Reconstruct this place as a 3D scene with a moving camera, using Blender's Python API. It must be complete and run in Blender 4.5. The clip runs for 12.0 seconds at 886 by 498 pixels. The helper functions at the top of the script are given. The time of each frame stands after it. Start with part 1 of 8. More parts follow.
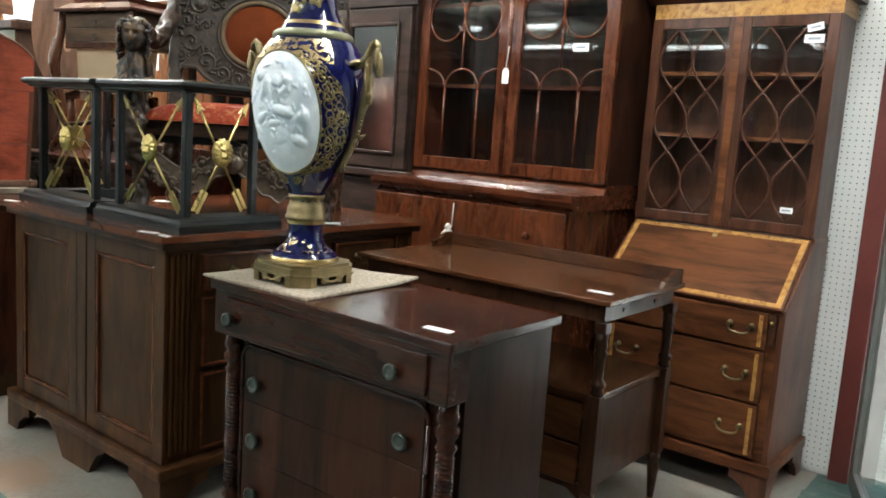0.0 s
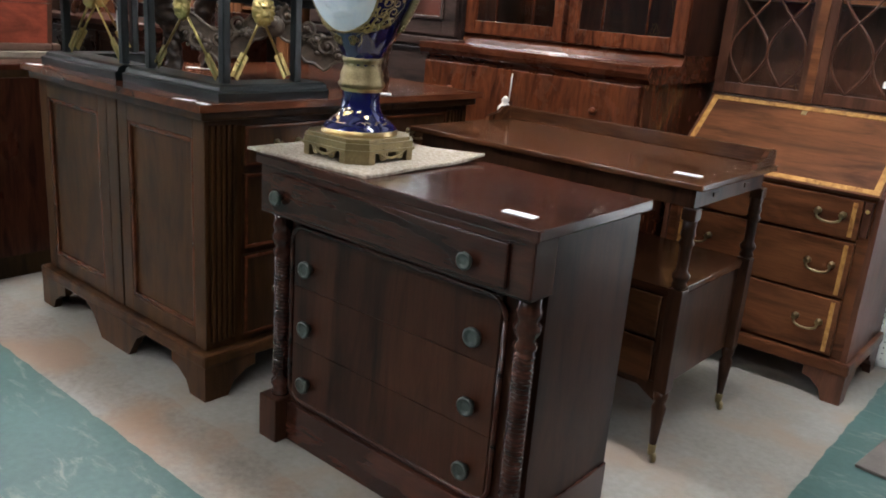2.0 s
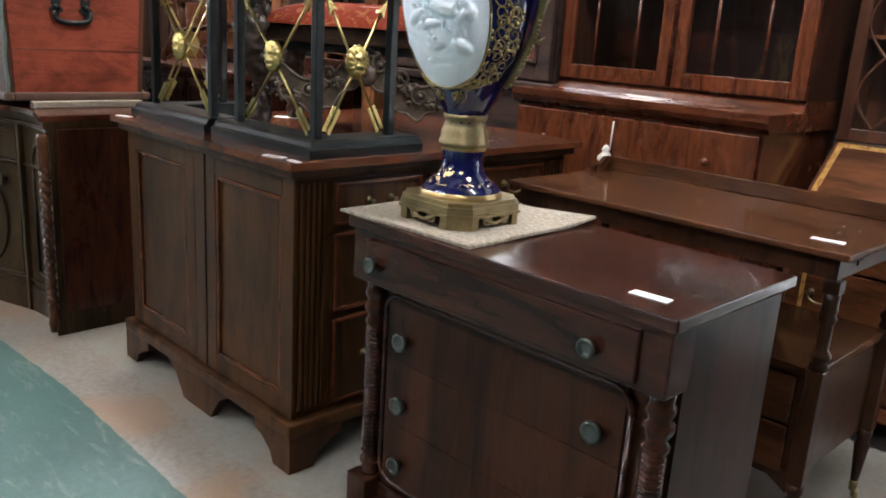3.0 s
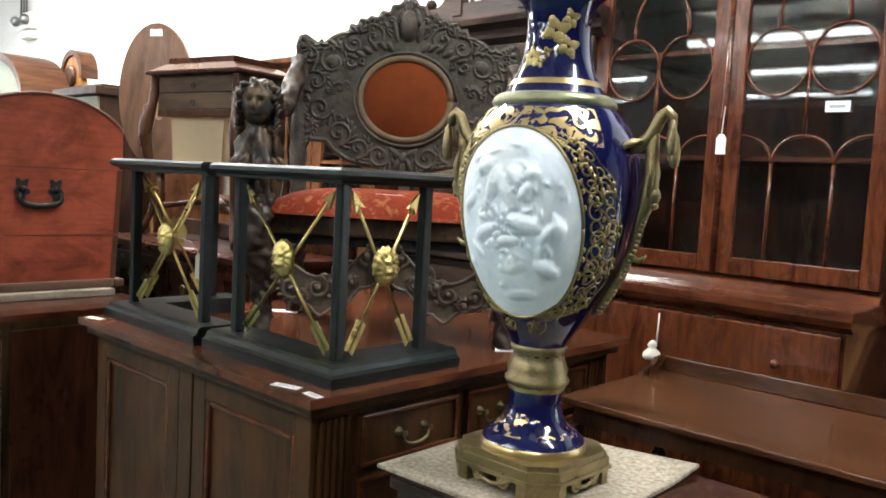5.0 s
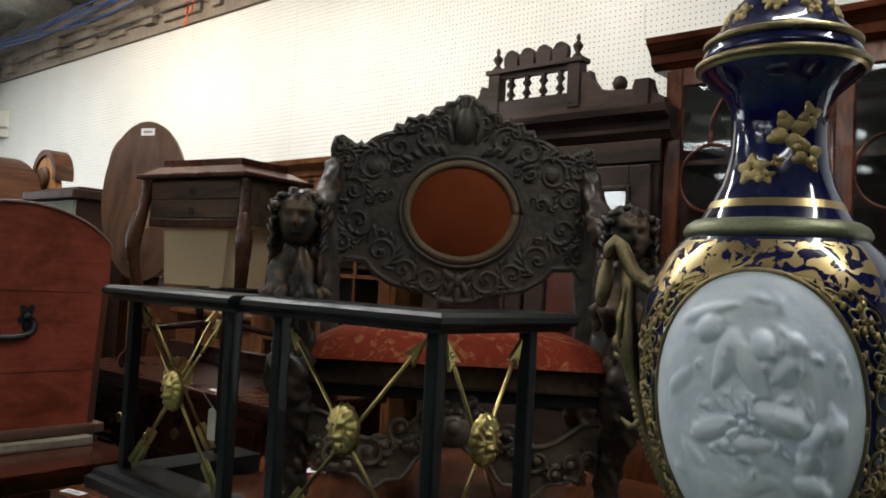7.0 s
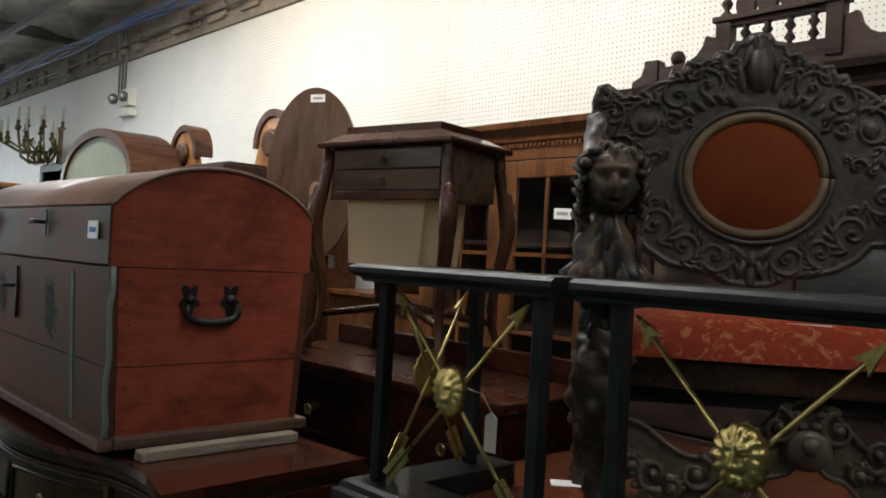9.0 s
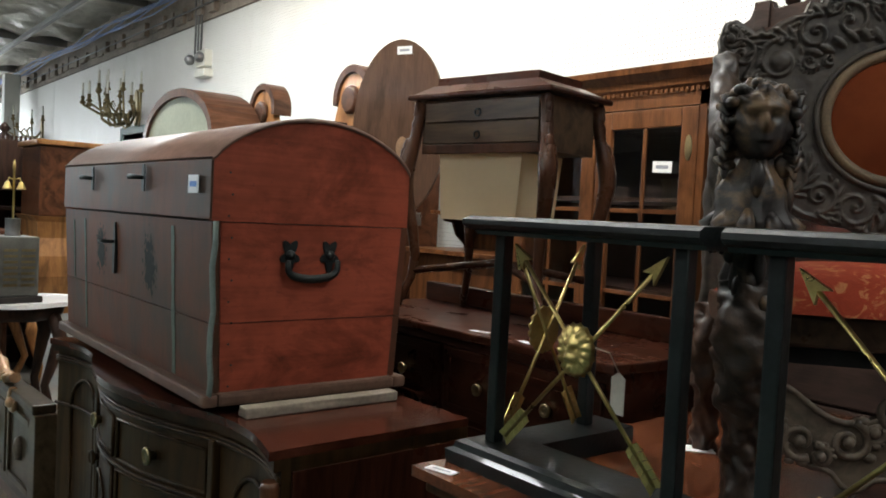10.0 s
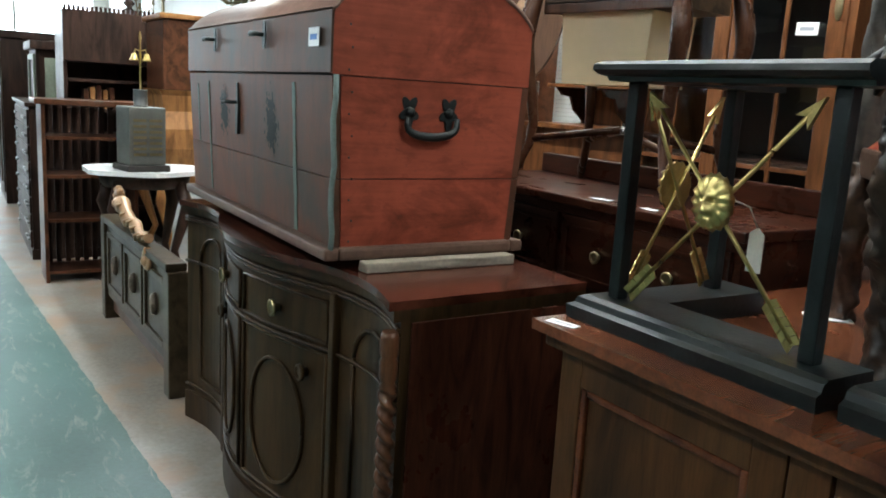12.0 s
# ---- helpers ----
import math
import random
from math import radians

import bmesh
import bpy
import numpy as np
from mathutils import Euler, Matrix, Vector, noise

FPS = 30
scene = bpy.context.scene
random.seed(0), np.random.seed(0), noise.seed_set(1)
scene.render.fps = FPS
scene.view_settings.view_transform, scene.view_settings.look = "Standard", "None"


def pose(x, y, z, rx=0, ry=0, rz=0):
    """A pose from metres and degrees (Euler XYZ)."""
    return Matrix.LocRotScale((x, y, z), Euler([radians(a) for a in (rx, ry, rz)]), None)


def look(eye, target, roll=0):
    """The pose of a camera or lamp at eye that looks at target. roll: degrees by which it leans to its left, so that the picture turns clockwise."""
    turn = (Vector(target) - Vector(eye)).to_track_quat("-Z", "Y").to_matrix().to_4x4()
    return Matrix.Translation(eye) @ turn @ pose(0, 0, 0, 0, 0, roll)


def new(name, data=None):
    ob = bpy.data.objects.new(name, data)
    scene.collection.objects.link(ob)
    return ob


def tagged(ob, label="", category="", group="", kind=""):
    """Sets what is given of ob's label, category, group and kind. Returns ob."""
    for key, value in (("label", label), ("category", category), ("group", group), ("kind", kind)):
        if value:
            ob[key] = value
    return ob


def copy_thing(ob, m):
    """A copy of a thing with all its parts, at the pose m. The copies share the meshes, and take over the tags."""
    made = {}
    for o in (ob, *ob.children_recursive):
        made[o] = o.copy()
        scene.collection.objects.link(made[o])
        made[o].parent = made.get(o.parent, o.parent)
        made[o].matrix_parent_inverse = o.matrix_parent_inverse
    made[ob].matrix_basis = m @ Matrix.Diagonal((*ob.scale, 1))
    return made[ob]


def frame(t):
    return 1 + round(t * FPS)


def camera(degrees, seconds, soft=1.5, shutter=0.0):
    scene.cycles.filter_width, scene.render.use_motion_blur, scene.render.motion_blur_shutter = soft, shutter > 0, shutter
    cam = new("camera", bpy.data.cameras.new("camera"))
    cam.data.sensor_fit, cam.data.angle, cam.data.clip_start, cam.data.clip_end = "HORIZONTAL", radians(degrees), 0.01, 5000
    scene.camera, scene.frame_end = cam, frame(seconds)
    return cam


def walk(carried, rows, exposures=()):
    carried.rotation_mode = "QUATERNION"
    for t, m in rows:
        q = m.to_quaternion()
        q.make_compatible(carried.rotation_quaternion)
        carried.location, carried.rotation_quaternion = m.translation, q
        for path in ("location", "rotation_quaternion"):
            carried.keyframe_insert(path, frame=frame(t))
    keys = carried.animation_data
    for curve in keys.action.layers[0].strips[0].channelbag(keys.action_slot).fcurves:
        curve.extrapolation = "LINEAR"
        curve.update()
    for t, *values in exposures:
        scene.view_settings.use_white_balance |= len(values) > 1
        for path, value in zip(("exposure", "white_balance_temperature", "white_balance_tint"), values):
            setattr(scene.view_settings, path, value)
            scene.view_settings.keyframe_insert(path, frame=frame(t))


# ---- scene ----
cam = camera(57.6, 12.0, 1.8)
PATH = [
    (0, (0.128, 0.256, 1.377), (-1.105, 1.805, 1.093), 3.8),
    (0.5, (0.096, 0.27, 1.361), (-1.116, 1.809, 0.96), 3.3),
    (1, (0.061, 0.286, 1.334), (-1.127, 1.808, 0.813), 3.9),
    (1.5, (-0.004, 0.318, 1.31), (-1.18, 1.81, 0.684), 4.1),
    (2, (-0.127, 0.373, 1.315), (-1.35, 1.846, 0.737), 4.5),
    (2.5, (-0.23, 0.4, 1.347), (-1.521, 1.823, 0.79), 3.6),
    (3, (-0.336, 0.468, 1.353), (-1.706, 1.831, 0.838), 3.6),
    (3.2, (-0.39, 0.505, 1.36), (-1.781, 1.859, 0.876), 3.4),
    (4.8, (-0.774, 0.617, 1.469), (-2.14, 2.067, 1.284), 3.2),
    (5, (-0.821, 0.636, 1.473), (-2.183, 2.091, 1.309), 3.1),
    (5.5, (-0.945, 0.716, 1.484), (-2.286, 2.199, 1.429), 3.9),
    (6, (-1.046, 0.783, 1.517), (-2.309, 2.33, 1.609), 4.1),
    (6.5, (-1.183, 0.791, 1.528), (-2.443, 2.339, 1.642), 5.1),
    (6.7, (-1.27, 0.803, 1.547), (-2.546, 2.34, 1.637), 4.0),
    (8.3, (-1.735, 0.796, 1.529), (-3.149, 2.209, 1.583), 4.1),
    (8.5, (-1.822, 0.793, 1.513), (-3.248, 2.195, 1.557), 4.1),
    (9, (-1.99, 0.748, 1.517), (-3.447, 2.117, 1.539), 3.1),
    (9.5, (-2.096, 0.716, 1.502), (-3.589, 2.046, 1.471), 2.3),
    (10, (-2.131, 0.727, 1.492), (-3.688, 1.979, 1.409), 2.9),
    (10.5, (-2.14, 0.733, 1.477), (-3.74, 1.924, 1.333), 3.0),
    (11, (-2.157, 0.723, 1.452), (-3.794, 1.85, 1.236), 2.8),
    (11.5, (-2.173, 0.715, 1.428), (-3.827, 1.8, 1.133), 2.9),
    (12, (-2.177, 0.725, 1.408), (-3.851, 1.755, 1.038), 3.4),
]
EXPO = [(0, 0.5, 6600, 9), (0.5, 0.38, 6525, 10), (1, 0.36, 6450, 12), (2, 0.44, 6300, 17), (3.2, 0.5, 6400, 17), (5, 0.54, 6500, 10), (5.5, 0.48, 6500, 10), (6, -0.34, 6500, 10), (6.5, -1.05, 6500, 10), (8.5, -1.08, 6500, 10), (9.5, -1.03, 6500, 10), (10, -0.55, 6500, 10), (10.5, 0.1, 6350, 9), (11, 0.58, 6150, 6), (11.5, 0.42, 6050, 5), (12, 0.14, 6050, 5)]
walk(cam, [(t, look(eye, target, roll)) for t, eye, target, roll in PATH], EXPO)

# ---- world and lights ----
world = bpy.data.worlds.new("sky_world")
scene.world = world
world.use_nodes = True
wn = world.node_tree
sky = wn.nodes.new("ShaderNodeTexSky")
sky.sky_type, sky.sun_disc = "NISHITA", False
sky.sun_elevation, sky.sun_rotation = radians(65), radians(78)
wn.links.new(sky.outputs[0], wn.nodes["Background"].inputs[0])
wn.nodes["Background"].inputs[1].default_value = 0.1
sun = new("sun", bpy.data.lights.new("sun", "SUN"))
sun.data.energy, sun.data.angle, sun.data.color = 4.0, radians(0.5), (1, 0.95, 0.88)
sun.matrix_world = look((0, 0, 20), (-9, -2, 0))


def area(name, eye, target, sx, sy, watts, colour):
    ob = new(name, bpy.data.lights.new(name, "AREA"))
    ob.data.shape, ob.data.size, ob.data.size_y = "RECTANGLE", sx, sy
    ob.data.energy, ob.data.color = watts, colour
    ob.matrix_world = look(eye, target)
    return ob


COOL, WARM = (0.94, 0.98, 0.99), (1.0, 0.86, 0.68)
TUBES = [(-0.9, 2.3), (-4.7, 2.3), (-8.6, 2.3), (0.6, -1.0), (-3.4, -1.0), (-7.6, -1.0), (-12.5, -1.0), (-5.0, -4.0), (-2.6, -6.8), (-5.6, -6.8), (-9.4, -6.8), (-3.4, -9.8), (-6.6, -9.8), (-10.2, -9.8)]
WATTS = [58, 82, 115, 32, 28, 50, 160, 22, 8, 8, 8, 8, 8, 8]
for (tx, ty), watts in zip(TUBES, WATTS):
    area("tube_light", (tx, ty, 3.50), (tx, ty, 0), 2.3, 0.16, watts, COOL)
    # added fill above each housing to brighten the foil, not a real lamp
    area("ceiling_fill", (tx, ty, 3.67), (tx, ty, 4.5), 2.3, 0.10, 62, COOL)
area("door_light", (0.1, 4.2, 1.2), (0.1, 0, 0.9), 0.8, 1.9, 11, COOL)
area("far_window_light", (-22.3, 0.6, 2.3), (-10, 0.6, 1.2), 7.0, 2.2, 150, COOL)
# flood lamps clipped to the roof beams, aimed at the pegboard
for fx in (-6.6, -3.9):
    area("flood_light", (fx, 2.3, 3.52), (fx - 0.3, 3.98, 2.75), 0.22, 0.22, 70, WARM)

# ---- materials ----


def nodes_of(name):
    m = bpy.data.materials.new(name)
    m.use_nodes = True
    t = m.node_tree
    return m, t, t.nodes["Principled BSDF"], lambda kind: t.nodes.new("ShaderNode" + kind)


def mapped(t, mk, scale, coord="Object"):
    c, mp = mk("TexCoord"), mk("Mapping")
    mp.inputs["Scale"].default_value = scale
    t.links.new(c.outputs[coord], mp.inputs[0])
    return mp.outputs[0]


def noise_tex(t, mk, vec, scale, detail=4.0, rough=0.55, distort=0.0):
    n = mk("TexNoise")
    n.inputs["Scale"].default_value, n.inputs["Detail"].default_value = scale, detail
    n.inputs["Roughness"].default_value, n.inputs["Distortion"].default_value = rough, distort
    t.links.new(vec, n.inputs["Vector"])
    return n.outputs["Fac"]


def ramp(t, mk, fac, stops):
    r = mk("ValToRGB")
    e = r.color_ramp.elements
    while len(e) < len(stops):
        e.new(0.5)
    for el, (p, c) in zip(e, stops):
        el.position, el.color = p, (*c, 1)
    t.links.new(fac, r.inputs[0])
    return r.outputs[0]


def mix(t, mk, fac, a, b, mode="MIX"):
    n = mk("Mix")
    n.data_type, n.blend_type = "RGBA", mode
    for sock, v in ((n.inputs[0], fac), (n.inputs[6], a), (n.inputs[7], b)):
        if hasattr(v, "links"):
            t.links.new(v, sock)
        elif isinstance(v, (int, float)):
            sock.default_value = v
        else:
            sock.default_value = (*v, 1)
    return n.outputs[2]


def math_node(t, mk, op, a, b=0.0, c=None):
    n = mk("Math")
    n.operation = op
    for sock, v in zip(n.inputs, (a, b, c)):
        if v is None:
            continue
        if hasattr(v, "links"):
            t.links.new(v, sock)
        else:
            sock.default_value = v
    return n.outputs[0]


def bump(t, mk, p, height, strength, dist=0.002):
    b = mk("Bump")
    b.inputs["Strength"].default_value, b.inputs["Distance"].default_value = strength, dist
    t.links.new(height, b.inputs["Height"])
    t.links.new(b.outputs[0], p.inputs["Normal"])


def wood(name, light, dark, axis="z", rough=0.34, coat=0.25, figure=1.0, worn=0.25):
    """Polished or worn timber, its grain along an axis."""
    m, t, p, mk = nodes_of(name)
    s = {"x": (2.2, 34, 34), "y": (34, 2.2, 34), "z": (34, 34, 2.2)}[axis]
    big = {"x": (1.0, 5, 5), "y": (5, 1.0, 5), "z": (5, 5, 1.0)}[axis]
    grain = noise_tex(t, mk, mapped(t, mk, s), 1.6, 6, 0.62, 0.6)
    fig = noise_tex(t, mk, mapped(t, mk, big), 1.5 * figure, 4, 0.55, 1.6)
    mid = tuple((a * 0.55 + b * 0.45) for a, b in zip(light, dark))
    deep = tuple(b * 0.6 for b in dark)
    c1 = ramp(t, mk, grain, [(0.30, dark), (0.50, mid), (0.70, light)])
    c2 = ramp(t, mk, fig, [(0.34, deep), (0.50, mid), (0.62, light)])
    col = mix(t, mk, 0.74, c1, c2)
    pores = ramp(t, mk, noise_tex(t, mk, mapped(t, mk, tuple(k * 5 for k in s)), 1.3, 3, 0.6), [(0.40, (0.45, 0.45, 0.45)), (0.52, (1, 1, 1))])
    col = mix(t, mk, 0.32, col, pores, "MULTIPLY")
    scuffs = ramp(t, mk, noise_tex(t, mk, mapped(t, mk, (1, 1, 1)), 2.3, 6, 0.72, 0.5), [(0.60, (0, 0, 0)), (0.74, (1, 1, 1))])
    col = mix(t, mk, math_node(t, mk, "MULTIPLY", scuffs, 0.12), col, tuple(min(1.0, a * 1.5) for a in light))
    rnd = mk("ObjectInfo")
    vary = math_node(t, mk, "MULTIPLY_ADD", rnd.outputs["Random"], 0.22, 0.66)
    hsv = mk("HueSaturation")
    t.links.new(col, hsv.inputs["Color"])
    t.links.new(vary, hsv.inputs["Value"])
    hsv.inputs["Saturation"].default_value = 0.97
    wear = noise_tex(t, mk, mapped(t, mk, (1, 1, 1)), 3.1, 5, 0.7)
    t.links.new(hsv.outputs[0], p.inputs["Base Color"])
    r = math_node(t, mk, "MULTIPLY_ADD", wear, worn * 1.2, rough - worn * 0.5)
    t.links.new(r, p.inputs["Roughness"])
    p.inputs["Coat Weight"].default_value = coat * 0.8
    p.inputs["Coat Roughness"].default_value = 0.10
    p.inputs["Specular IOR Level"].default_value = 0.12
    bump(t, mk, p, grain, 0.05, 0.0010)
    return m


def coated(name, colour, rough, metal=0.0, scale=18.0, vary=0.35, bumpy=0.15, coat=0.0, spec=0.4):
    """Paint, metal, stone or cloth with stains at two scales."""
    m, t, p, mk = nodes_of(name)
    v = mapped(t, mk, (1, 1, 1))
    fine, wide = noise_tex(t, mk, v, scale * 6, 4), noise_tex(t, mk, v, scale * 0.4, 5, 0.65)
    lo, hi = tuple(c * (1 - vary) for c in colour), tuple(min(1, c * (1 + vary * 0.6)) for c in colour)
    a = ramp(t, mk, wide, [(0.3, lo), (0.7, hi)])
    b = ramp(t, mk, fine, [(0.3, lo), (0.7, hi)])
    t.links.new(mix(t, mk, 0.35, a, b), p.inputs["Base Color"])
    t.links.new(math_node(t, mk, "MULTIPLY_ADD", wide, 0.25, rough - 0.12), p.inputs["Roughness"])
    p.inputs["Metallic"].default_value, p.inputs["Coat Weight"].default_value = metal, coat
    p.inputs["Specular IOR Level"].default_value = spec
    bump(t, mk, p, fine, bumpy, 0.0015)
    return m


def carved(name, colour, rough, rubbed=None, coat=0.06):
    """Dark wood worked all over in low relief, rubbed paler in places."""
    m, t, p, mk = nodes_of(name)
    v = mapped(t, mk, (1, 1, 1))
    relief_a = noise_tex(t, mk, v, 34, 3, 0.5, 1.2)
    relief_b = noise_tex(t, mk, v, 85, 3, 0.55, 1.4)
    wide = noise_tex(t, mk, v, 7, 5, 0.65)
    lo, hi = tuple(c * 0.45 for c in colour), tuple(c * 1.7 for c in colour)
    c = mix(t, mk, 0.5, ramp(t, mk, relief_a, [(0.36, lo), (0.62, hi)]), ramp(t, mk, wide, [(0.3, lo), (0.7, hi)]))
    if rubbed:
        patch = ramp(t, mk, noise_tex(t, mk, v, 16, 5, 0.7, 0.6), [(0.48, (0, 0, 0)), (0.60, (1, 1, 1))])
        c = mix(t, mk, math_node(t, mk, "MULTIPLY", patch, 0.8), c, rubbed)
    t.links.new(c, p.inputs["Base Color"])
    t.links.new(math_node(t, mk, "MULTIPLY_ADD", wide, 0.3, rough - 0.15), p.inputs["Roughness"])
    p.inputs["Specular IOR Level"].default_value = 0.3
    bump(t, mk, p, math_node(t, mk, "MULTIPLY_ADD", relief_b, 0.5, relief_a), 0.25, 0.004)
    p.inputs["Coat Weight"].default_value, p.inputs["Coat Roughness"].default_value = coat, 0.2
    return m


MAHOG = wood("dark_mahogany", (0.064, 0.021, 0.010), (0.014, 0.005, 0.003), "z", 0.36, 0.12)
MAHOG_X = wood("dark_mahogany_cross", (0.072, 0.021, 0.011), (0.018, 0.006, 0.004), "x", 0.22, 0.5, 1.0, 0.10)
DESK = wood("desk_walnut", (0.090, 0.035, 0.010), (0.027, 0.010, 0.003), "z", 0.40, 0.12)
DESK_TOP = wood("desk_top_walnut", (0.180, 0.052, 0.018), (0.062, 0.016, 0.007), "y", 0.2, 0.4)
CART = wood("server_mahogany", (0.072, 0.027, 0.012), (0.022, 0.008, 0.004), "z", 0.33)
CART_TOP = wood("server_top_mahogany", (0.118, 0.043, 0.016), (0.040, 0.014, 0.006), "x", 0.22, 0.45, 1.0, 0.12)
BUREAU = wood("bureau_mahogany", (0.201, 0.069, 0.023), (0.082, 0.025, 0.010), "x", 0.32)
BUREAU_Z = wood("bureau_mahogany_upright", (0.135, 0.050, 0.026), (0.052, 0.019, 0.011), "z", 0.34)
INLAY = wood("satinwood_banding", (0.62, 0.33, 0.085), (0.36, 0.15, 0.035), "y", 0.34, 0.3, 3.0)
FLAME = wood("flame_mahogany", (0.150, 0.038, 0.012), (0.034, 0.010, 0.005), "z", 0.24, 0.5, 2.2)
FLAME_X = wood("flame_mahogany_cross", (0.145, 0.037, 0.013), (0.042, 0.012, 0.005), "x", 0.24, 0.4, 2.0)
GOTHIC = wood("black_oak", (0.062, 0.036, 0.028), (0.020, 0.013, 0.011), "x", 0.45, 0.1)
PINE = wood("honey_cupboard_wood", (0.200, 0.075, 0.025), (0.085, 0.029, 0.010), "z", 0.32)
WORK = wood("worktable_walnut", (0.150, 0.094, 0.054), (0.055, 0.033, 0.020), "x", 0.30, 0.35)
WORK_Z = wood("worktable_dark_leg", (0.090, 0.035, 0.017), (0.027, 0.011, 0.006), "z", 0.26, 0.35)
OVAL = wood("oval_table_walnut", (0.125, 0.066, 0.040), (0.075, 0.037, 0.023), "z", 0.36, 0.3)
DRESS = wood("dresser_mahogany", (0.075, 0.020, 0.009), (0.022, 0.007, 0.004), "x", 0.26, 0.35)
SERVER = wood("sideboard_oak", (0.062, 0.031, 0.010), (0.017, 0.009, 0.003), "z", 0.44, 0.10)
SERVER_END = wood("sideboard_red_end", (0.098, 0.027, 0.013), (0.032, 0.009, 0.006), "z", 0.28, 0.4, 2.0)
SERVER_TOP = wood("sideboard_red_top", (0.106, 0.028, 0.014), (0.051, 0.014, 0.008), "x", 0.2, 0.5)
TWIST = wood("twist_column_wood", (0.150, 0.056, 0.022), (0.048, 0.017, 0.008), "z", 0.3, 0.35)
DARKWOOD = wood("far_dark_wood", (0.056, 0.027, 0.018), (0.018, 0.010, 0.007), "z", 0.42, 0.1)
FARRED = wood("far_red_wood", (0.140, 0.051, 0.022), (0.051, 0.018, 0.009), "x", 0.36)
HOODWOOD = wood("far_brown_hood", (0.120, 0.054, 0.030), (0.046, 0.020, 0.012), "y", 0.36)
GOLDWOOD = wood("far_golden_wood", (0.480, 0.225, 0.075), (0.270, 0.110, 0.035), "z", 0.34)
BEDWOOD = wood("bed_greenish_oak", (0.075, 0.052, 0.027), (0.031, 0.021, 0.012), "x", 0.38)
CARVED = carved("carved_ebonised_oak", (0.036, 0.029, 0.023), 0.48, (0.058, 0.044, 0.032))
CARVED_BROWN = carved("carved_brown_leg", (0.050, 0.027, 0.017), 0.32)
CREST = carved("carved_pale_crest", (0.074, 0.055, 0.039), 0.44)
BUST = carved("polished_black_carving", (0.022, 0.015, 0.011), 0.46, (0.050, 0.028, 0.016), 0.06)
FIGURE = carved("worn_black_figure", (0.016, 0.012, 0.010), 0.46, (0.105, 0.060, 0.027), 0.06)
EBONY = coated("worn_ebonised_frame", (0.007, 0.010, 0.010), 0.38, 0, 16, 0.9, 0.5, 0.16, 0.25)
BRASS = coated("polished_brass", (0.56, 0.44, 0.17), 0.30, 1.0, 30, 0.35, 0.3)
OLDBRASS = coated("aged_brass", (0.30, 0.24, 0.13), 0.36, 1.0, 30, 0.45, 0.3)
BRONZE = coated("gilt_bronze", (0.30, 0.235, 0.125), 0.42, 1.0, 34, 0.5, 0.6)
PEWTER = coated("verdigris_knob", (0.085, 0.095, 0.085), 0.4, 0.8, 40, 0.4, 0.3)
IRON = coated("black_iron", (0.022, 0.025, 0.024), 0.5, 0.6, 30, 0.4, 0.5)
CARD = coated("white_card", (0.80, 0.80, 0.80), 0.6, 0, 8, 0.05, 0.02)
INK = coated("grey_ink", (0.30, 0.32, 0.36), 0.7, 0, 8, 0.1, 0.02)
BLUEINK = coated("blue_ink", (0.12, 0.22, 0.50), 0.7, 0, 8, 0.1, 0.02)
STRING = coated("cotton_string", (0.62, 0.58, 0.50), 0.8, 0, 20, 0.2, 0.2)
MARBLE = coated("white_marble", (0.74, 0.73, 0.72), 0.25, 0, 6, 0.12, 0.02)
STEEL = coated("galvanised_conduit", (0.24, 0.24, 0.24), 0.42, 0.9, 14, 0.25, 0.1)
BLUECABLE = coated("blue_cable", (0.045, 0.105, 0.32), 0.5, 0, 10, 0.2, 0.05)
ORANGEWIRE = coated("orange_cord", (0.60, 0.12, 0.04), 0.5, 0, 10, 0.2, 0.05)
PLASTIC = coated("cream_plastic", (0.68, 0.67, 0.60), 0.45, 0, 10, 0.1, 0.05)
REDPAINT = coated("dark_red_paint", (0.125, 0.025, 0.020), 0.45, 0, 10, 0.25, 0.1)
ALUM = coated("bronze_aluminium", (0.30, 0.29, 0.27), 0.4, 0.8, 12, 0.2, 0.05)
# near-black for shade inside cupboard and trunk; also the canister lamp's foot
BLACK = coated("interior_shade_and_foot_black", (0.020, 0.016, 0.014), 0.7, 0, 10, 0.3, 0.1)
GREENPAINT = coated("green_trim_paint", (0.045, 0.120, 0.095), 0.5, 0, 8, 0.25, 0.1)
SAGE = coated("sage_panel_paint", (0.20, 0.22, 0.16), 0.5, 0, 7, 0.3, 0.1)
PEWTERBOX = coated("pewter_canister", (0.17, 0.175, 0.16), 0.42, 0.7, 22, 0.4, 0.4)
SILK = coated("tan_silk_bag", (0.74, 0.61, 0.41), 0.55, 0, 6, 0.12, 0.25)
st = SILK.node_tree
thin, blend = st.nodes.new("ShaderNodeBsdfTranslucent"), st.nodes.new("ShaderNodeMixShader")
thin.inputs[0].default_value, blend.inputs[0].default_value = (0.80, 0.66, 0.44, 1), 0.45
st.links.new(st.nodes["Principled BSDF"].outputs[0], blend.inputs[1])
st.links.new(thin.outputs[0], blend.inputs[2])
st.links.new(blend.outputs[0], st.nodes["Material Output"].inputs[0])
FELT = coated("black_webbing", (0.012, 0.011, 0.011), 0.9, 0, 30, 0.3, 0.4)
PLASTER = coated("grey_roof_block", (0.26, 0.22, 0.18), 0.85, 0, 5, 0.55, 0.6)
WALLPAINT = coated("white_wall_paint", (0.74, 0.75, 0.72), 0.6, 0, 2.5, 0.12, 0.1)
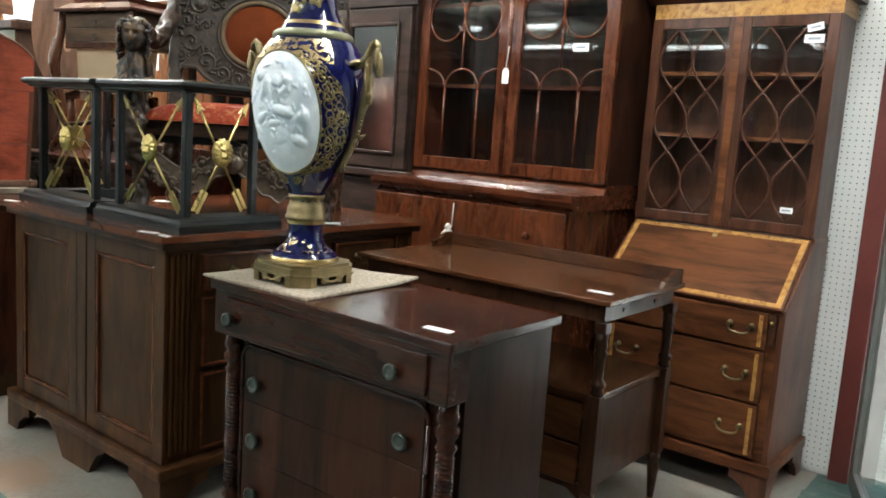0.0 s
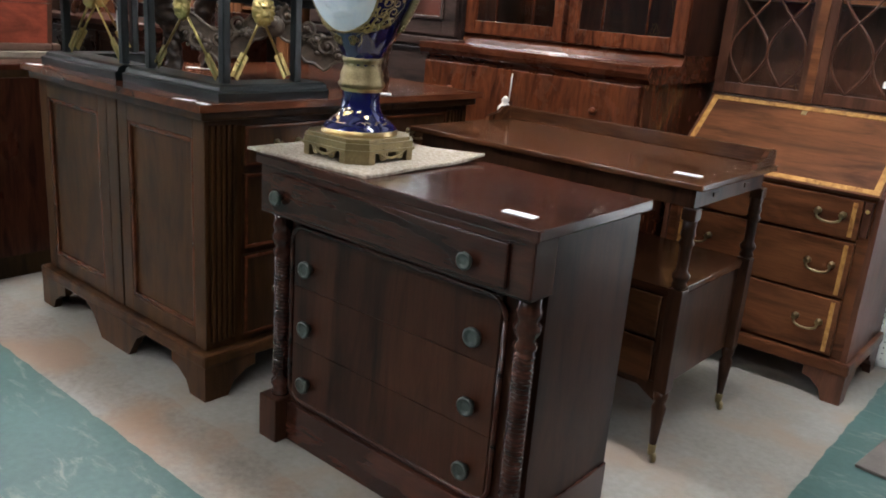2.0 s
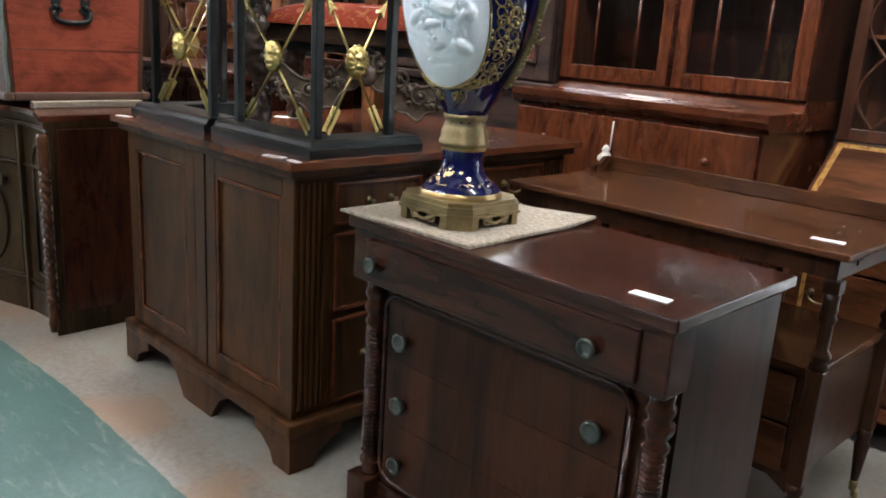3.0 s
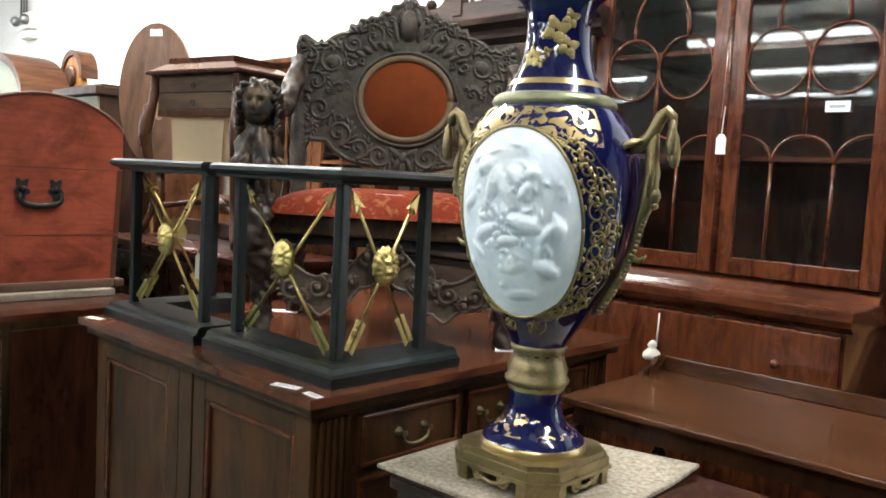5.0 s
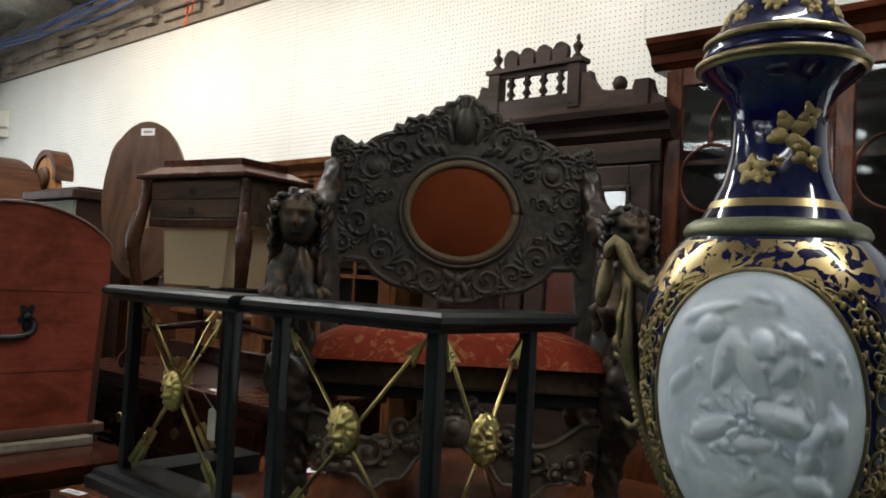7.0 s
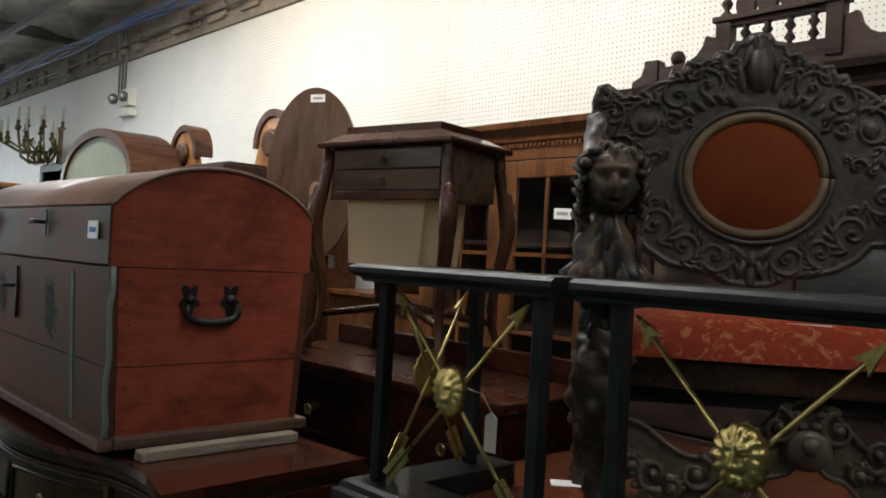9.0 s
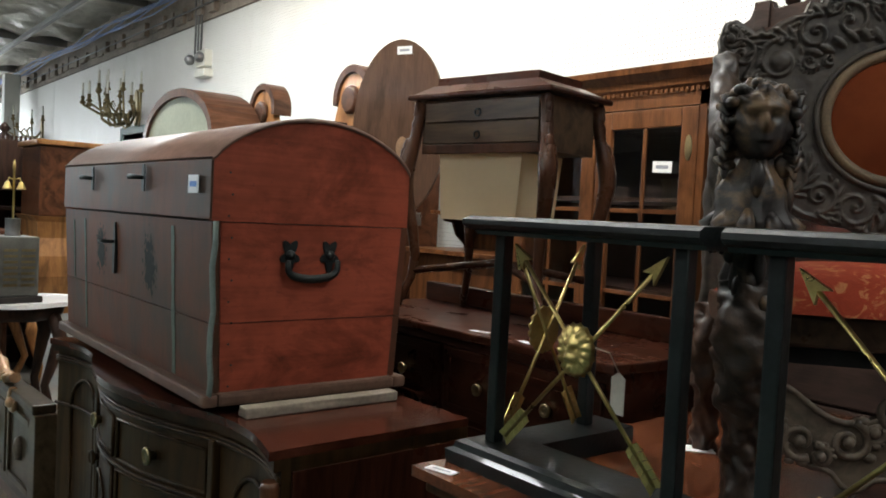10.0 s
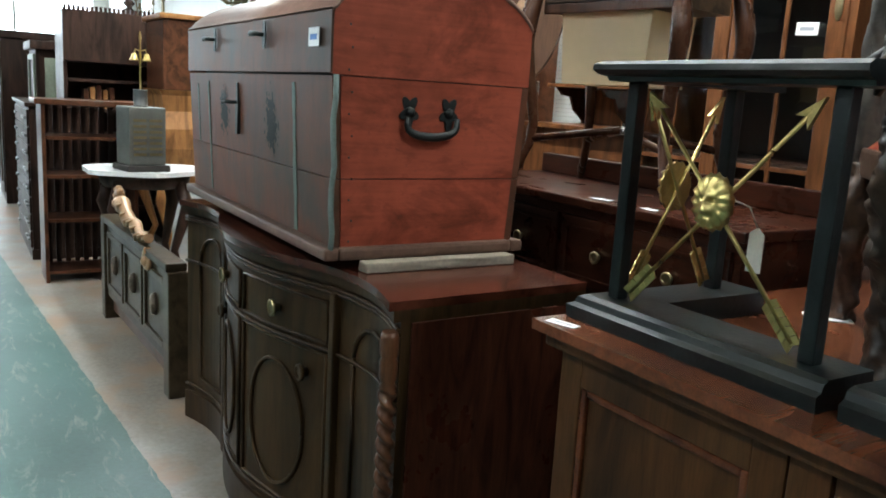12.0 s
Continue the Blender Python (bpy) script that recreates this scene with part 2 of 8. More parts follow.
# for the added unseen walls; dark to keep reflections in the wood down
DARKWALL = coated("unseen_dark_closure", (0.055, 0.042, 0.035), 0.7, 0, 2.5, 0.3, 0.1)
MATRUG = coated("brown_door_mat", (0.130, 0.110, 0.095), 0.95, 0, 30, 0.3, 0.6)


def velvet_material():
    m, t, p, mk = nodes_of("rust_velvet")
    v = mapped(t, mk, (1, 1, 1))
    pile, patch = noise_tex(t, mk, v, 240, 3), noise_tex(t, mk, v, 9, 4)
    c = ramp(t, mk, patch, [(0.3, (0.105, 0.022, 0.007)), (0.7, (0.155, 0.035, 0.010))])
    t.links.new(c, p.inputs["Base Color"])
    p.inputs["Roughness"].default_value, p.inputs["Sheen Weight"].default_value = 0.85, 0.0
    p.inputs["Specular IOR Level"].default_value = 0.08
    bump(t, mk, p, pile, 0.3, 0.001)
    return m


def damask_material():
    m, t, p, mk = nodes_of("red_damask")
    v = mapped(t, mk, (1, 1, 1))
    flower, weave = noise_tex(t, mk, v, 26, 4, 0.6, 1.8), noise_tex(t, mk, v, 260, 2)
    c = ramp(t, mk, flower, [(0.0, (0.095, 0.012, 0.005)), (0.54, (0.150, 0.020, 0.008)), (0.64, (0.22, 0.090, 0.034)), (0.74, (0.13, 0.024, 0.010))])
    t.links.new(c, p.inputs["Base Color"])
    p.inputs["Roughness"].default_value, p.inputs["Sheen Weight"].default_value = 0.8, 0.0
    p.inputs["Specular IOR Level"].default_value = 0.08
    bump(t, mk, p, weave, 0.3, 0.001)
    return m


def trunk_material(name, front):
    """Old red paint; the front copy is browned and smoky, and partly darkened as shade."""
    m, t, p, mk = nodes_of(name)
    v = mapped(t, mk, (1, 1, 1))
    along = noise_tex(t, mk, mapped(t, mk, (4, 1.6, 34) if not front else (6, 6, 1.2)), 1.6, 6, 0.65, 0.5)
    wide, fine = noise_tex(t, mk, v, 2.6, 5, 0.65), noise_tex(t, mk, v, 60, 4)
    if front:
        a, b = (0.042, 0.028, 0.019), (0.125, 0.042, 0.022)
    else:
        a, b = (0.175, 0.038, 0.020), (0.330, 0.070, 0.038)
    c = mix(t, mk, 0.84 if front else 0.72, ramp(t, mk, along, [(0.38, a), (0.6, b)]), ramp(t, mk, wide, [(0.38, a), (0.60, b)]))
    smoke = ramp(t, mk, noise_tex(t, mk, mapped(t, mk, (2.2, 1.6, 3.4) if not front else (5.0, 1.0, 1.5)), 2.4, 7, 0.72, 0.5), [(0.47, (0, 0, 0)), (0.68, (1, 1, 1))])
    c = mix(t, mk, math_node(t, mk, "MULTIPLY", smoke, 0.5 if front else 0.7), c, (0.030, 0.022, 0.016) if front else tuple(k * 0.36 for k in a))
    spots = ramp(t, mk, fine, [(0.64, (0, 0, 0)), (0.72, (1, 1, 1))])
    c = mix(t, mk, math_node(t, mk, "MULTIPLY", spots, 0.35), c, (0.06, 0.025, 0.018))
    t.links.new(c, p.inputs["Base Color"])
    t.links.new(math_node(t, mk, "MULTIPLY_ADD", wide, 0.3, 0.36), p.inputs["Roughness"])
    p.inputs["Specular IOR Level"].default_value = 0.15
    bump(t, mk, p, math_node(t, mk, "ADD", math_node(t, mk, "MULTIPLY", along, 0.4), math_node(t, mk, "MULTIPLY", fine, 0.4)), 0.25, 0.002)
    return m


def porcelain_material():
    """Cobalt glaze with a gilt shoulder, gilt bands, lid and neck flowers."""
    m, t, p, mk = nodes_of("cobalt_gilt_porcelain")
    v = mapped(t, mk, (1, 1, 1))
    sep = mk("SeparateXYZ")
    t.links.new(v, sep.inputs[0])
    z = sep.outputs[2]
    ang = math_node(t, mk, "ARCTAN2", sep.outputs[1], sep.outputs[0])
    warp = noise_tex(t, mk, v, 13, 2, 0.5, 1.4)

    def band(lo, hi):
        return math_node(t, mk, "MULTIPLY", math_node(t, mk, "GREATER_THAN", z, lo), math_node(t, mk, "LESS_THAN", z, hi))
    # the shoulder is gilt above the medallion, which looks along -80 degrees
    rel = math_node(t, mk, "ABSOLUTE", math_node(t, mk, "ADD", ang, radians(80)))
    shoulder = math_node(t, mk, "MULTIPLY", band(0.655, 0.726), math_node(t, mk, "GREATER_THAN", noise_tex(t, mk, v, 40, 3, 0.5, 1.6), 0.47))
    gold = math_node(t, mk, "MULTIPLY", shoulder, math_node(t, mk, "LESS_THAN", rel, 1.05))
    for lo, hi in ((0.062, 0.078), (0.178, 0.196), (0.772, 0.783), (0.963, 0.976), (0.999, 1.010)):
        gold = math_node(t, mk, "MAXIMUM", gold, band(lo, hi))
    flowers = math_node(t, mk, "GREATER_THAN", noise_tex(t, mk, v, 34, 2, 0.45, 1.2), 0.57)
    for lo, hi in ((0.095, 0.135),):
        gold = math_node(t, mk, "MAXIMUM", gold, math_node(t, mk, "MULTIPLY", flowers, band(lo, hi)))
    base = mix(t, mk, warp, (0.004, 0.005, 0.040), (0.007, 0.009, 0.070))
    t.links.new(mix(t, mk, gold, base, (0.52, 0.38, 0.17)), p.inputs["Base Color"])
    t.links.new(math_node(t, mk, "MULTIPLY", gold, 0.9), p.inputs["Metallic"])
    t.links.new(math_node(t, mk, "MULTIPLY_ADD", gold, 0.26, 0.07), p.inputs["Roughness"])
    p.inputs["Coat Weight"].default_value = 0.5
    bump(t, mk, p, gold, 0.35, 0.001)
    return m


def bisque_material():
    m, t, p, mk = nodes_of("pale_blue_bisque")
    v = mapped(t, mk, (1, 1, 1))
    c = ramp(t, mk, noise_tex(t, mk, v, 16, 4, 0.6, 1.0), [(0.36, (0.76, 0.84, 0.93)), (0.62, (0.87, 0.92, 0.97))])
    t.links.new(c, p.inputs["Base Color"])
    p.inputs["Roughness"].default_value = 0.38
    bump(t, mk, p, noise_tex(t, mk, v, 90, 4, 0.6, 0.8), 0.25, 0.002)
    return m


def floor_material():
    """Concrete, bare along the furniture, painted green in the aisle and by the door, scuffed."""
    m, t, p, mk = nodes_of("painted_concrete")
    v = mapped(t, mk, (1, 1, 1), "Object")
    sep = mk("SeparateXYZ")
    t.links.new(v, sep.inputs[0])
    fine, wide = noise_tex(t, mk, v, 42, 5, 0.6), noise_tex(t, mk, v, 1.7, 5, 0.6)
    edge = math_node(t, mk, "MULTIPLY_ADD", noise_tex(t, mk, v, 9, 4), 0.03, -0.015)
    bare = ramp(t, mk, wide, [(0.36, (0.135, 0.105, 0.080)), (0.5, (0.205, 0.175, 0.145)), (0.64, (0.275, 0.255, 0.23))])
    bare = mix(t, mk, 0.38, bare, ramp(t, mk, fine, [(0.3, (0.13, 0.11, 0.09)), (0.7, (0.37, 0.34, 0.30))]))
    rust = math_node(t, mk, "MULTIPLY", ramp(t, mk, noise_tex(t, mk, v, 2.9, 4), [(0.48, (0, 0, 0)), (0.64, (1, 1, 1))]), 0.7)
    bare = mix(t, mk, rust, bare, (0.27, 0.16, 0.095))
    # shade beside and beneath the furniture, painted in as a grey-green tint
    under = math_node(t, mk, "GREATER_THAN", math_node(t, mk, "ADD", sep.outputs[1], math_node(t, mk, "MULTIPLY", wide, 0.28)), 1.80)
    bare = mix(t, mk, math_node(t, mk, "MULTIPLY", under, 0.25), bare, (0.245, 0.270, 0.245))
    green = ramp(t, mk, wide, [(0.36, (0.022, 0.066, 0.056)), (0.64, (0.056, 0.118, 0.104))])
    green = mix(t, mk, 0.42, green, ramp(t, mk, fine, [(0.3, (0.022, 0.058, 0.050)), (0.7, (0.085, 0.145, 0.130))]))
    scuff = noise_tex(t, mk, mapped(t, mk, (3.2, 11, 1)), 1.5, 6, 0.7, 0.8)
    chips = ramp(t, mk, scuff, [(0.54, (0, 0, 0)), (0.70, (1, 1, 1))])
    green = mix(t, mk, math_node(t, mk, "MULTIPLY", chips, 0.7), green, (0.20, 0.215, 0.175))
    bend = math_node(t, mk, "MULTIPLY", math_node(t, mk, "MINIMUM", math_node(t, mk, "ADD", sep.outputs[0], 3.2), 0.0), -0.072)
    aisle = math_node(t, mk, "LESS_THAN", math_node(t, mk, "ADD", math_node(t, mk, "ADD", sep.outputs[1], bend), edge), 1.435)
    door = math_node(t, mk, "GREATER_THAN", math_node(t, mk, "ADD", sep.outputs[0], edge), -0.64)
    paint = math_node(t, mk, "MAXIMUM", aisle, door)
    t.links.new(mix(t, mk, paint, bare, green), p.inputs["Base Color"])
    t.links.new(math_node(t, mk, "MULTIPLY_ADD", fine, 0.25, 0.34), p.inputs["Roughness"])
    bump(t, mk, p, math_node(t, mk, "ADD", fine, math_node(t, mk, "MULTIPLY", paint, 0.4)), 0.25, 0.002)
    return m


def pegboard_material():
    """White hardboard drilled on an inch grid."""
    m, t, p, mk = nodes_of("white_pegboard")
    v = mapped(t, mk, (1 / 0.0254,) * 3)
    sep = mk("SeparateXYZ")
    t.links.new(v, sep.inputs[0])

    def cell(s):
        return math_node(t, mk, "SUBTRACT", math_node(t, mk, "FRACT", s), 0.5)
    a, b = cell(sep.outputs[0]), cell(sep.outputs[2])
    d = math_node(t, mk, "SQRT", math_node(t, mk, "ADD", math_node(t, mk, "MULTIPLY", a, a), math_node(t, mk, "MULTIPLY", b, b)))
    hole = math_node(t, mk, "LESS_THAN", d, 0.115)
    dirt = ramp(t, mk, noise_tex(t, mk, mapped(t, mk, (1, 1, 0.5)), 1.6, 5, 0.65), [(0.3, (0.70, 0.70, 0.66)), (0.7, (0.80, 0.80, 0.78))])
    t.links.new(mix(t, mk, hole, dirt, (0.05, 0.045, 0.04)), p.inputs["Base Color"])
    p.inputs["Roughness"].default_value = 0.42
    bump(t, mk, p, math_node(t, mk, "SUBTRACT", 1.0, hole), 0.6, 0.003)
    return m


def rug_material():
    m, t, p, mk = nodes_of("flecked_carpet_sample")
    v = mapped(t, mk, (1, 1, 1))
    fleck = noise_tex(t, mk, v, 95, 4, 0.65)
    c = ramp(t, mk, fleck, [(0.3, (0.17, 0.13, 0.095)), (0.5, (0.30, 0.25, 0.19)), (0.66, (0.42, 0.37, 0.30))])
    t.links.new(c, p.inputs["Base Color"])
    p.inputs["Roughness"].default_value = 0.95
    bump(t, mk, p, fleck, 0.8, 0.004)
    return m


def glass_material(name, tint, rough=0.02):
    m, t, p, mk = nodes_of(name)
    p.inputs["Base Color"].default_value = (*tint, 1)
    p.inputs["Roughness"].default_value = rough
    p.inputs["Transmission Weight"].default_value = 1.0
    p.inputs["IOR"].default_value = 1.45
    return m


def glow(name, colour, strength):
    m, t, p, mk = nodes_of(name)
    p.inputs["Emission Color"].default_value = (*colour, 1)
    p.inputs["Emission Strength"].default_value = strength
    return m


def foil_material():
    m, t, p, mk = nodes_of("sagging_roof_foil")
    v = mapped(t, mk, (1, 1, 1))
    c = ramp(t, mk, noise_tex(t, mk, v, 2.2, 6, 0.7, 0.8), [(0.3, (0.34, 0.32, 0.27)), (0.7, (0.78, 0.76, 0.68))])
    t.links.new(c, p.inputs["Base Color"])
    p.inputs["Roughness"].default_value, p.inputs["Metallic"].default_value = 0.40, 0.2
    bump(t, mk, p, noise_tex(t, mk, v, 5, 6, 0.65, 1.2), 0.9, 0.05)
    return m


VELVET, DAMASK, RUG, FOIL = velvet_material(), damask_material(), rug_material(), foil_material()
TRUNK_END, TRUNK_FRONT = trunk_material("trunk_red_paint", False), trunk_material("trunk_browned_shaded_paint", True)
PORCELAIN, BISQUE = porcelain_material(), bisque_material()
FLOOR, PEGBOARD = floor_material(), pegboard_material()
GLASS, MIRROR = glass_material("old_window_glass", (0.93, 0.97, 0.96)), coated("silvered_mirror", (0.75, 0.77, 0.77), 0.13, 1.0, 4, 0.08, 0.01)
TUBE_GLOW = glow("lit_tube", (0.9, 0.96, 1.0), 22.0)
DAYLIGHT = glow("daylit_shop_front", (0.86, 0.94, 1.0), 7.0)

# ---- mesh helpers ----


def B():
    return bmesh.new()


def box(bm, x0, x1, y0, y1, z0, z1, bev=0.0, m=None):
    c = ((x0 + x1) / 2, (y0 + y1) / 2, (z0 + z1) / 2)
    mat = Matrix.Translation(c) @ Matrix.Diagonal((abs(x1 - x0), abs(y1 - y0), abs(z1 - z0), 1))
    if m is not None:
        mat = m @ mat
    vs = bmesh.ops.create_cube(bm, size=1, matrix=mat)["verts"]
    if bev:
        es = {e for v in vs for e in v.link_edges}
        bmesh.ops.bevel(bm, geom=list(es), offset=bev, segments=2, profile=0.6, affect="EDGES")
    return bm


def lathe(bm, prof, seg=24, cx=0.0, cy=0.0, m=None, twist=None):
    """Turned form from (radius, z) pairs; twist(a, z) may vary the radius."""
    rings = []
    for r, z in prof:
        ring = []
        for i in range(seg):
            a = 2 * math.pi * i / seg
            k = r * (twist(a, z) if twist else 1)
            p = Vector((cx + k * math.cos(a), cy + k * math.sin(a), z))
            ring.append(bm.verts.new(m @ p if m is not None else p))
        rings.append(ring)
    for a, b in zip(rings, rings[1:]):
        for i in range(seg):
            bm.faces.new((a[i], a[(i + 1) % seg], b[(i + 1) % seg], b[i])).smooth = True
    bm.faces.new(list(reversed(rings[0])))
    bm.faces.new(rings[-1])
    return bm


def tube(bm, pts, r, seg=8, taper=None):
    """A rod along points; taper gives a radius for each."""
    pts = [Vector(p) for p in pts]
    rings, prev = [], None
    for i, p in enumerate(pts):
        d = (pts[min(i + 1, len(pts) - 1)] - pts[max(i - 1, 0)]).normalized()
        side = d.cross(prev if prev is not None else (Vector((0, 0, 1)) if abs(d.z) < 0.9 else Vector((1, 0, 0)))).normalized()
        up = side.cross(d).normalized()
        prev = up
        rr = taper[i] if taper else r
        rings.append([bm.verts.new(p + rr * (math.cos(a) * side + math.sin(a) * up)) for a in (2 * math.pi * k / seg for k in range(seg))])
    for a, b in zip(rings, rings[1:]):
        for i in range(seg):
            bm.faces.new((a[i], a[(i + 1) % seg], b[(i + 1) % seg], b[i])).smooth = True
    bm.faces.new(list(reversed(rings[0])))
    bm.faces.new(rings[-1])
    return bm


def plate(bm, poly, axis, a, b, m=None):
    """A flat outline, given in the two other axes in order, pushed from a to b along an axis."""
    def put(u, v, w):
        p = Vector({"x": (w, u, v), "y": (u, w, v), "z": (u, v, w)}[axis])
        return bm.verts.new(m @ p if m is not None else p)
    lo, hi = [put(u, v, a) for u, v in poly], [put(u, v, b) for u, v in poly]
    n = len(poly)
    bm.faces.new(list(reversed(lo)))
    bm.faces.new(hi)
    for i in range(n):
        bm.faces.new((lo[i], lo[(i + 1) % n], hi[(i + 1) % n], hi[i]))
    return bm


def blob(bm, c, r, seg=10):
    m = Matrix.Translation(c) @ Matrix.Diagonal((*r, 1))
    vs = bmesh.ops.create_uvsphere(bm, u_segments=seg, v_segments=max(5, seg // 2 + 1), radius=1, matrix=m)["verts"]
    for v in vs:
        for f in v.link_faces:
            f.smooth = True
    return bm


def spiral(c, r0, r1, turns, start=0.0, n=22, flip=1):
    """Points of a flat scroll in x and z about c."""
    out = []
    for i in range(n):
        k = i / (n - 1)
        a, r = start + flip * turns * 2 * math.pi * k, r0 + (r1 - r0) * k
        out.append((c[0] + r * math.cos(a), c[1], c[2] + r * math.sin(a)))
    return out


def arc(cx, cz, rx, rz, a0, a1, n):
    return [(cx + rx * math.cos(radians(a0 + (a1 - a0) * i / n)), cz + rz * math.sin(radians(a0 + (a1 - a0) * i / n))) for i in range(n + 1)]


def frame_ring(bm, x0, x1, z0, z1, w, y0, y1, bev=0.0):
    """A flat rectangular frame in the xz plane."""
    box(bm, x0, x0 + w, y0, y1, z0, z1, bev)
    box(bm, x1 - w, x1, y0, y1, z0, z1, bev)
    box(bm, x0 + w, x1 - w, y0, y1, z0, z0 + w, bev)
    box(bm, x0 + w, x1 - w, y0, y1, z1 - w, z1, bev)
    return bm


def part(name, bm, material, parent, label=""):
    me = bpy.data.meshes.new(name)
    bmesh.ops.recalc_face_normals(bm, faces=bm.faces)
    bm.to_mesh(me)
    bm.free()
    me.materials.append(material)
    ob = new(name, me)
    ob.parent = parent
    if label:
        ob["label"] = label
    return ob


def thing(name, label, category, x=0.0, y=0.0, z=0.0, turn=0.0, group=""):
    ob = new(name)
    ob.empty_display_size = 0.1
    ob.matrix_world = pose(x, y, z, 0, 0, turn)
    return tagged(ob, label, category, group)


def solid(name, bm, material, label, category="", kind="", x=0.0, y=0.0, z=0.0, turn=0.0, group=""):
    ob = part(name, bm, material, None)
    ob.matrix_world = pose(x, y, z, 0, 0, turn)
    return tagged(ob, label, category, group, kind)


# ---- the setting ----
solid("floor", box(B(), -23, 4, -15, 4.1, -0.2, 0), FLOOR, "concrete floor with worn green aisle paint", "floor", "structure")
WALL_Y, PEG_TOP = 3.98, 3.34
bm = B()
box(bm, -23.2, -0.52, WALL_Y + 0.012, WALL_Y + 0.2, 0, 3.36)
box(bm, 0.50, 4.2, WALL_Y + 0.012, WALL_Y + 0.2, 0, 3.36)
box(bm, -0.52, 0.50, WALL_Y + 0.012, WALL_Y + 0.2, 2.12, 3.36)
wall_n = solid("wall_north", bm, WALLPAINT, "white painted wall behind the pegboard", "wall", "structure")
bm = B()
box(bm, -23.2, 4.2, WALL_Y - 0.02, WALL_Y + 0.2, 3.36, 3.95)
rng = random.Random(5)
for i in range(90):
    bx = -23 + i * 0.3 + rng.uniform(0, 0.1)
    if bx < 4:
        box(bm, bx, bx + rng.uniform(0.12, 0.3), WALL_Y - 0.03 - rng.uniform(0, 0.05), WALL_Y, 3.40 + rng.uniform(0, 0.06), 3.52 + rng.uniform(0, 0.1), 0.01)
solid("wall_head", bm, PLASTER, "broken grey masonry strip above the pegboard", "wall", "structure")
# south and east walls are added out of view, dark in place of stock
solid("wall_south", box(B(), -23.2, 4.2, -15.2, -15, 0, 3.95), DARKWALL, "unseen dark wall added to close the south side", "wall", "structure")
solid("wall_east", box(B(), 4, 4.2, -15, 4, 0, 3.95), DARKWALL, "unseen dark wall added to close the east side", "wall", "structure")
bm = B()
box(bm, -23.2, -23, -15, 4, 0, 0.9), box(bm, -23.2, -23, -15, 4, 3.4, 3.95), box(bm, -23.2, -23, -15, -4.6, 0.9, 3.4), box(bm, -23.2, -23, 3.7, 4, 0.9, 3.4)
solid("wall_west", bm, WALLPAINT, "white end wall with a long window", "wall", "structure")
win = tagged(thing("window_1", "", "window", -23.05, 0, 0), "long daylit shop window in the end wall", "window", "", "structure")
part("pane", box(B(), -0.03, -0.02, -4.6, 3.7, 0.9, 3.4), DAYLIGHT, win)
bm = B()
for k in range(6):
    box(bm, 0, 0.06, -4.6 + k * 1.65, -4.54 + k * 1.65, 0.9, 3.4)
part("window_frame", bm, WALLPAINT, win)
# ceiling: sagging foil sheets between purlins
bm = B()
nx, ny = 440, 270
verts = []
for i in range(nx + 1):
    for j in range(ny + 1):
        x, y = -23.2 + 27.4 * i / nx, -15.2 + 19.4 * j / ny
        sag = 0.07 * abs(math.sin(math.pi * x / 1.22)) ** 0.7 + 0.07 * noise.noise(Vector((x * 1.6, y * 2.2, 0))) + 0.05 * abs(noise.noise(Vector((x * 3.1, y * 1.4, 5)))) + 0.055 * abs(noise.noise(Vector((x * 5.2 + 0.6 * y, y * 2.6, 2)))) + 0.02 * noise.noise(Vector((x * 11, y * 9, 8)))
        verts.append(bm.verts.new((x, y, 3.96 - sag)))
for i in range(nx):
    for j in range(ny):
        a = i * (ny + 1) + j
        bm.faces.new((verts[a], verts[a + 1], verts[a + ny + 2], verts[a + ny + 1])).smooth = True
solid("ceiling", bm, FOIL, "sagging grey foil insulation under the roof", "ceiling", "structure")
solid("roof", box(B(), -23.4, 4.4, -15.4, 4.4, 4.05, 4.15), STEEL, "metal roof deck", "roof", "structure")
bm = B()
for k in range(8):
    box(bm, -23 + k * 3.66, -22.94 + k * 3.66, -15, 3.95, 3.78, 3.93)
for k in range(6):
    box(bm, -23, 4, 3.2 - k * 3.1, 3.25 - k * 3.1, 3.70, 3.76)
solid("trim", bm, STEEL, "dull steel roof purlins and beams", "beam", "structure")
# ground outside the open door
solid("ground", box(B(), -60, 60, 4.25, 90, -0.25, -0.05), coated("outside_concrete", (0.42, 0.45, 0.42), 0.8, 0, 5, 0.25, 0.4), "pale concrete outside the door", "ground", "structure")
# conduit and cables under the roof
cond = thing("conduit_run", "grey metal conduit along the wall head", "conduit", 0, 0, 0)
part("pipe", tube(B(), [(-23, 3.90, 3.50), (-12, 3.90, 3.49), (4, 3.90, 3.47)], 0.010), coated("dull_painted_conduit", (0.10, 0.10, 0.10), 0.6, 0.1, 14, 0.4, 0.2), cond)
cab = thing("cable_bundle", "blue data cables slung below the roof", "cable")
for k in range(5):
    part("cable", tube(B(), [(-23 + i * 0.45, 3.80 + 0.03 * math.sin(i * 0.6 + k), 3.60 + 0.022 * k + 0.03 * math.sin(i * 0.9 + 2 * k)) for i in range(60)], 0.009, 6), BLUECABLE, cab)
for k, (ox, dz) in enumerate(((0.0, 0.26), (0.12, 0.19))):
    solid("hanging_wire", tube(B(), [(-6.72 + ox + 0.02 * math.sin(i), 3.92 - 0.03 * k, 3.52 - dz * math.sin(math.pi * i / 12) + 0.012 * i) for i in range(13)] + [(-6.1 + ox, 3.9, 3.85)], 0.006, 6), ORANGEWIRE, "loop of orange cord hanging at the wall head", "cable")
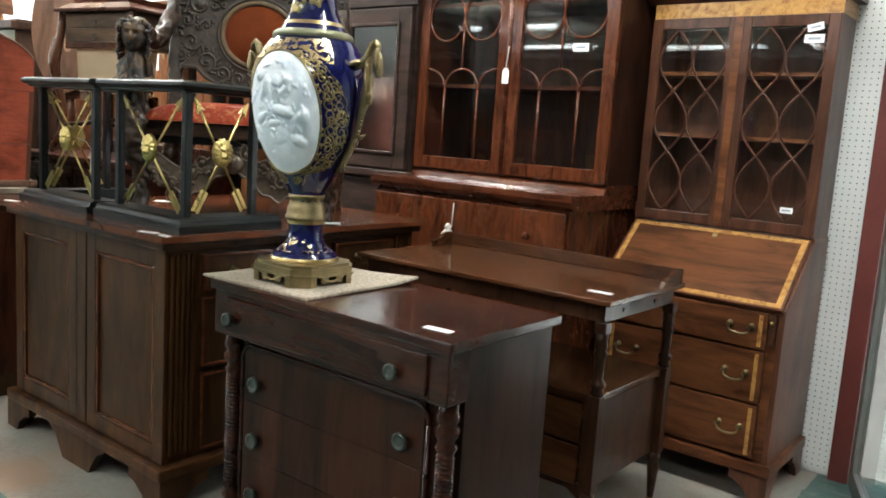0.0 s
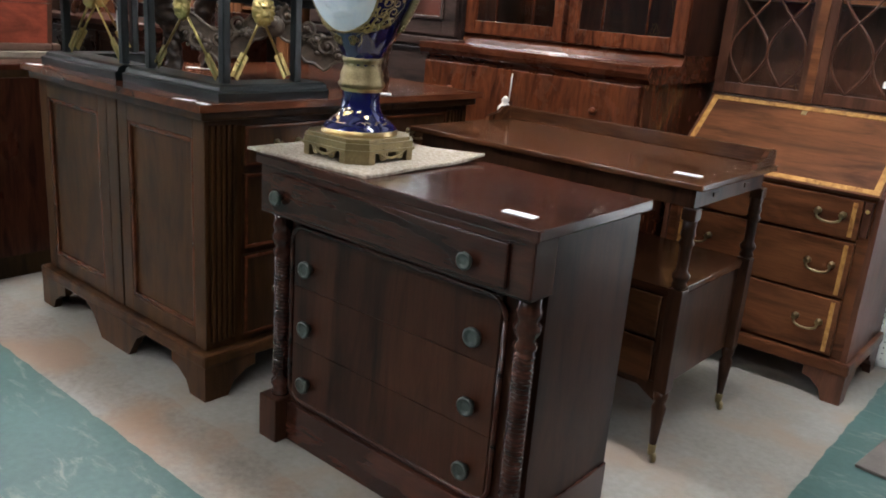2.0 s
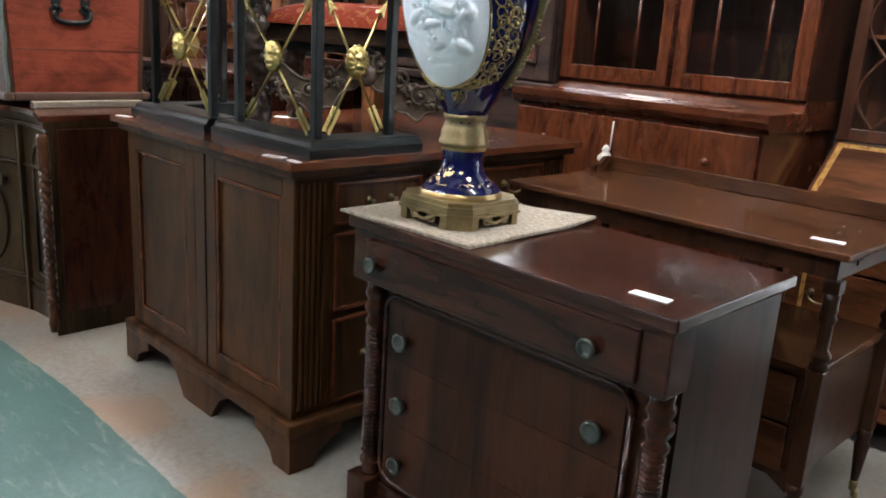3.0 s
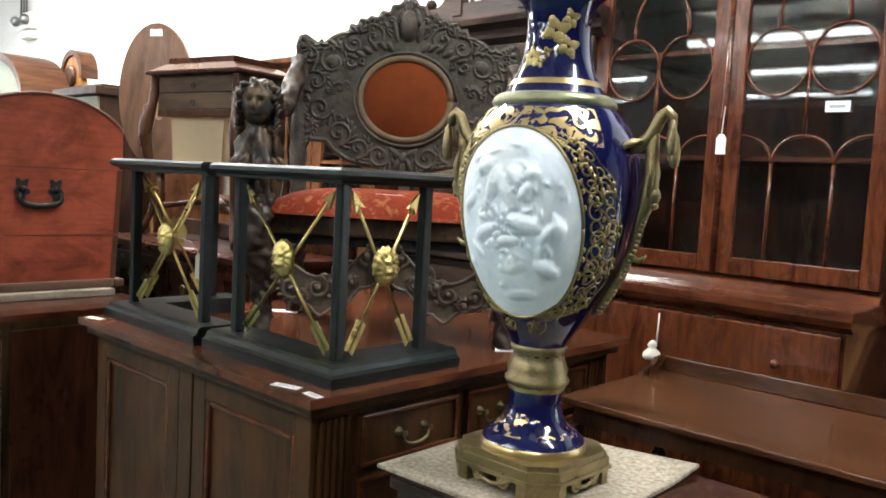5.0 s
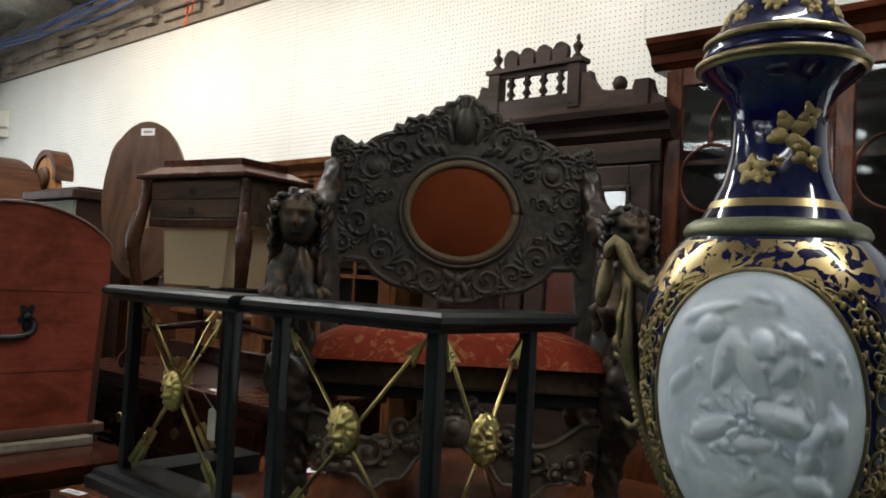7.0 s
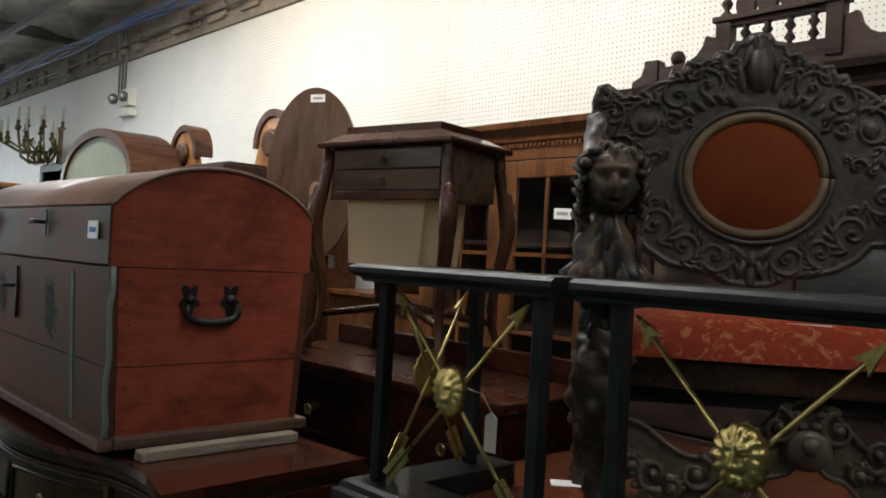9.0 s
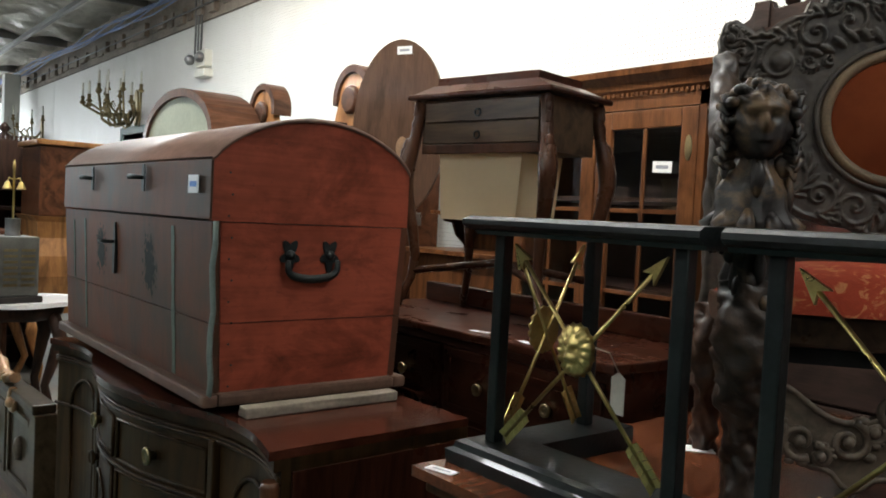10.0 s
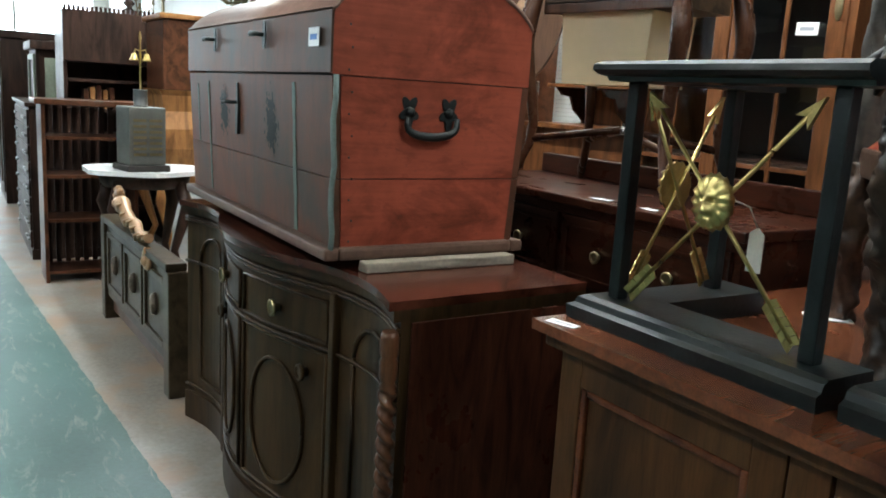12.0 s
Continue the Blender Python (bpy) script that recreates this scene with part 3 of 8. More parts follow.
solid("hanging_wire", tube(B(), [(-5.35 + 0.04 * i, 3.93, 3.40 - 0.06 * math.sin(math.pi * i / 8)) for i in range(9)], 0.005, 6), STEEL, "short loop of grey wire under the wall head", "cable")
# emergency light and switch box
em = thing("emergency_light", "cream emergency light with twin lamps on the wall", "light", -10.15, WALL_Y, 2.78)
part("housing", box(B(), -0.17, 0.17, -0.13, 0, 0.14, 0.40, 0.02), PLASTIC, em)
part("ledge", box(B(), -0.17, 0.22, -0.15, 0, -0.02, 0.10, 0.02), PLASTIC, em)
for k in range(2):
    part("lamp_head", lathe(B(), [(0.075, 0), (0.085, 0.05), (0.04, 0.11)], 16, m=pose(0.08 if k else -0.32, -0.14, 0.27, 90, 0, 20)), STEEL, em)
for k in range(3):
    part("conduit", tube(B(), [(-0.42 + k * 0.12, -0.05, 0.35), (-0.42 + k * 0.12, -0.05, 1.05), (-0.36 + k * 0.12, -0.1, 1.28), (-0.30 + k * 0.1, -0.35, 1.40)], 0.016), STEEL, em)
em.scale = (0.66, 0.66, 0.66)
# fluorescent fixtures
fix = thing("ceiling_light", "white twin-tube fluorescent batten under the roof", "light", TUBES[0][0], TUBES[0][1], 3.52, 0, "ceiling lights")
part("housing", box(B(), -1.2, 1.2, -0.12, 0.12, 0.05, 0.14, 0.01), PLASTIC, fix)
for k in (-0.06, 0.06):
    part("tube", tube(B(), [(-1.15, k, 0.025), (1.15, k, 0.025)], 0.016), TUBE_GLOW, fix)
for k in (-0.9, 0.9):
    part("hanger", tube(B(), [(k, 0, 0.13), (k, 0, 0.44)], 0.006, 6), STEEL, fix)
for tx, ty in TUBES[1:]:
    copy_thing(fix, pose(tx, ty, 3.52))
# open glazed door, its red jamb and the mat
door = tagged(thing("door_1", "", "door", -0.50, WALL_Y - 0.02, 0.01, -71), "open glazed door in a dull metal frame", "door", "", "structure")
part("door_frame", frame_ring(B(), 0, 0.92, 0, 2.06, 0.075, -0.02, 0.02, 0.004), ALUM, door)
part("pane", box(B(), 0.07, 0.85, -0.004, 0.004, 0.07, 1.99), GLASS, door).visible_shadow = False
bm = B()
box(bm, -0.60, -0.52, WALL_Y - 0.03, WALL_Y + 0.21, 0, 2.2, 0.004), box(bm, 0.50, 0.58, WALL_Y - 0.03, WALL_Y + 0.21, 0, 2.2, 0.004), box(bm, -0.52, 0.50, WALL_Y - 0.03, WALL_Y + 0.21, 2.12, 2.2, 0.004)
solid("door_jamb", bm, REDPAINT, "dark red painted door surround", "trim", "structure")
solid("door_mat", box(B(), -0.45, 0.5, -0.45, 0.42, 0, 0.012, 0.004), MATRUG, "worn brown carpet mat on green floor", "mat", "", -0.05, 3.42, 0.0, -6)


def tag_card(x, y, z, turn=0.0, w=0.075, d=0.026, label="small white price tag lying flat"):
    """A price tag lying on a top, with a bar of small print."""
    t = thing("price_tag", label, "tag", x, y, z, turn, "price tags")
    part("card", box(B(), -w / 2, w / 2, -d / 2, d / 2, 0.0005, 0.002), CARD, t)
    part("print", box(B(), -w * 0.32, w * 0.32, -d * 0.12, d * 0.12, 0.002, 0.0024), INK, t)
    return t


def label_card(x, y, z, turn, w=0.09, h=0.04, tilt=0.0, ink=INK, label="white price label stuck on the front"):
    t = new("price_label")
    t.matrix_world = pose(x, y, z, 0, tilt, turn)
    tagged(t, label, "label", "price labels")
    part("card", box(B(), -w / 2, w / 2, -0.002, 0, -h / 2, h / 2), CARD, t)
    part("print", box(B(), -w * 0.32, w * 0.32, -0.003, -0.002, -h * 0.15, h * 0.15), ink, t)
    return t


def knob(parent, x, y, z, r, mat, name="knob"):
    """Turned ring knob facing -y."""
    return part(name, lathe(B(), [(r * 0.5, 0), (r * 0.5, r * 0.5), (r, r * 0.7), (r, r * 1.0), (r * 0.72, r * 1.1), (r * 0.6, r * 0.9), (r * 0.3, r * 0.95)], 18, m=pose(x, y, z, 90, 0, 0)), mat, parent)


def swan_handle(parent, x, y, z, w, mat, turn=0.0):
    """Drop handle with two posts."""
    bm = B()
    R = pose(x, y, z, 0, 0, turn)
    pts = [R @ Vector((w / 2 * math.cos(a), -0.022, -0.030 * abs(math.sin(a)) ** 0.6)) for a in (math.pi * i / 12 for i in range(13))]
    tube(bm, pts, 0.0045, 7)
    for s in (-1, 1):
        lathe(bm, [(0.013, 0), (0.013, 0.004), (0.006, 0.008), (0.006, 0.024), (0.009, 0.028)], 10, m=R @ pose(s * w / 2, 0, 0.002, 90, 0, 0))
    return part("handle", bm, mat, parent)


def bracket_foot(bm, x, y, h, w, sx, sy, d=0.03):
    """An ogee bracket foot at a corner; sx, sy point inwards."""
    prof = [(0, 0), (w * 0.45, 0), (w * 0.55, h * 0.35), (w * 0.8, h * 0.62), (w, h * 0.7), (w, h), (0, h)]
    plate(bm, [(x + sx * u, v) for u, v in prof], "y", y, y + sy * d)
    plate(bm, [(y + sy * max(u, d), v) for u, v in prof], "x", x, x + sx * d)


# ---- chest of drawers ----
CX0, CX1, CY0, CY1, CZ = -1.955, -0.998, 1.728, 2.238, 0.886
chest = thing("chest_of_drawers", "dark mahogany empire chest of drawers with twist columns", "chest of drawers", (CX0 + CX1) / 2, (CY0 + CY1) / 2, 0)
W, D = (CX1 - CX0) / 2, (CY1 - CY0) / 2
part("top", box(B(), -W, W, -D, D, CZ - 0.028, CZ, 0.005), MAHOG_X, chest)
bm = box(B(), -W + 0.03, W - 0.025, -D + 0.105, D - 0.01, 0.02, CZ - 0.028)
box(bm, -W + 0.078, W - 0.075, -D + 0.075, -D + 0.105, 0.02, 0.72)
part("carcase", bm, MAHOG, chest)
bm = box(B(), -W + 0.02, W - 0.018, -D + 0.060, D - 0.008, 0.0, 0.128, 0.004)
part("plinth", bm, MAHOG_X, chest)
TWIST_PROF = [(0.026, 0.142), (0.029, 0.150), (0.021, 0.162), (0.029, 0.178), (0.029, 0.186), (0.019, 0.200), (0.027, 0.212), (0.021, 0.224)] + [(0.0235, 0.226 + 0.355 * i / 150) for i in range(151)]
TWIST_PROF += [(0.021, 0.584), (0.029, 0.594), (0.029, 0.602), (0.021, 0.614), (0.031, 0.632), (0.033, 0.646), (0.024, 0.660), (0.031, 0.672), (0.031, 0.684), (0.026, 0.694), (0.028, 0.72)]
for s in (-1, 1):
    part("plinth_block", box(B(), s * (W - 0.044) - 0.040, s * (W - 0.044) + 0.040, -D + 0.018, -D + 0.10, 0.0, 0.142, 0.004), MAHOG, chest)
    col = lathe(B(), TWIST_PROF, 28, s * (W - 0.046), -D + 0.066, twist=lambda a, z: 1 + (0.16 * abs(math.sin(0.5 * a + z * 255)) - 0.06 if 0.2265 < z < 0.5805 else (0.05 * math.sin(10 * a) if 0.62 < z < 0.66 else 0)))
    part("twist_column", col, MAHOG_X, chest)
bm = box(B(), -W + 0.012, W - 0.012, -D + 0.012, -D + 0.1, 0.72, CZ - 0.028, 0.004)
part("frieze", bm, MAHOG_X, chest)
bm = box(B(), -W + 0.075, W - 0.075, -D + 0.002, -D + 0.02, 0.735, CZ - 0.045, 0.004)
part("drawer", bm, MAHOG_X, chest)
for k in range(3):
    part("drawer", box(B(), -W + 0.105, W - 0.118, -D + 0.062, -D + 0.08, 0.150 + 0.182 * k, 0.3305 + 0.182 * k, 0.001), MAHOG, chest)
# applied moulding with rounded corners around the lower drawers
ring = []
x0, x1, z0, z1, r = -W + 0.092, W - 0.105, 0.150, 0.690, 0.05
for cx, cz, a in ((x1 - r, z1 - r, 0), (x0 + r, z1 - r, 90), (x0 + r, z0 + r, 180), (x1 - r, z0 + r, 270)):
    ring += [(u, -D + 0.064, v) for u, v in arc(cx, cz, r, r, a, a + 90, 6)]
part("moulding", tube(B(), ring + ring[:1], 0.008, 6), MAHOG_X, chest)
for kx, kz in ((-0.37, 0.778), (0.30, 0.778)):
    knob(chest, kx, -D + 0.002, kz, 0.021, PEWTER)
for kz in (0.578, 0.398, 0.222):
    knob(chest, -0.305, -D + 0.062, kz, 0.025, PEWTER), knob(chest, 0.298, -D + 0.062, kz, 0.025, PEWTER)
tag_card(-1.106, 1.808, CZ, 4, 0.082, 0.028)

# carpet sample under the vase
bm = B()
n = 14
gv = {}
for i in range(n + 1):
    for j in range(n + 1):
        u, v = i / n, j / n
        lift = 0.012 * max(0, (u - 0.55)) * max(0, v - 0.2) * 4 * (0.6 + 0.4 * math.sin(7 * v))
        for k, h in ((0, 0.0), (1, 0.007)):
            gv[i, j, k] = bm.verts.new((-1.998 + 0.458 * u - 0.006 * v, 1.732 + 0.488 * v + 0.02 * u, CZ + 0.001 + h + lift))
for i in range(n):
    for j in range(n):
        bm.faces.new((gv[i, j, 1], gv[i + 1, j, 1], gv[i + 1, j + 1, 1], gv[i, j + 1, 1])).smooth = True
        bm.faces.new((gv[i, j, 0], gv[i, j + 1, 0], gv[i + 1, j + 1, 0], gv[i + 1, j, 0]))
for i in range(n):
    for a, b in (((i, 0), (i + 1, 0)), ((i + 1, n), (i, n)), ((0, i + 1), (0, i)), ((n, i), (n, i + 1))):
        bm.faces.new((gv[(*a, 0)], gv[(*b, 0)], gv[(*b, 1)], gv[(*a, 1)]))
solid("carpet_sample", bm, RUG, "square beige flecked carpet sample under the vase", "carpet")

# ---- the vase ----
VX, VY, VZ = -1.762, 1.937, CZ + 0.009
vase = thing("porcelain_vase", "tall cobalt blue lidded vase with gilt scrolls and white medallion", "vase", VX, VY, VZ)
bm = B()
c, h = 0.045, 0.128
octo = [(-h + c, -h), (h - c, -h), (h, -h + c), (h, h - c), (h - c, h), (-h + c, h), (-h, h - c), (-h, -h + c)]
plate(bm, [(u * 1.0, v * 1.0) for u, v in octo], "z", 0.036, 0.054), plate(bm, [(u * 0.94, v * 0.94) for u, v in octo], "z", 0.054, 0.064), plate(bm, [(u * 1.04, v * 1.04) for u, v in octo], "z", 0.030, 0.037)
for sx in (-1, 1):
    for sy in (-1, 1):
        plate(bm, [(sx * h, sy * (h - c)), (sx * (h - c), sy * h), (sx * (h - c - 0.022), sy * h), (sx * (h - c - 0.03), sy * (h - c - 0.03)), (sx * h, sy * (h - c - 0.022))], "z", 0.0, 0.034)
for k in range(4):
    R = pose(0, 0, 0, 0, 0, 90 * k)
    for s in (-1, 1):
        tube(bm, [R @ Vector(p) for p in spiral((s * 0.032, -h, 0.022), 0.016, 0.004, 1.4, radians(90), 16, s)], 0.004, 6)
    tube(bm, [R @ Vector((x, -h, 0.012 + 8 * x * x)) for x in (-0.05, -0.03, 0, 0.03, 0.05)], 0.0045, 6)
part("plinth", bm, BRONZE, vase, "pierced gilt bronze plinth")
body = [(0.096, 0.056), (0.106, 0.060), (0.107, 0.068), (0.101, 0.082), (0.086, 0.096), (0.066, 0.110), (0.055, 0.130), (0.052, 0.150), (0.052, 0.170), (0.057, 0.180), (0.058, 0.192), (0.055, 0.200),
        (0.050, 0.236), (0.050, 0.262), (0.062, 0.284), (0.084, 0.314), (0.103, 0.344), (0.128, 0.388), (0.148, 0.432), (0.161, 0.478), (0.169, 0.520), (0.174, 0.565), (0.175, 0.605), (0.170, 0.640), (0.160, 0.672), (0.146, 0.700), (0.130, 0.722), (0.114, 0.736), (0.110, 0.745),
        (0.104, 0.752), (0.094, 0.768), (0.084, 0.786), (0.074, 0.806), (0.067, 0.830), (0.063, 0.858), (0.062, 0.885), (0.064, 0.910), (0.072, 0.930), (0.088, 0.946), (0.102, 0.958), (0.110, 0.968), (0.111, 0.976)]
part("body", lathe(B(), body, 56), PORCELAIN, vase)
lid = [(0.108, 0.978), (0.104, 0.988), (0.099, 0.996), (0.100, 1.006), (0.092, 1.014), (0.080, 1.026), (0.072, 1.042), (0.064, 1.056), (0.052, 1.070), (0.036, 1.080), (0.020, 1.086), (0.010, 1.088)]
part("lid", lathe(B(), lid, 48), PORCELAIN, vase)
part("finial", lathe(B(), [(0.012, 1.086), (0.018, 1.094), (0.009, 1.104), (0.015, 1.112), (0.027, 1.124), (0.031, 1.138), (0.023, 1.152), (0.010, 1.162), (0.013, 1.172), (0.003, 1.188)], 16), BRONZE, vase, "gilt bronze lid finial")
part("collar", lathe(B(), [(0.057, 0.186), (0.063, 0.192), (0.064, 0.200), (0.058, 0.208), (0.060, 0.222), (0.054, 0.236), (0.050, 0.250), (0.055, 0.258), (0.056, 0.266), (0.050, 0.272), (0.045, 0.262), (0.045, 0.188)], 32, twist=lambda a, z: 1 + 0.02 * math.sin(14 * a)), BRONZE, vase)
part("shoulder_ring", lathe(B(), [(0.108, 0.730), (0.118, 0.732), (0.122, 0.740), (0.117, 0.750), (0.108, 0.756), (0.09, 0.756), (0.09, 0.730)], 40, twist=lambda a, z: 1 + 0.012 * math.sin(40 * a)), coated("green_gilt_ring", (0.26, 0.26, 0.16), 0.4, 0.6, 40, 0.5, 0.4), vase)
for zz, rr in ((0.972, 0.1115), (1.003, 0.1005)):
    part("gilt_band", lathe(B(), [(rr - 0.006, zz - 0.006), (rr + 0.002, zz - 0.004), (rr + 0.003, zz + 0.002), (rr - 0.004, zz + 0.006)], 48), BRONZE, vase)


def body_radius(z):
    for (r0, z0), (r1, z1) in zip(body, body[1:]):
        if z0 <= z <= z1 and z1 > z0:
            return r0 + (r1 - r0) * (z - z0) / (z1 - z0)
    return 0.1


# medallion with a low relief of rounded forms, wings and clouds
FACE, HALF, MZ0, MH = radians(-78.5), radians(45), 0.510, 0.175
lumps = random.Random(11)
figures = [(-0.34, 0.60, 0.13, 0.10, 30, 1.0), (-0.40, 0.70, 0.26, 0.05, 15, 0.6), (0.10, 0.50, 0.10, 0.11, 0, 1.0), (0.34, 0.52, 0.09, 0.08, 0, 0.9), (0.02, 0.34, 0.24, 0.09, -55, 0.8), (-0.18, 0.42, 0.09, 0.20, -20, 0.7),
           (0.28, 0.36, 0.16, 0.07, 40, 0.7), (0.24, 0.02, 0.24, 0.10, -12, 1.2), (0.68, -0.02, 0.10, 0.10, 0, 1.0), (0.50, -0.10, 0.16, 0.06, 50, 0.8), (-0.30, -0.10, 0.20, 0.08, 20, 0.8), (-0.05, -0.18, 0.24, 0.06, 5, 0.6),
           (0.44, -0.26, 0.12, 0.08, 60, 0.8), (0.50, -0.44, 0.17, 0.10, -25, 1.1), (0.05, -0.45, 0.20, 0.07, 10, 0.4), (-0.48, -0.30, 0.14, 0.06, -30, 0.4), (-0.66, -0.45, 0.08, 0.05, 0, 0.5), (-0.62, 0.20, 0.16, 0.06, 35, 0.4), (0.10, -0.75, 0.24, 0.06, 5, 0.35)]
for k in range(90):
    figures.append((lumps.gauss(0.08, 0.28), lumps.gauss(0.12, 0.32), lumps.uniform(0.025, 0.07), lumps.uniform(0.018, 0.036), lumps.uniform(0, 180), lumps.uniform(0.3, 0.8)))


def relief(u, v):
    h = 0.0
    for fx, fz, ra, rb, turn, fh in figures:
        c, s = math.cos(radians(turn)), math.sin(radians(turn))
        p, q = (u - fx) * c + (v - fz) * s, (v - fz) * c - (u - fx) * s
        d = (p / ra) ** 2 + (q / rb) ** 2
        if d < 1:
            h = max(h, fh * 0.0120 * math.sqrt(1 - d)) + 0.0016 * fh * (1 - d)
    return h + 0.003 * noise.noise(Vector((u * 5, v * 5, 3))) + 0.0016 * abs(noise.noise(Vector((u * 14, v * 15, 7))))


bm = B()
NR, NA = 62, 132
rows = [[bm.verts.new((0, 0, 0))]]
for i in range(1, NR + 1):
    rows.append([bm.verts.new((0, 0, 0)) for _ in range(NA)])
for i, row in enumerate(rows):
    for k, vtx in enumerate(row):
        rad, a = i / NR, 2 * math.pi * k / NA
        u, v = rad * math.cos(a), rad * math.sin(a)
        z = MZ0 + MH * v
        edge = max(0.0, 1 - rad ** 6)
        rr = body_radius(z) + (0.006 + relief(u, v) + 0.004 * (1 - rad * rad)) * edge + 0.001
        th = FACE + HALF * u * min(1.5, 0.172 / max(body_radius(z), 0.1))
        vtx.co = (rr * math.cos(th), rr * math.sin(th), z)
for i in range(NR):
    for k in range(NA):
        k2 = (k + 1) % NA
        if i == 0:
            bm.faces.new((rows[0][0], rows[1][k], rows[1][k2])).smooth = True
        else:
            bm.faces.new((rows[i][k], rows[i + 1][k], rows[i + 1][k2], rows[i][k2])).smooth = True
part("medallion", bm, BISQUE, vase, "oval white bisque relief medallion")
rim = []
for k in range(73):
    a = 2 * math.pi * k / 72
    z = MZ0 + 1.012 * MH * math.sin(a)
    th = FACE + 1.012 * HALF * math.cos(a) * min(1.5, 0.172 / max(body_radius(z), 0.1))
    rr = body_radius(z) + 0.001
    rim.append((rr * math.cos(th), rr * math.sin(th), z))
part("medallion_rim", tube(B(), rim, 0.0035, 6), BRONZE, vase)
# raised gilt scrollwork beside the medallion
GILT = coated("worn_gilding", (0.36, 0.275, 0.125), 0.42, 1.0, 60, 0.45, 0.4)


def flower(bm, prof_r, turn, z, size, petals):
    """A gilt blossom lying on a turned surface."""
    for k in range(petals):
        a = 2 * math.pi * k / petals + 0.4
        for d, w in ((0.62, 0.42), (1.05, 0.26)):
            zz = z + size * d * math.sin(a)
            r = prof_r(zz)
            th = FACE + turn + size * d * math.cos(a) / r
            place = Matrix.Translation((r * math.cos(th), r * math.sin(th), zz)) @ Matrix.Rotation(th + math.pi / 2, 4, "Z") @ Matrix.Diagonal((size * w * 1.25, 0.0030, size * w * 1.25, 1))
            bmesh.ops.create_uvsphere(bm, u_segments=10, v_segments=6, radius=1, matrix=place)


def lid_radius(z):
    for (r0, z0), (r1, z1) in zip(lid, lid[1:]):
        if z0 <= z <= z1 and z1 > z0:
            return r0 + (r1 - r0) * (z - z0) / (z1 - z0)
    return 0.05


bm = B()
for turn, z, size, n in ((0.34, 0.872, 0.022, 4), (0.72, 0.842, 0.018, 4), (-0.34, 0.822, 0.017, 5), (0.78, 0.896, 0.014, 4), (-0.05, 0.812, 0.009, 4), (0.12, 0.832, 0.008, 4)):
    flower(bm, body_radius, turn, z, size, n)
part("neck_gilding", bm, GILT, vase, "gilt flowers on the neck")["kind"] = "stuff"
bm = B()
for turn, z, size, n in ((0.0, 1.046, 0.013, 7), (0.62, 1.036, 0.012, 5), (-0.62, 1.036, 0.012, 5), (1.2, 1.040, 0.012, 5), (-1.2, 1.040, 0.012, 5)):
    flower(bm, lid_radius, turn, z, size, n)
part("lid_gilding", bm, GILT, vase, "gilt flowers on the lid")["kind"] = "stuff"


def on_body(side, u, z, lift=0.0004):
    """A point u metres outward from the medallion's rim along the body's surface."""
    k = max(-1.0, min(1.0, (z - MZ0) / MH))
    r = body_radius(z)
    th = FACE + side * (HALF * math.sqrt(1 - k * k) * min(1.5, 0.172 / max(r, 0.1)) + (0.010 + u) / r)
    return Vector(((r + lift) * math.cos(th), (r + lift) * math.sin(th), z))


def width_at(z):
    return 0.082 * max(0.0, math.sin(math.pi * min(1.0, max(0.0, (z - 0.285) / 0.42)))) ** 0.6


for side in (-1, 1):
    bm = B()
    zs = [0.300 + 0.385 * i / 40 for i in range(41)]
    tube(bm, [on_body(side, width_at(z) + 0.004 * math.sin(i * 1.25), z) for i, z in enumerate(zs)], 0.0014, 4)
    tube(bm, [on_body(side, 0.4 * width_at(z) + 0.26 * width_at(z) * math.sin(i * 0.62), z) for i, z in enumerate(zs)], 0.0015, 4)
    for k in range(15):
        z0, w = 0.318 + 0.0245 * k, width_at(0.318 + 0.0245 * k)
        for u0, rr, fl, st in ((0.26 * w, 0.26 * w, 1 if k % 2 else -1, 0.8 * k), (0.70 * w, 0.24 * w, -1 if k % 2 else 1, 1.9 + 1.1 * k)):
            rr = min(rr, 0.022)
            pts = []
            for i in range(17):
                q = i / 16
                a = st + fl * q * 2 * math.pi * 1.25
                pts.append(on_body(side, u0 + rr * (1 - 0.8 * q) * math.cos(a), z0 + rr * (1 - 0.8 * q) * math.sin(a)))
            tube(bm, pts, 0.0012, 4, [0.0026 - 0.0014 * i / 16 for i in range(17)])
            for q in range(3):
                a = st + fl * (0.5 + 0.7 * q)
                p = on_body(side, u0 + rr * 1.2 * math.cos(a), z0 + rr * 1.2 * math.sin(a))
                blob(bm, p, (0.0042, 0.0042, 0.0056), 5)
    part("gilt_scrollwork", bm, GILT, vase, "thin raised gilt scrolls")["kind"] = "stuff"
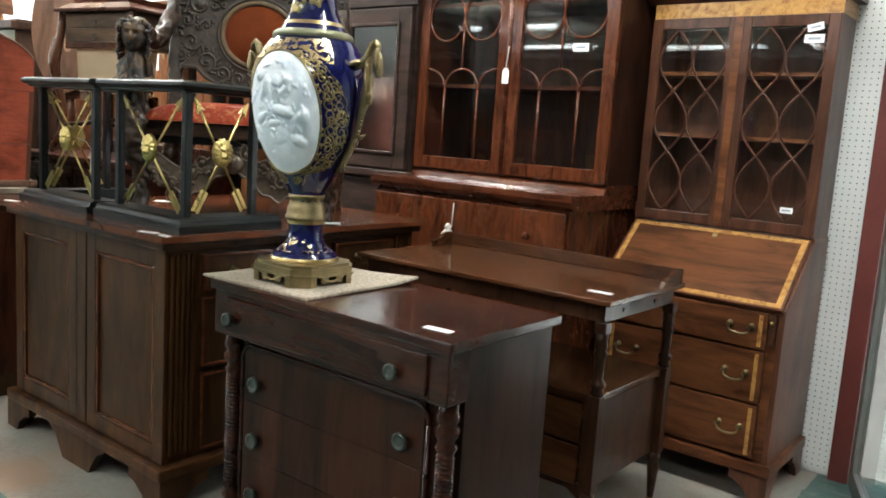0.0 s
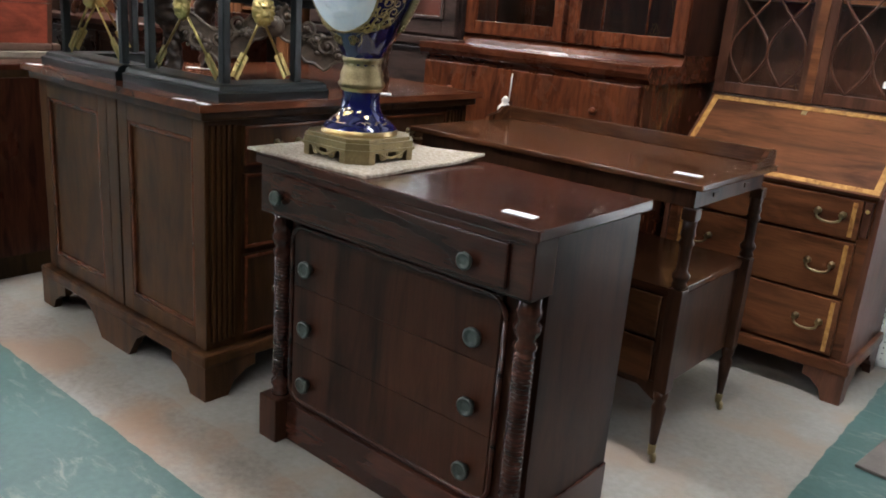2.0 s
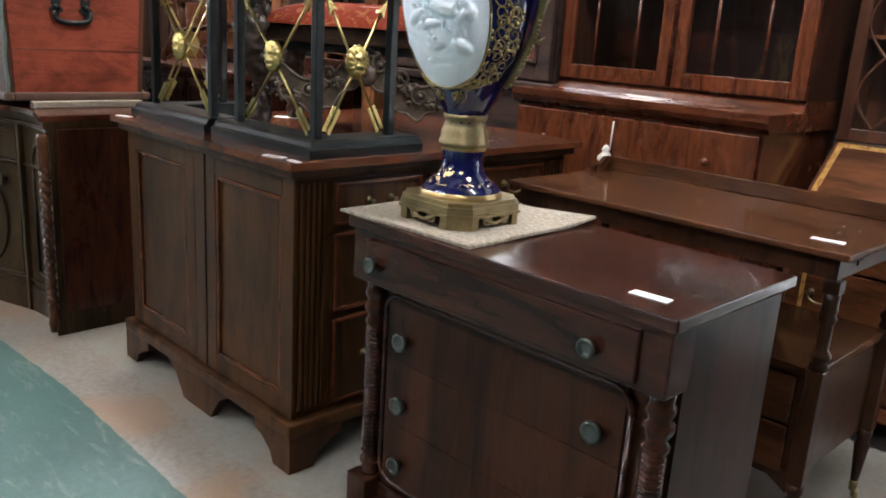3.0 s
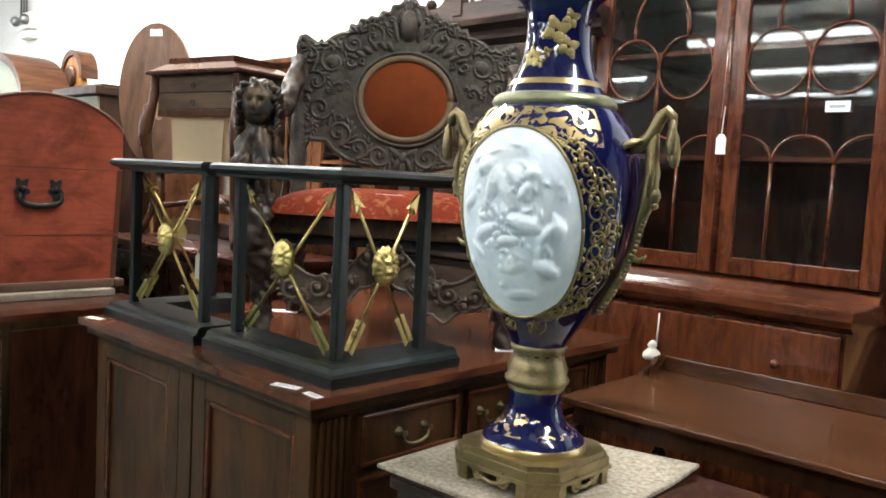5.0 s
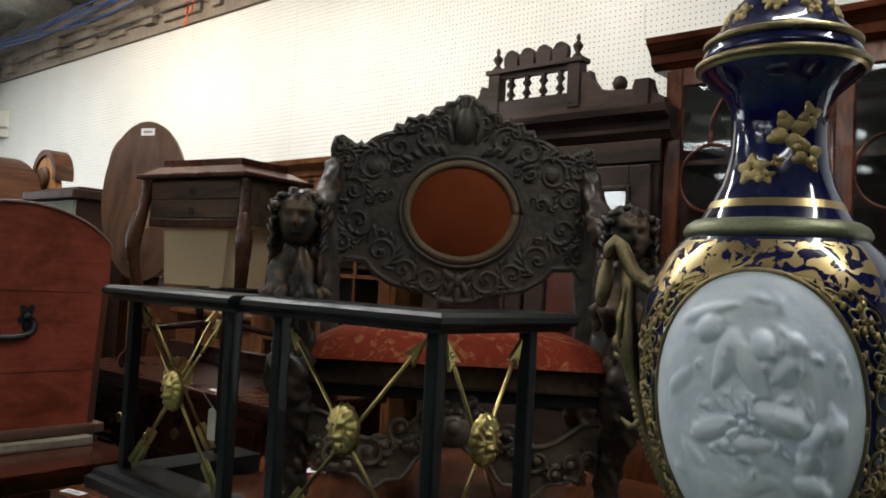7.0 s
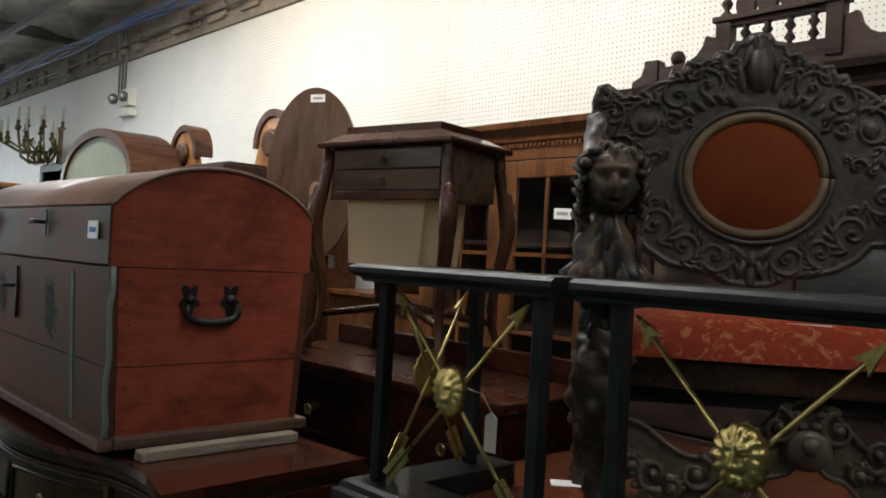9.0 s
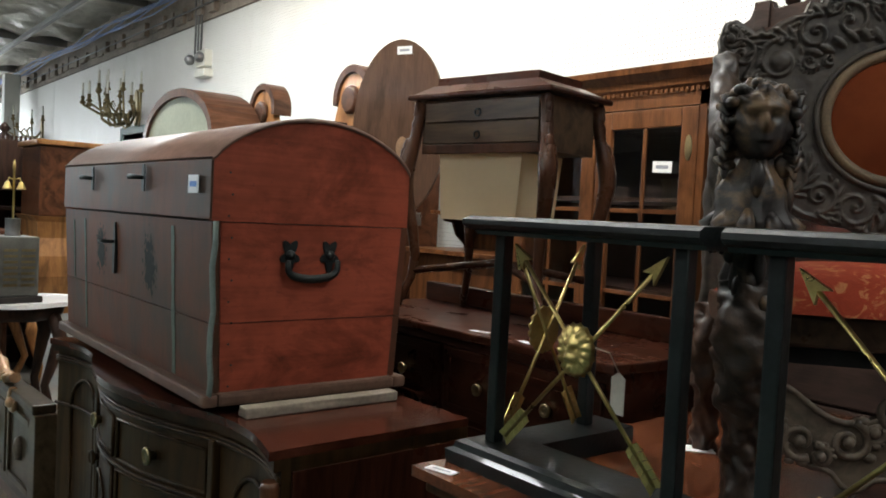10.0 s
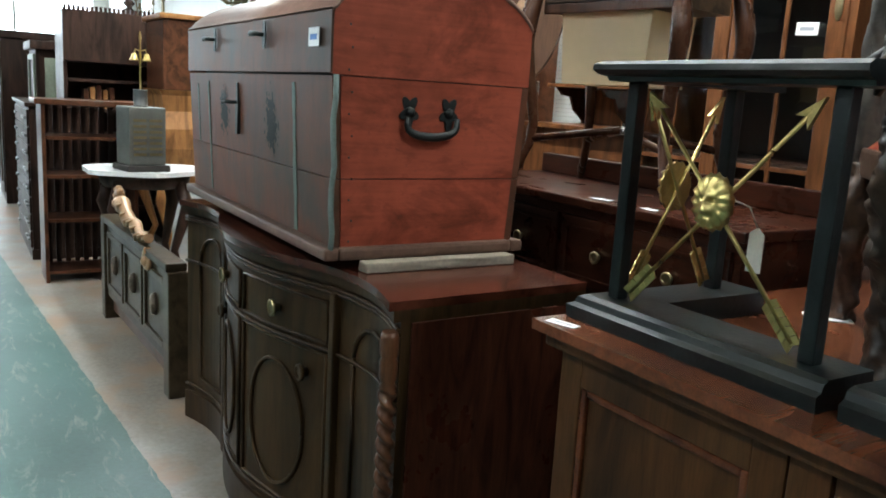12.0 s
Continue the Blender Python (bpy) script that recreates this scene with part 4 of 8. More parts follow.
for s in (0, 1):
    th = radians(10 + 180 * s)
    e, up = Vector((math.cos(th), math.sin(th), 0)), Vector((0, 0, 1))
    bm = B()
    side = e.cross(up)
    # hook rising off the shoulder, its tip hung with tassels
    hook = [(0.150, 0.652), (0.176, 0.664), (0.198, 0.682), (0.208, 0.702), (0.216, 0.720), (0.226, 0.728), (0.235, 0.718), (0.237, 0.700)]
    tube(bm, [e * r + up * z for r, z in hook], 0.01, 10, [0.010, 0.012, 0.012, 0.0115, 0.011, 0.0105, 0.010, 0.008])
    for q, (o, dz) in enumerate(((-0.012, 0.0), (0.010, 0.012), (0.0, -0.010))):
        c = e * (0.236 + 0.004 * q) + side * o
        lathe(bm, [(0.002, 0.700 + dz), (0.006, 0.694 + dz), (0.009, 0.676 + dz), (0.011, 0.655 + dz), (0.008, 0.640 + dz), (0.003, 0.636 + dz)], 8, c.x, c.y, twist=lambda a, z: 1 + 0.14 * math.sin(4 * a))
    # acanthus leaf lying on the shoulder
    for k in range(9):
        w = (k - 4) / 4
        tube(bm, [e * 0.186 + side * 0.010 * w + up * 0.672, e * 0.166 + side * 0.026 * w + up * (0.672 - 0.006 * abs(w)), e * (0.140 + 0.014 * abs(w)) + side * 0.036 * w + up * (0.664 - 0.010 * abs(w))], 0.006, 6, [0.005, 0.0085, 0.002])
    # stem: a swollen mask, then a beaded tail running down the body
    stem = [(0.206, 0.690), (0.203, 0.655), (0.205, 0.615), (0.202, 0.580), (0.196, 0.552), (0.187, 0.520), (0.175, 0.470), (0.158, 0.425), (0.138, 0.385), (0.110, 0.340)]
    tube(bm, [e * r + up * z for r, z in stem], 0.01, 10, [0.008, 0.012, 0.013, 0.018, 0.015, 0.009, 0.008, 0.009, 0.010, 0.005])
    for (r0, z0), (r1, z1) in zip(stem[4:], stem[5:]):
        for q in range(5):
            r, z = r0 + (r1 - r0) * q / 5, z0 + (z1 - z0) * q / 5
            blob(bm, e * (r + 0.006) + up * z, (0.0075, 0.0075, 0.0065), 7)
    for q in (-1, 1):
        tube(bm, [e * 0.203 + side * 0.010 * q + up * 0.660, e * 0.210 + side * 0.016 * q + up * 0.615, e * 0.205 + side * 0.013 * q + up * 0.570], 0.005, 6, [0.003, 0.006, 0.004])
    blob(bm, e * 0.208 + up * 0.574, (0.017, 0.015, 0.019), 10), blob(bm, e * 0.213 + up * 0.556, (0.009, 0.009, 0.008), 8)
    tube(bm, [e * 0.172 + up * 0.46, e * 0.192 + up * 0.452, e * 0.206 + up * 0.464], 0.006, 6, [0.008, 0.006, 0.002])
    part("handle", bm, BRONZE, vase, "gilt bronze acanthus scroll handle")

# ---- two-tier server on casters ----
SX0, SX1, SY0, SY1, SZ = -2.095, -0.985, 2.505, 3.095, 0.893
cart = thing("serving_table", "mahogany two-tier serving table with gallery and casters", "table", (SX0 + SX1) / 2, (SY0 + SY1) / 2, 0)
W, D = (SX1 - SX0) / 2, (SY1 - SY0) / 2
part("top", box(B(), -W, W, -D, D, SZ - 0.018, SZ, 0.004), CART_TOP, cart)
bm = box(B(), -W + 0.035, W - 0.03, -D + 0.03, D - 0.03, SZ - 0.075, SZ - 0.018)
for yy in (-0.12, 0.12):
    box(bm, W - 0.032, W - 0.026, yy - 0.022, yy + 0.022, SZ - 0.055, SZ - 0.042)
part("apron", bm, CART, cart)
part("gallery", box(B(), -W + 0.01, W - 0.01, D - 0.024, D - 0.008, SZ, SZ + 0.05, 0.003), CART_TOP, cart)
for s in (-1, 1):
    prof = [(D - 0.012, SZ), (D - 0.012, SZ + 0.052), (D - 0.07, SZ + 0.05), (D - 0.10, SZ + 0.030), (D - 0.16, SZ + 0.018), (D - 0.165, SZ)]
    part("gallery_end", plate(B(), prof, "x", s * (W - 0.012), s * (W - 0.028)), CART_TOP, cart)
for sx in (-1, 1):
    for sy in (-1, 1):
        px, py = sx * (W - 0.036), sy * (D - 0.036)
        bm = box(B(), px - 0.021, px + 0.021, py - 0.021, py + 0.021, SZ - 0.11, SZ - 0.075, 0.003)
        lathe(bm, [(0.018, 0.575), (0.024, 0.585), (0.018, 0.597), (0.026, 0.610), (0.026, 0.618), (0.016, 0.632), (0.017, 0.70), (0.024, 0.715), (0.017, 0.727), (0.022, 0.738), (0.019, 0.755), (0.021, 0.79)], 18, px, py)
        box(bm, px - 0.022, px + 0.022, py - 0.022, py + 0.022, 0.245, 0.575, 0.003)
        lathe(bm, [(0.009, 0.045), (0.012, 0.07), (0.020, 0.16), (0.023, 0.19), (0.016, 0.205), (0.022, 0.22), (0.022, 0.245)], 18, px, py)
        part("leg", bm, CART, cart)
        bm = lathe(B(), [(0.012, 0.028), (0.013, 0.062), (0.010, 0.064)], 14, px, py)
        lathe(bm, [(0.006, -0.006), (0.0165, -0.006), (0.0185, 0.0), (0.0165, 0.006), (0.006, 0.006)], 14, m=pose(px + 0.008, py, 0.0185, 0, 90, 40))
        part("caster", bm, OLDBRASS, cart, "small brass caster")
part("shelf", box(B(), -W + 0.035, W - 0.035, -D + 0.03, D - 0.03, 0.545, 0.568, 0.003), CART_TOP, cart)
part("cupboard", box(B(), -W + 0.045, W - 0.045, -D + 0.05, D - 0.04, 0.245, 0.545), CART, cart)
bm = plate(B(), [(-W + 0.06, 0.26), (-W + 0.06, 0.20), (-W + 0.12, 0.235), (W - 0.12, 0.235), (W - 0.06, 0.20), (W - 0.06, 0.26)], "y", -D + 0.04, -D + 0.055)
part("rail", bm, CART, cart)
for s in (-1, 1):
    for k in range(2):
        x0 = -W + 0.085 if s < 0 else 0.01
        x1 = -0.01 if s < 0 else W - 0.085
        d = part("drawer", box(B(), x0, x1, -D + 0.034, -D + 0.055, 0.255 + 0.145 * k, 0.39 + 0.145 * k, 0.005), CART_TOP, cart)
        swan_handle(cart, (x0 + x1) / 2, -D + 0.034, 0.33 + 0.145 * k, 0.07, OLDBRASS)
tag_card(-1.085, 2.625, SZ, 6, 0.082, 0.028)

# ---- slant-front bureau bookcase ----
bx0, bx1, byf, byb = -1.515, -0.722, 3.455, 3.955
bur = thing("bureau_bookcase", "inlaid mahogany slant-front bureau with glazed bookcase top", "bureau", (bx0 + bx1) / 2, byf, 0)
W, D = (bx1 - bx0) / 2, byb - byf
part("plinth", box(B(), -W - 0.018, W + 0.018, -0.018, D, 0.115, 0.165, 0.01), BUREAU, bur)
for sx in (-1, 1):
    for yy, sy in ((-0.012, 1), (D - 0.01, -1)):
        bm = B()
        bracket_foot(bm, sx * (W + 0.012), yy, 0.118, 0.15, -sx, sy)
        part("bracket_foot", bm, BUREAU_Z, bur)
side = [(0, 0.165), (D, 0.165), (D, 1.035), (0.285, 1.035), (0.0, 0.785)]
for s in (-1, 1):
    part("side_panel", plate(B(), side, "x", s * W, s * (W - 0.02)), BUREAU_Z, bur)
part("carcase", plate(B(), [(0.012, 0.165), (D - 0.01, 0.165), (D - 0.01, 1.03), (0.29, 1.03), (0.012, 0.778)], "x", -W + 0.02, W - 0.02), BUREAU, bur)
part("writing_top", box(B(), -W, W, 0.28, D, 1.03, 1.05, 0.004), BUREAU, bur)
fall = Matrix.Translation((0, -0.012, 0.788)) @ Matrix.Rotation(math.atan2(0.25, 0.285), 4, "X")
L = math.hypot(0.25, 0.285) + 0.01
flap = part("fall_front", box(B(), -W + 0.012, W - 0.012, 0, L, -0.016, 0.004, 0.003, fall), BUREAU, bur)
for nm, (u0, u1, v0, v1) in (("a", (-W + 0.02, W - 0.02, 0.008, 0.028)), ("b", (-W + 0.02, W - 0.02, L - 0.03, L - 0.01)), ("c", (-W + 0.02, -W + 0.042, 0.0285, L - 0.0305)), ("d", (W - 0.042, W - 0.02, 0.0285, L - 0.0305))):
    part("banding", box(B(), u0, u1, v0, v1, 0.004, 0.006, 0, fall), INLAY, flap, "golden satinwood banding")
part("escutcheon", box(B(), -0.010, 0.010, L - 0.055, L - 0.034, 0.004, 0.007, 0.002, fall), OLDBRASS, flap)
for k, (z0, z1) in enumerate(((0.178, 0.392), (0.402, 0.612), (0.622, 0.768))):
    d = part("drawer", box(B(), -W + 0.06, W - 0.06, -0.008, 0.014, z0, z1, 0.004), BUREAU, bur)
    for s in (-1, 1):
        part("banding", box(B(), s * (W - 0.085) - 0.0075, s * (W - 0.085) + 0.0075, -0.0105, -0.006, z0 + 0.01, z1 - 0.01), INLAY, d, "golden satinwood banding")
        swan_handle(d, s * 0.235, -0.008, (z0 + z1) / 2 + 0.01, 0.085, OLDBRASS)
for s in (-1, 1):
    part("loper", box(B(), s * (W - 0.042) - 0.013, s * (W - 0.042) + 0.013, -0.006, 0.1, 0.64, 0.765, 0.002), BUREAU_Z, bur)
    part("loper_knob", lathe(B(), [(0.004, 0), (0.008, 0.008), (0.004, 0.014)], 10, m=pose(s * (W - 0.042), -0.006, 0.735, 90, 0, 0)), BRASS, bur)
# glazed upper part
UY, UZ0, UZ1, UW = 0.287, 1.05, 1.945, W - 0.006
bm = B()
box(bm, -UW, -UW + 0.02, UY, D, UZ0, UZ1), box(bm, UW - 0.02, UW, UY, D, UZ0, UZ1), box(bm, -UW + 0.02, UW - 0.02, D - 0.012, D, UZ0, UZ1), box(bm, -UW + 0.02, UW - 0.02, UY + 0.02, D - 0.012, UZ0, UZ0 + 0.02), box(bm, -UW + 0.02, UW - 0.02, UY, D - 0.012, UZ1 - 0.02, UZ1)
part("bookcase_case", bm, BUREAU_Z, bur)
for z in (1.44, 1.71):
    part("shelf", box(B(), -UW + 0.021, UW - 0.021, UY + 0.03, D - 0.014, z - 0.008, z + 0.008), BUREAU, bur)
part("frieze", box(B(), -UW - 0.002, UW + 0.002, UY - 0.006, D, UZ1, UZ1 + 0.062), INLAY, bur, "golden satinwood frieze")
part("cornice", plate(B(), [(UY - 0.006, UZ1 + 0.062), (UY - 0.045, UZ1 + 0.10), (UY - 0.05, UZ1 + 0.125), (D, UZ1 + 0.125), (D, UZ1 + 0.062)], "x", -UW - 0.035, UW + 0.035), BUREAU_Z, bur)
for s in (-1, 1):
    x0, x1 = (-UW, -0.002) if s < 0 else (0.002, UW)
    d = part("glazed_door", frame_ring(B(), x0, x1, UZ0 + 0.005, UZ1 - 0.003, 0.045, UY - 0.02, UY, 0.003), BUREAU_Z, bur)
    pane = part("pane", box(B(), x0 + 0.042, x1 - 0.042, UY - 0.008, UY - 0.005, UZ0 + 0.045, UZ1 - 0.045), GLASS, d)
    pane.visible_shadow = False
    gx0, gx1, gz0, gz1 = x0 + 0.045, x1 - 0.045, UZ0 + 0.05, UZ1 - 0.05
    hw, hh = (gx1 - gx0) / 2, (gz1 - gz0) / 3
    for q in range(4):
        # interlaced pointed ovals
        pts = []
        for i in range(31):
            k = i / 30
            ph = k * 3 * math.pi + (0 if q % 2 == 0 else math.pi)
            xx = gx0 + hw * 0.5 + (0 if q < 2 else hw) + (0.5 * hw) * math.sin(ph)
            pts.append((min(max(xx, gx0), gx1), UY - 0.011, gz0 + (gz1 - gz0) * k))
        part("glazing_bar", tube(B(), pts, 0.0055, 6), BUREAU_Z, d)
part("lock_stile", box(B(), -0.022, 0.012, UY - 0.024, UY - 0.0195, UZ0 + 0.006, UZ1 - 0.004), BUREAU, bur)
label_card(bur.location.x + 0.30, byf + UY - 0.021, 1.845, 0, 0.075, 0.033)
label_card(bur.location.x + 0.30, byf + UY - 0.021, 1.89, 0, 0.062, 0.028, -12)
label_card(bur.location.x + 0.275, byf + UY - 0.021, 1.155, 0, 0.05, 0.024)

# ---- large glazed bookcase ----
kx0, kx1, kyb = -2.70, -1.545, 3.955
bk = thing("glazed_bookcase", "flame mahogany bookcase with glazed doors over a deep base", "bookcase", (kx0 + kx1) / 2, 3.20, 0)
W, D = (kx1 - kx0) / 2, kyb - 3.20
part("base", box(B(), -W + 0.02, W - 0.02, 0.02, D, 0.08, 1.09), FLAME, bk)
part("base_plinth", box(B(), -W, W, 0.0, D, 0.0, 0.10, 0.006), FLAME_X, bk)
part("base_top", plate(B(), [(0.02, 1.085), (-0.005, 1.105), (-0.012, 1.125), (-0.012, 1.152), (D, 1.152), (D, 1.085)], "x", -W, W), FLAME_X, bk)
part("secretaire_drawer", box(B(), -W + 0.03, W - 0.03, 0.0, 0.022, 0.72, 1.075, 0.006), FLAME, bk)
for s in (-1, 1):
    d = part("cupboard_door", frame_ring(B(), min(0, s * (W - 0.03)), max(0, s * (W - 0.03)), 0.11, 0.705, 0.075, 0.0, 0.022, 0.004), FLAME, bk)
    part("door_panel", box(B(), min(s * 0.076, s * (W - 0.106)), max(s * 0.076, s * (W - 0.106)), 0.010, 0.021, 0.19, 0.625), FLAME, d)
for s in (-1, 1):
    part("knob", lathe(B(), [(0.006, 0), (0.007, 0.012), (0.016, 0.02), (0.013, 0.032), (0.004, 0.036)], 14, m=pose(s * 0.37, 0.0, 0.962, 90, 0, 0)), FLAME, bk)
part("cord", tube(B(), [(-0.045, -0.002, 1.06), (-0.045, -0.006, 1.0), (-0.046, -0.008, 0.945)], 0.003, 6), STRING, bk)
part("tassel", lathe(B(), [(0.024, 0.900), (0.031, 0.908), (0.029, 0.922), (0.016, 0.936), (0.012, 0.942), (0.017, 0.950), (0.010, 0.962), (0.004, 0.968)], 16, -0.046, -0.034, twist=lambda a, z: 1 + 0.06 * math.sin(9 * a)), STRING, bk, "cream key tassel")
UY, UZ0, UZ1, UW = 0.31, 1.152, 2.36, W - 0.012
bm = B()
box(bm, -UW, -UW + 0.022, UY, D, UZ0, UZ1), box(bm, UW - 0.022, UW, UY, D, UZ0, UZ1), box(bm, -UW + 0.022, UW - 0.022, D - 0.012, D, UZ0, UZ1), box(bm, -UW + 0.022, UW - 0.022, UY + 0.02, D - 0.012, UZ0, UZ0 + 0.02), box(bm, -UW + 0.022, UW - 0.022, UY, D - 0.012, UZ1 - 0.02, UZ1)
# darker mahogany than the doors: the shade behind the glass is in the colour
part("upper_case", bm, MAHOG, bk)
for z in (1.62, 2.02):
    part("shelf", box(B(), -UW + 0.023, UW - 0.023, UY + 0.04, D - 0.014, z - 0.009, z + 0.009), MAHOG_X, bk)
part("waist_moulding", plate(B(), [(UY, UZ0 + 0.04), (UY - 0.018, UZ0 + 0.022), (UY - 0.03, UZ0), (D, UZ0), (D, UZ0 + 0.04)], "x", -UW - 0.006, UW + 0.006), FLAME_X, bk)
part("cornice", plate(B(), [(UY, UZ1), (UY - 0.03, UZ1 + 0.02), (UY - 0.035, UZ1 + 0.05), (UY - 0.075, UZ1 + 0.085), (UY - 0.08, UZ1 + 0.105), (D, UZ1 + 0.105), (D, UZ1)], "x", -UW - 0.06, UW + 0.06), FLAME_X, bk)
for s in (-1, 1):
    x0, x1 = (-UW, -0.002) if s < 0 else (0.002, UW)
    z0, z1 = UZ0 + 0.045, UZ1 - 0.01
    d = part("glazed_door", frame_ring(B(), x0, x1, z0, z1, 0.062, UY - 0.022, UY, 0.004), FLAME, bk)
    pane = part("pane", box(B(), x0 + 0.058, x1 - 0.058, UY - 0.008, UY - 0.005, z0 + 0.058, z1 - 0.058), GLASS, d)
    pane.visible_shadow = False
    gx0, gx1 = x0 + 0.062, x1 - 0.062
    cx, hw = (gx0 + gx1) / 2, (gx1 - gx0) / 2
    yb = UY - 0.012
    q = hw / 2
    arch_z = 1.60
    for bxc in (-q * 0.95, q * 0.95):
        part("glazing_bar", tube(B(), [(cx + bxc, yb, z0 + 0.06), (cx + bxc, yb, arch_z)], 0.006, 6), FLAME_X, d)
    part("glazing_bar", tube(B(), [(cx + u, yb, v) for u, v in arc(0, arch_z, q * 0.95, 0.10, 0, 180, 14)], 0.006, 6), FLAME_X, d)
    part("glazing_bar", tube(B(), [(cx + u, yb, v) for u, v in arc(-hw, arch_z, hw - q * 0.95, 0.10, 0, 90, 8)], 0.006, 6), FLAME_X, d)
    part("glazing_bar", tube(B(), [(cx + u, yb, v) for u, v in arc(hw * 1.0, arch_z, hw - q * 0.95, 0.10, 90, 180, 8)], 0.006, 6), FLAME_X, d)
    part("glazing_bar", tube(B(), [(cx, yb, arch_z + 0.10), (cx, yb, 1.935)], 0.006, 6), FLAME_X, d)
    for bxc in (-q, q):
        part("glazing_bar", tube(B(), [(cx + bxc + u, yb, v) for u, v in arc(0, 1.955, q, 0.118, 0, 360, 24)], 0.006, 6), FLAME_X, d)
    part("glazing_bar", tube(B(), [(cx + u, yb, v) for u, v in arc(0, 2.10, q * 1.05, 0.17, -10, 190, 20)], 0.006, 6), FLAME_X, d)
    for bxc in (-q * 1.02, q * 1.02):
        part("glazing_bar", tube(B(), [(cx + bxc, yb, 2.07), (cx + bxc, yb, 2.12)], 0.006, 6), FLAME_X, d)
part("meeting_stile", lathe(B(), [(0.012, UZ0 + 0.05), (0.012, UZ1 - 0.015)], 10, 0, UY - 0.02), FLAME_X, bk)
tg = thing("hanging_tag", "white swing tag on a string at the bookcase lock", "tag", -2.118, 3.20 + UY - 0.045, 1.67)
part("string", tube(B(), [(0, 0.015, 0.135), (0.001, 0.0, 0.05), (0, 0, 0.03)], 0.0016, 5), STRING, tg)
part("card", plate(B(), [(-0.018, -0.04), (0.018, -0.04), (0.018, 0.018), (0.008, 0.032), (-0.008, 0.032), (-0.018, 0.018)], "y", -0.001, 0.001), CARD, tg)
label_card(-1.735, 3.20 + UY - 0.023, 1.795, 0, 0.078, 0.036)
label_card(-1.665, 3.20 + UY - 0.023, 2.26, 0, 0.078, 0.03)

# ---- partners desk ----
dx0, dx1, dy0, dy1, DZ = -3.425, -2.205, 1.715, 3.06, 0.98
desk = thing("partners_desk", "walnut partners desk with panelled end and bracket feet", "desk", (dx0 + dx1) / 2, (dy0 + dy1) / 2, 0)
W, D = (dx1 - dx0) / 2, (dy1 - dy0) / 2
part("desktop", plate(B(), [(-W, -D), (W, -D), (W, D), (-W, D)], "z", DZ - 0.022, DZ), DESK_TOP, desk)
part("top_moulding", box(B(), -W + 0.02, W - 0.02, -D + 0.02, D - 0.02, DZ - 0.052, DZ - 0.022, 0.008), DESK, desk)
w, d = W - 0.045, D - 0.045
part("carcase", box(B(), -w + 0.012, w - 0.012, -d + 0.012, d - 0.012, 0.15, DZ - 0.05), DESK, desk)
part("base_moulding", box(B(), -w - 0.03, w + 0.03, -d - 0.03, d + 0.03, 0.118, 0.165, 0.012), DESK, desk)
for sx in (-1, 1):
    for sy in (-1, 1):
        bm = B()
        bracket_foot(bm, sx * (w + 0.026), sy * (d + 0.026), 0.12, 0.20, -sx, -sy, 0.03)
        part("bracket_foot", bm, DESK, desk)
for sy in (-1, 1):
    bm = plate(B(), [(-0.22, 0.12), (-0.16, 0.085), (-0.12, 0.03), (-0.10, 0.0), (0.10, 0.0), (0.12, 0.03), (0.16, 0.085), (0.22, 0.12)], "y", sy * (d + 0.026), sy * (d - 0.004))
    part("bracket_foot", bm, DESK, desk)
for x0, x1 in ((-w, -0.035), (0.035, w)):
    for sy in (-1, 1):
        ya, yb = sorted((sy * d, sy * (d - 0.014)))
        part("end_frame", frame_ring(B(), x0 + 0.004, x1 - 0.004, 0.168, DZ - 0.055, 0.062, ya, yb, 0.003), DESK, desk)
        if sy < 0:
            part("panel_moulding", frame_ring(B(), x0 + 0.066, x1 - 0.066, 0.23, DZ - 0.117, 0.016, -d + 0.001, -d + 0.014, 0.005), DESK_TOP, desk)
part("mid_stile", box(B(), -0.034, 0.034, -d - 0.002, -d + 0.012, 0.168, DZ - 0.055, 0.002), DESK, desk)
for sy in (-1, 1):
    for k in range(5):
        yy = sy * (d - 0.028 - 0.020 * k)
        part("flute", box(B(), w - 0.012, w + 0.002, yy - 0.0065, yy + 0.0065, 0.19, DZ - 0.07, 0.004), DESK, desk)
for k, (ya, yb) in enumerate(((-d + 0.14, -0.14), (-0.10, 0.10), (0.14, d - 0.14))):
    for z0, z1 in (((0.775, 0.905), (0.50, 0.75), (0.19, 0.475)) if k != 1 else ((0.775, 0.905),)):
        bm = box(B(), w - 0.012, w + 0.004, ya, yb, z0, z1, 0.004)
        dr = part("drawer", bm, DESK, desk)
        bm = B()
        box(bm, w + 0.0045, w + 0.012, ya, yb, z1 - 0.012, z1, 0.003), box(bm, w + 0.0045, w + 0.012, ya, yb, z0, z0 + 0.012, 0.003), box(bm, w + 0.0045, w + 0.012, ya, ya + 0.012, z0 + 0.012, z1 - 0.012, 0.003), box(bm, w + 0.0045, w + 0.012, yb - 0.012, yb, z0 + 0.012, z1 - 0.012, 0.003)
        part("cock_bead", bm, DESK_TOP, dr)
        swan_handle(dr, w + 0.004, (ya + yb) / 2, (z0 + z1) / 2, 0.09, OLDBRASS, 90)
tag_card(-2.335, 1.745, DZ, 18, 0.075, 0.026), tag_card(-2.238, 1.748, DZ, -2, 0.055, 0.02), tag_card(-3.365, 1.745, DZ, 14, 0.07, 0.026)

# ---- club fender in two halves, standing on the desk ----


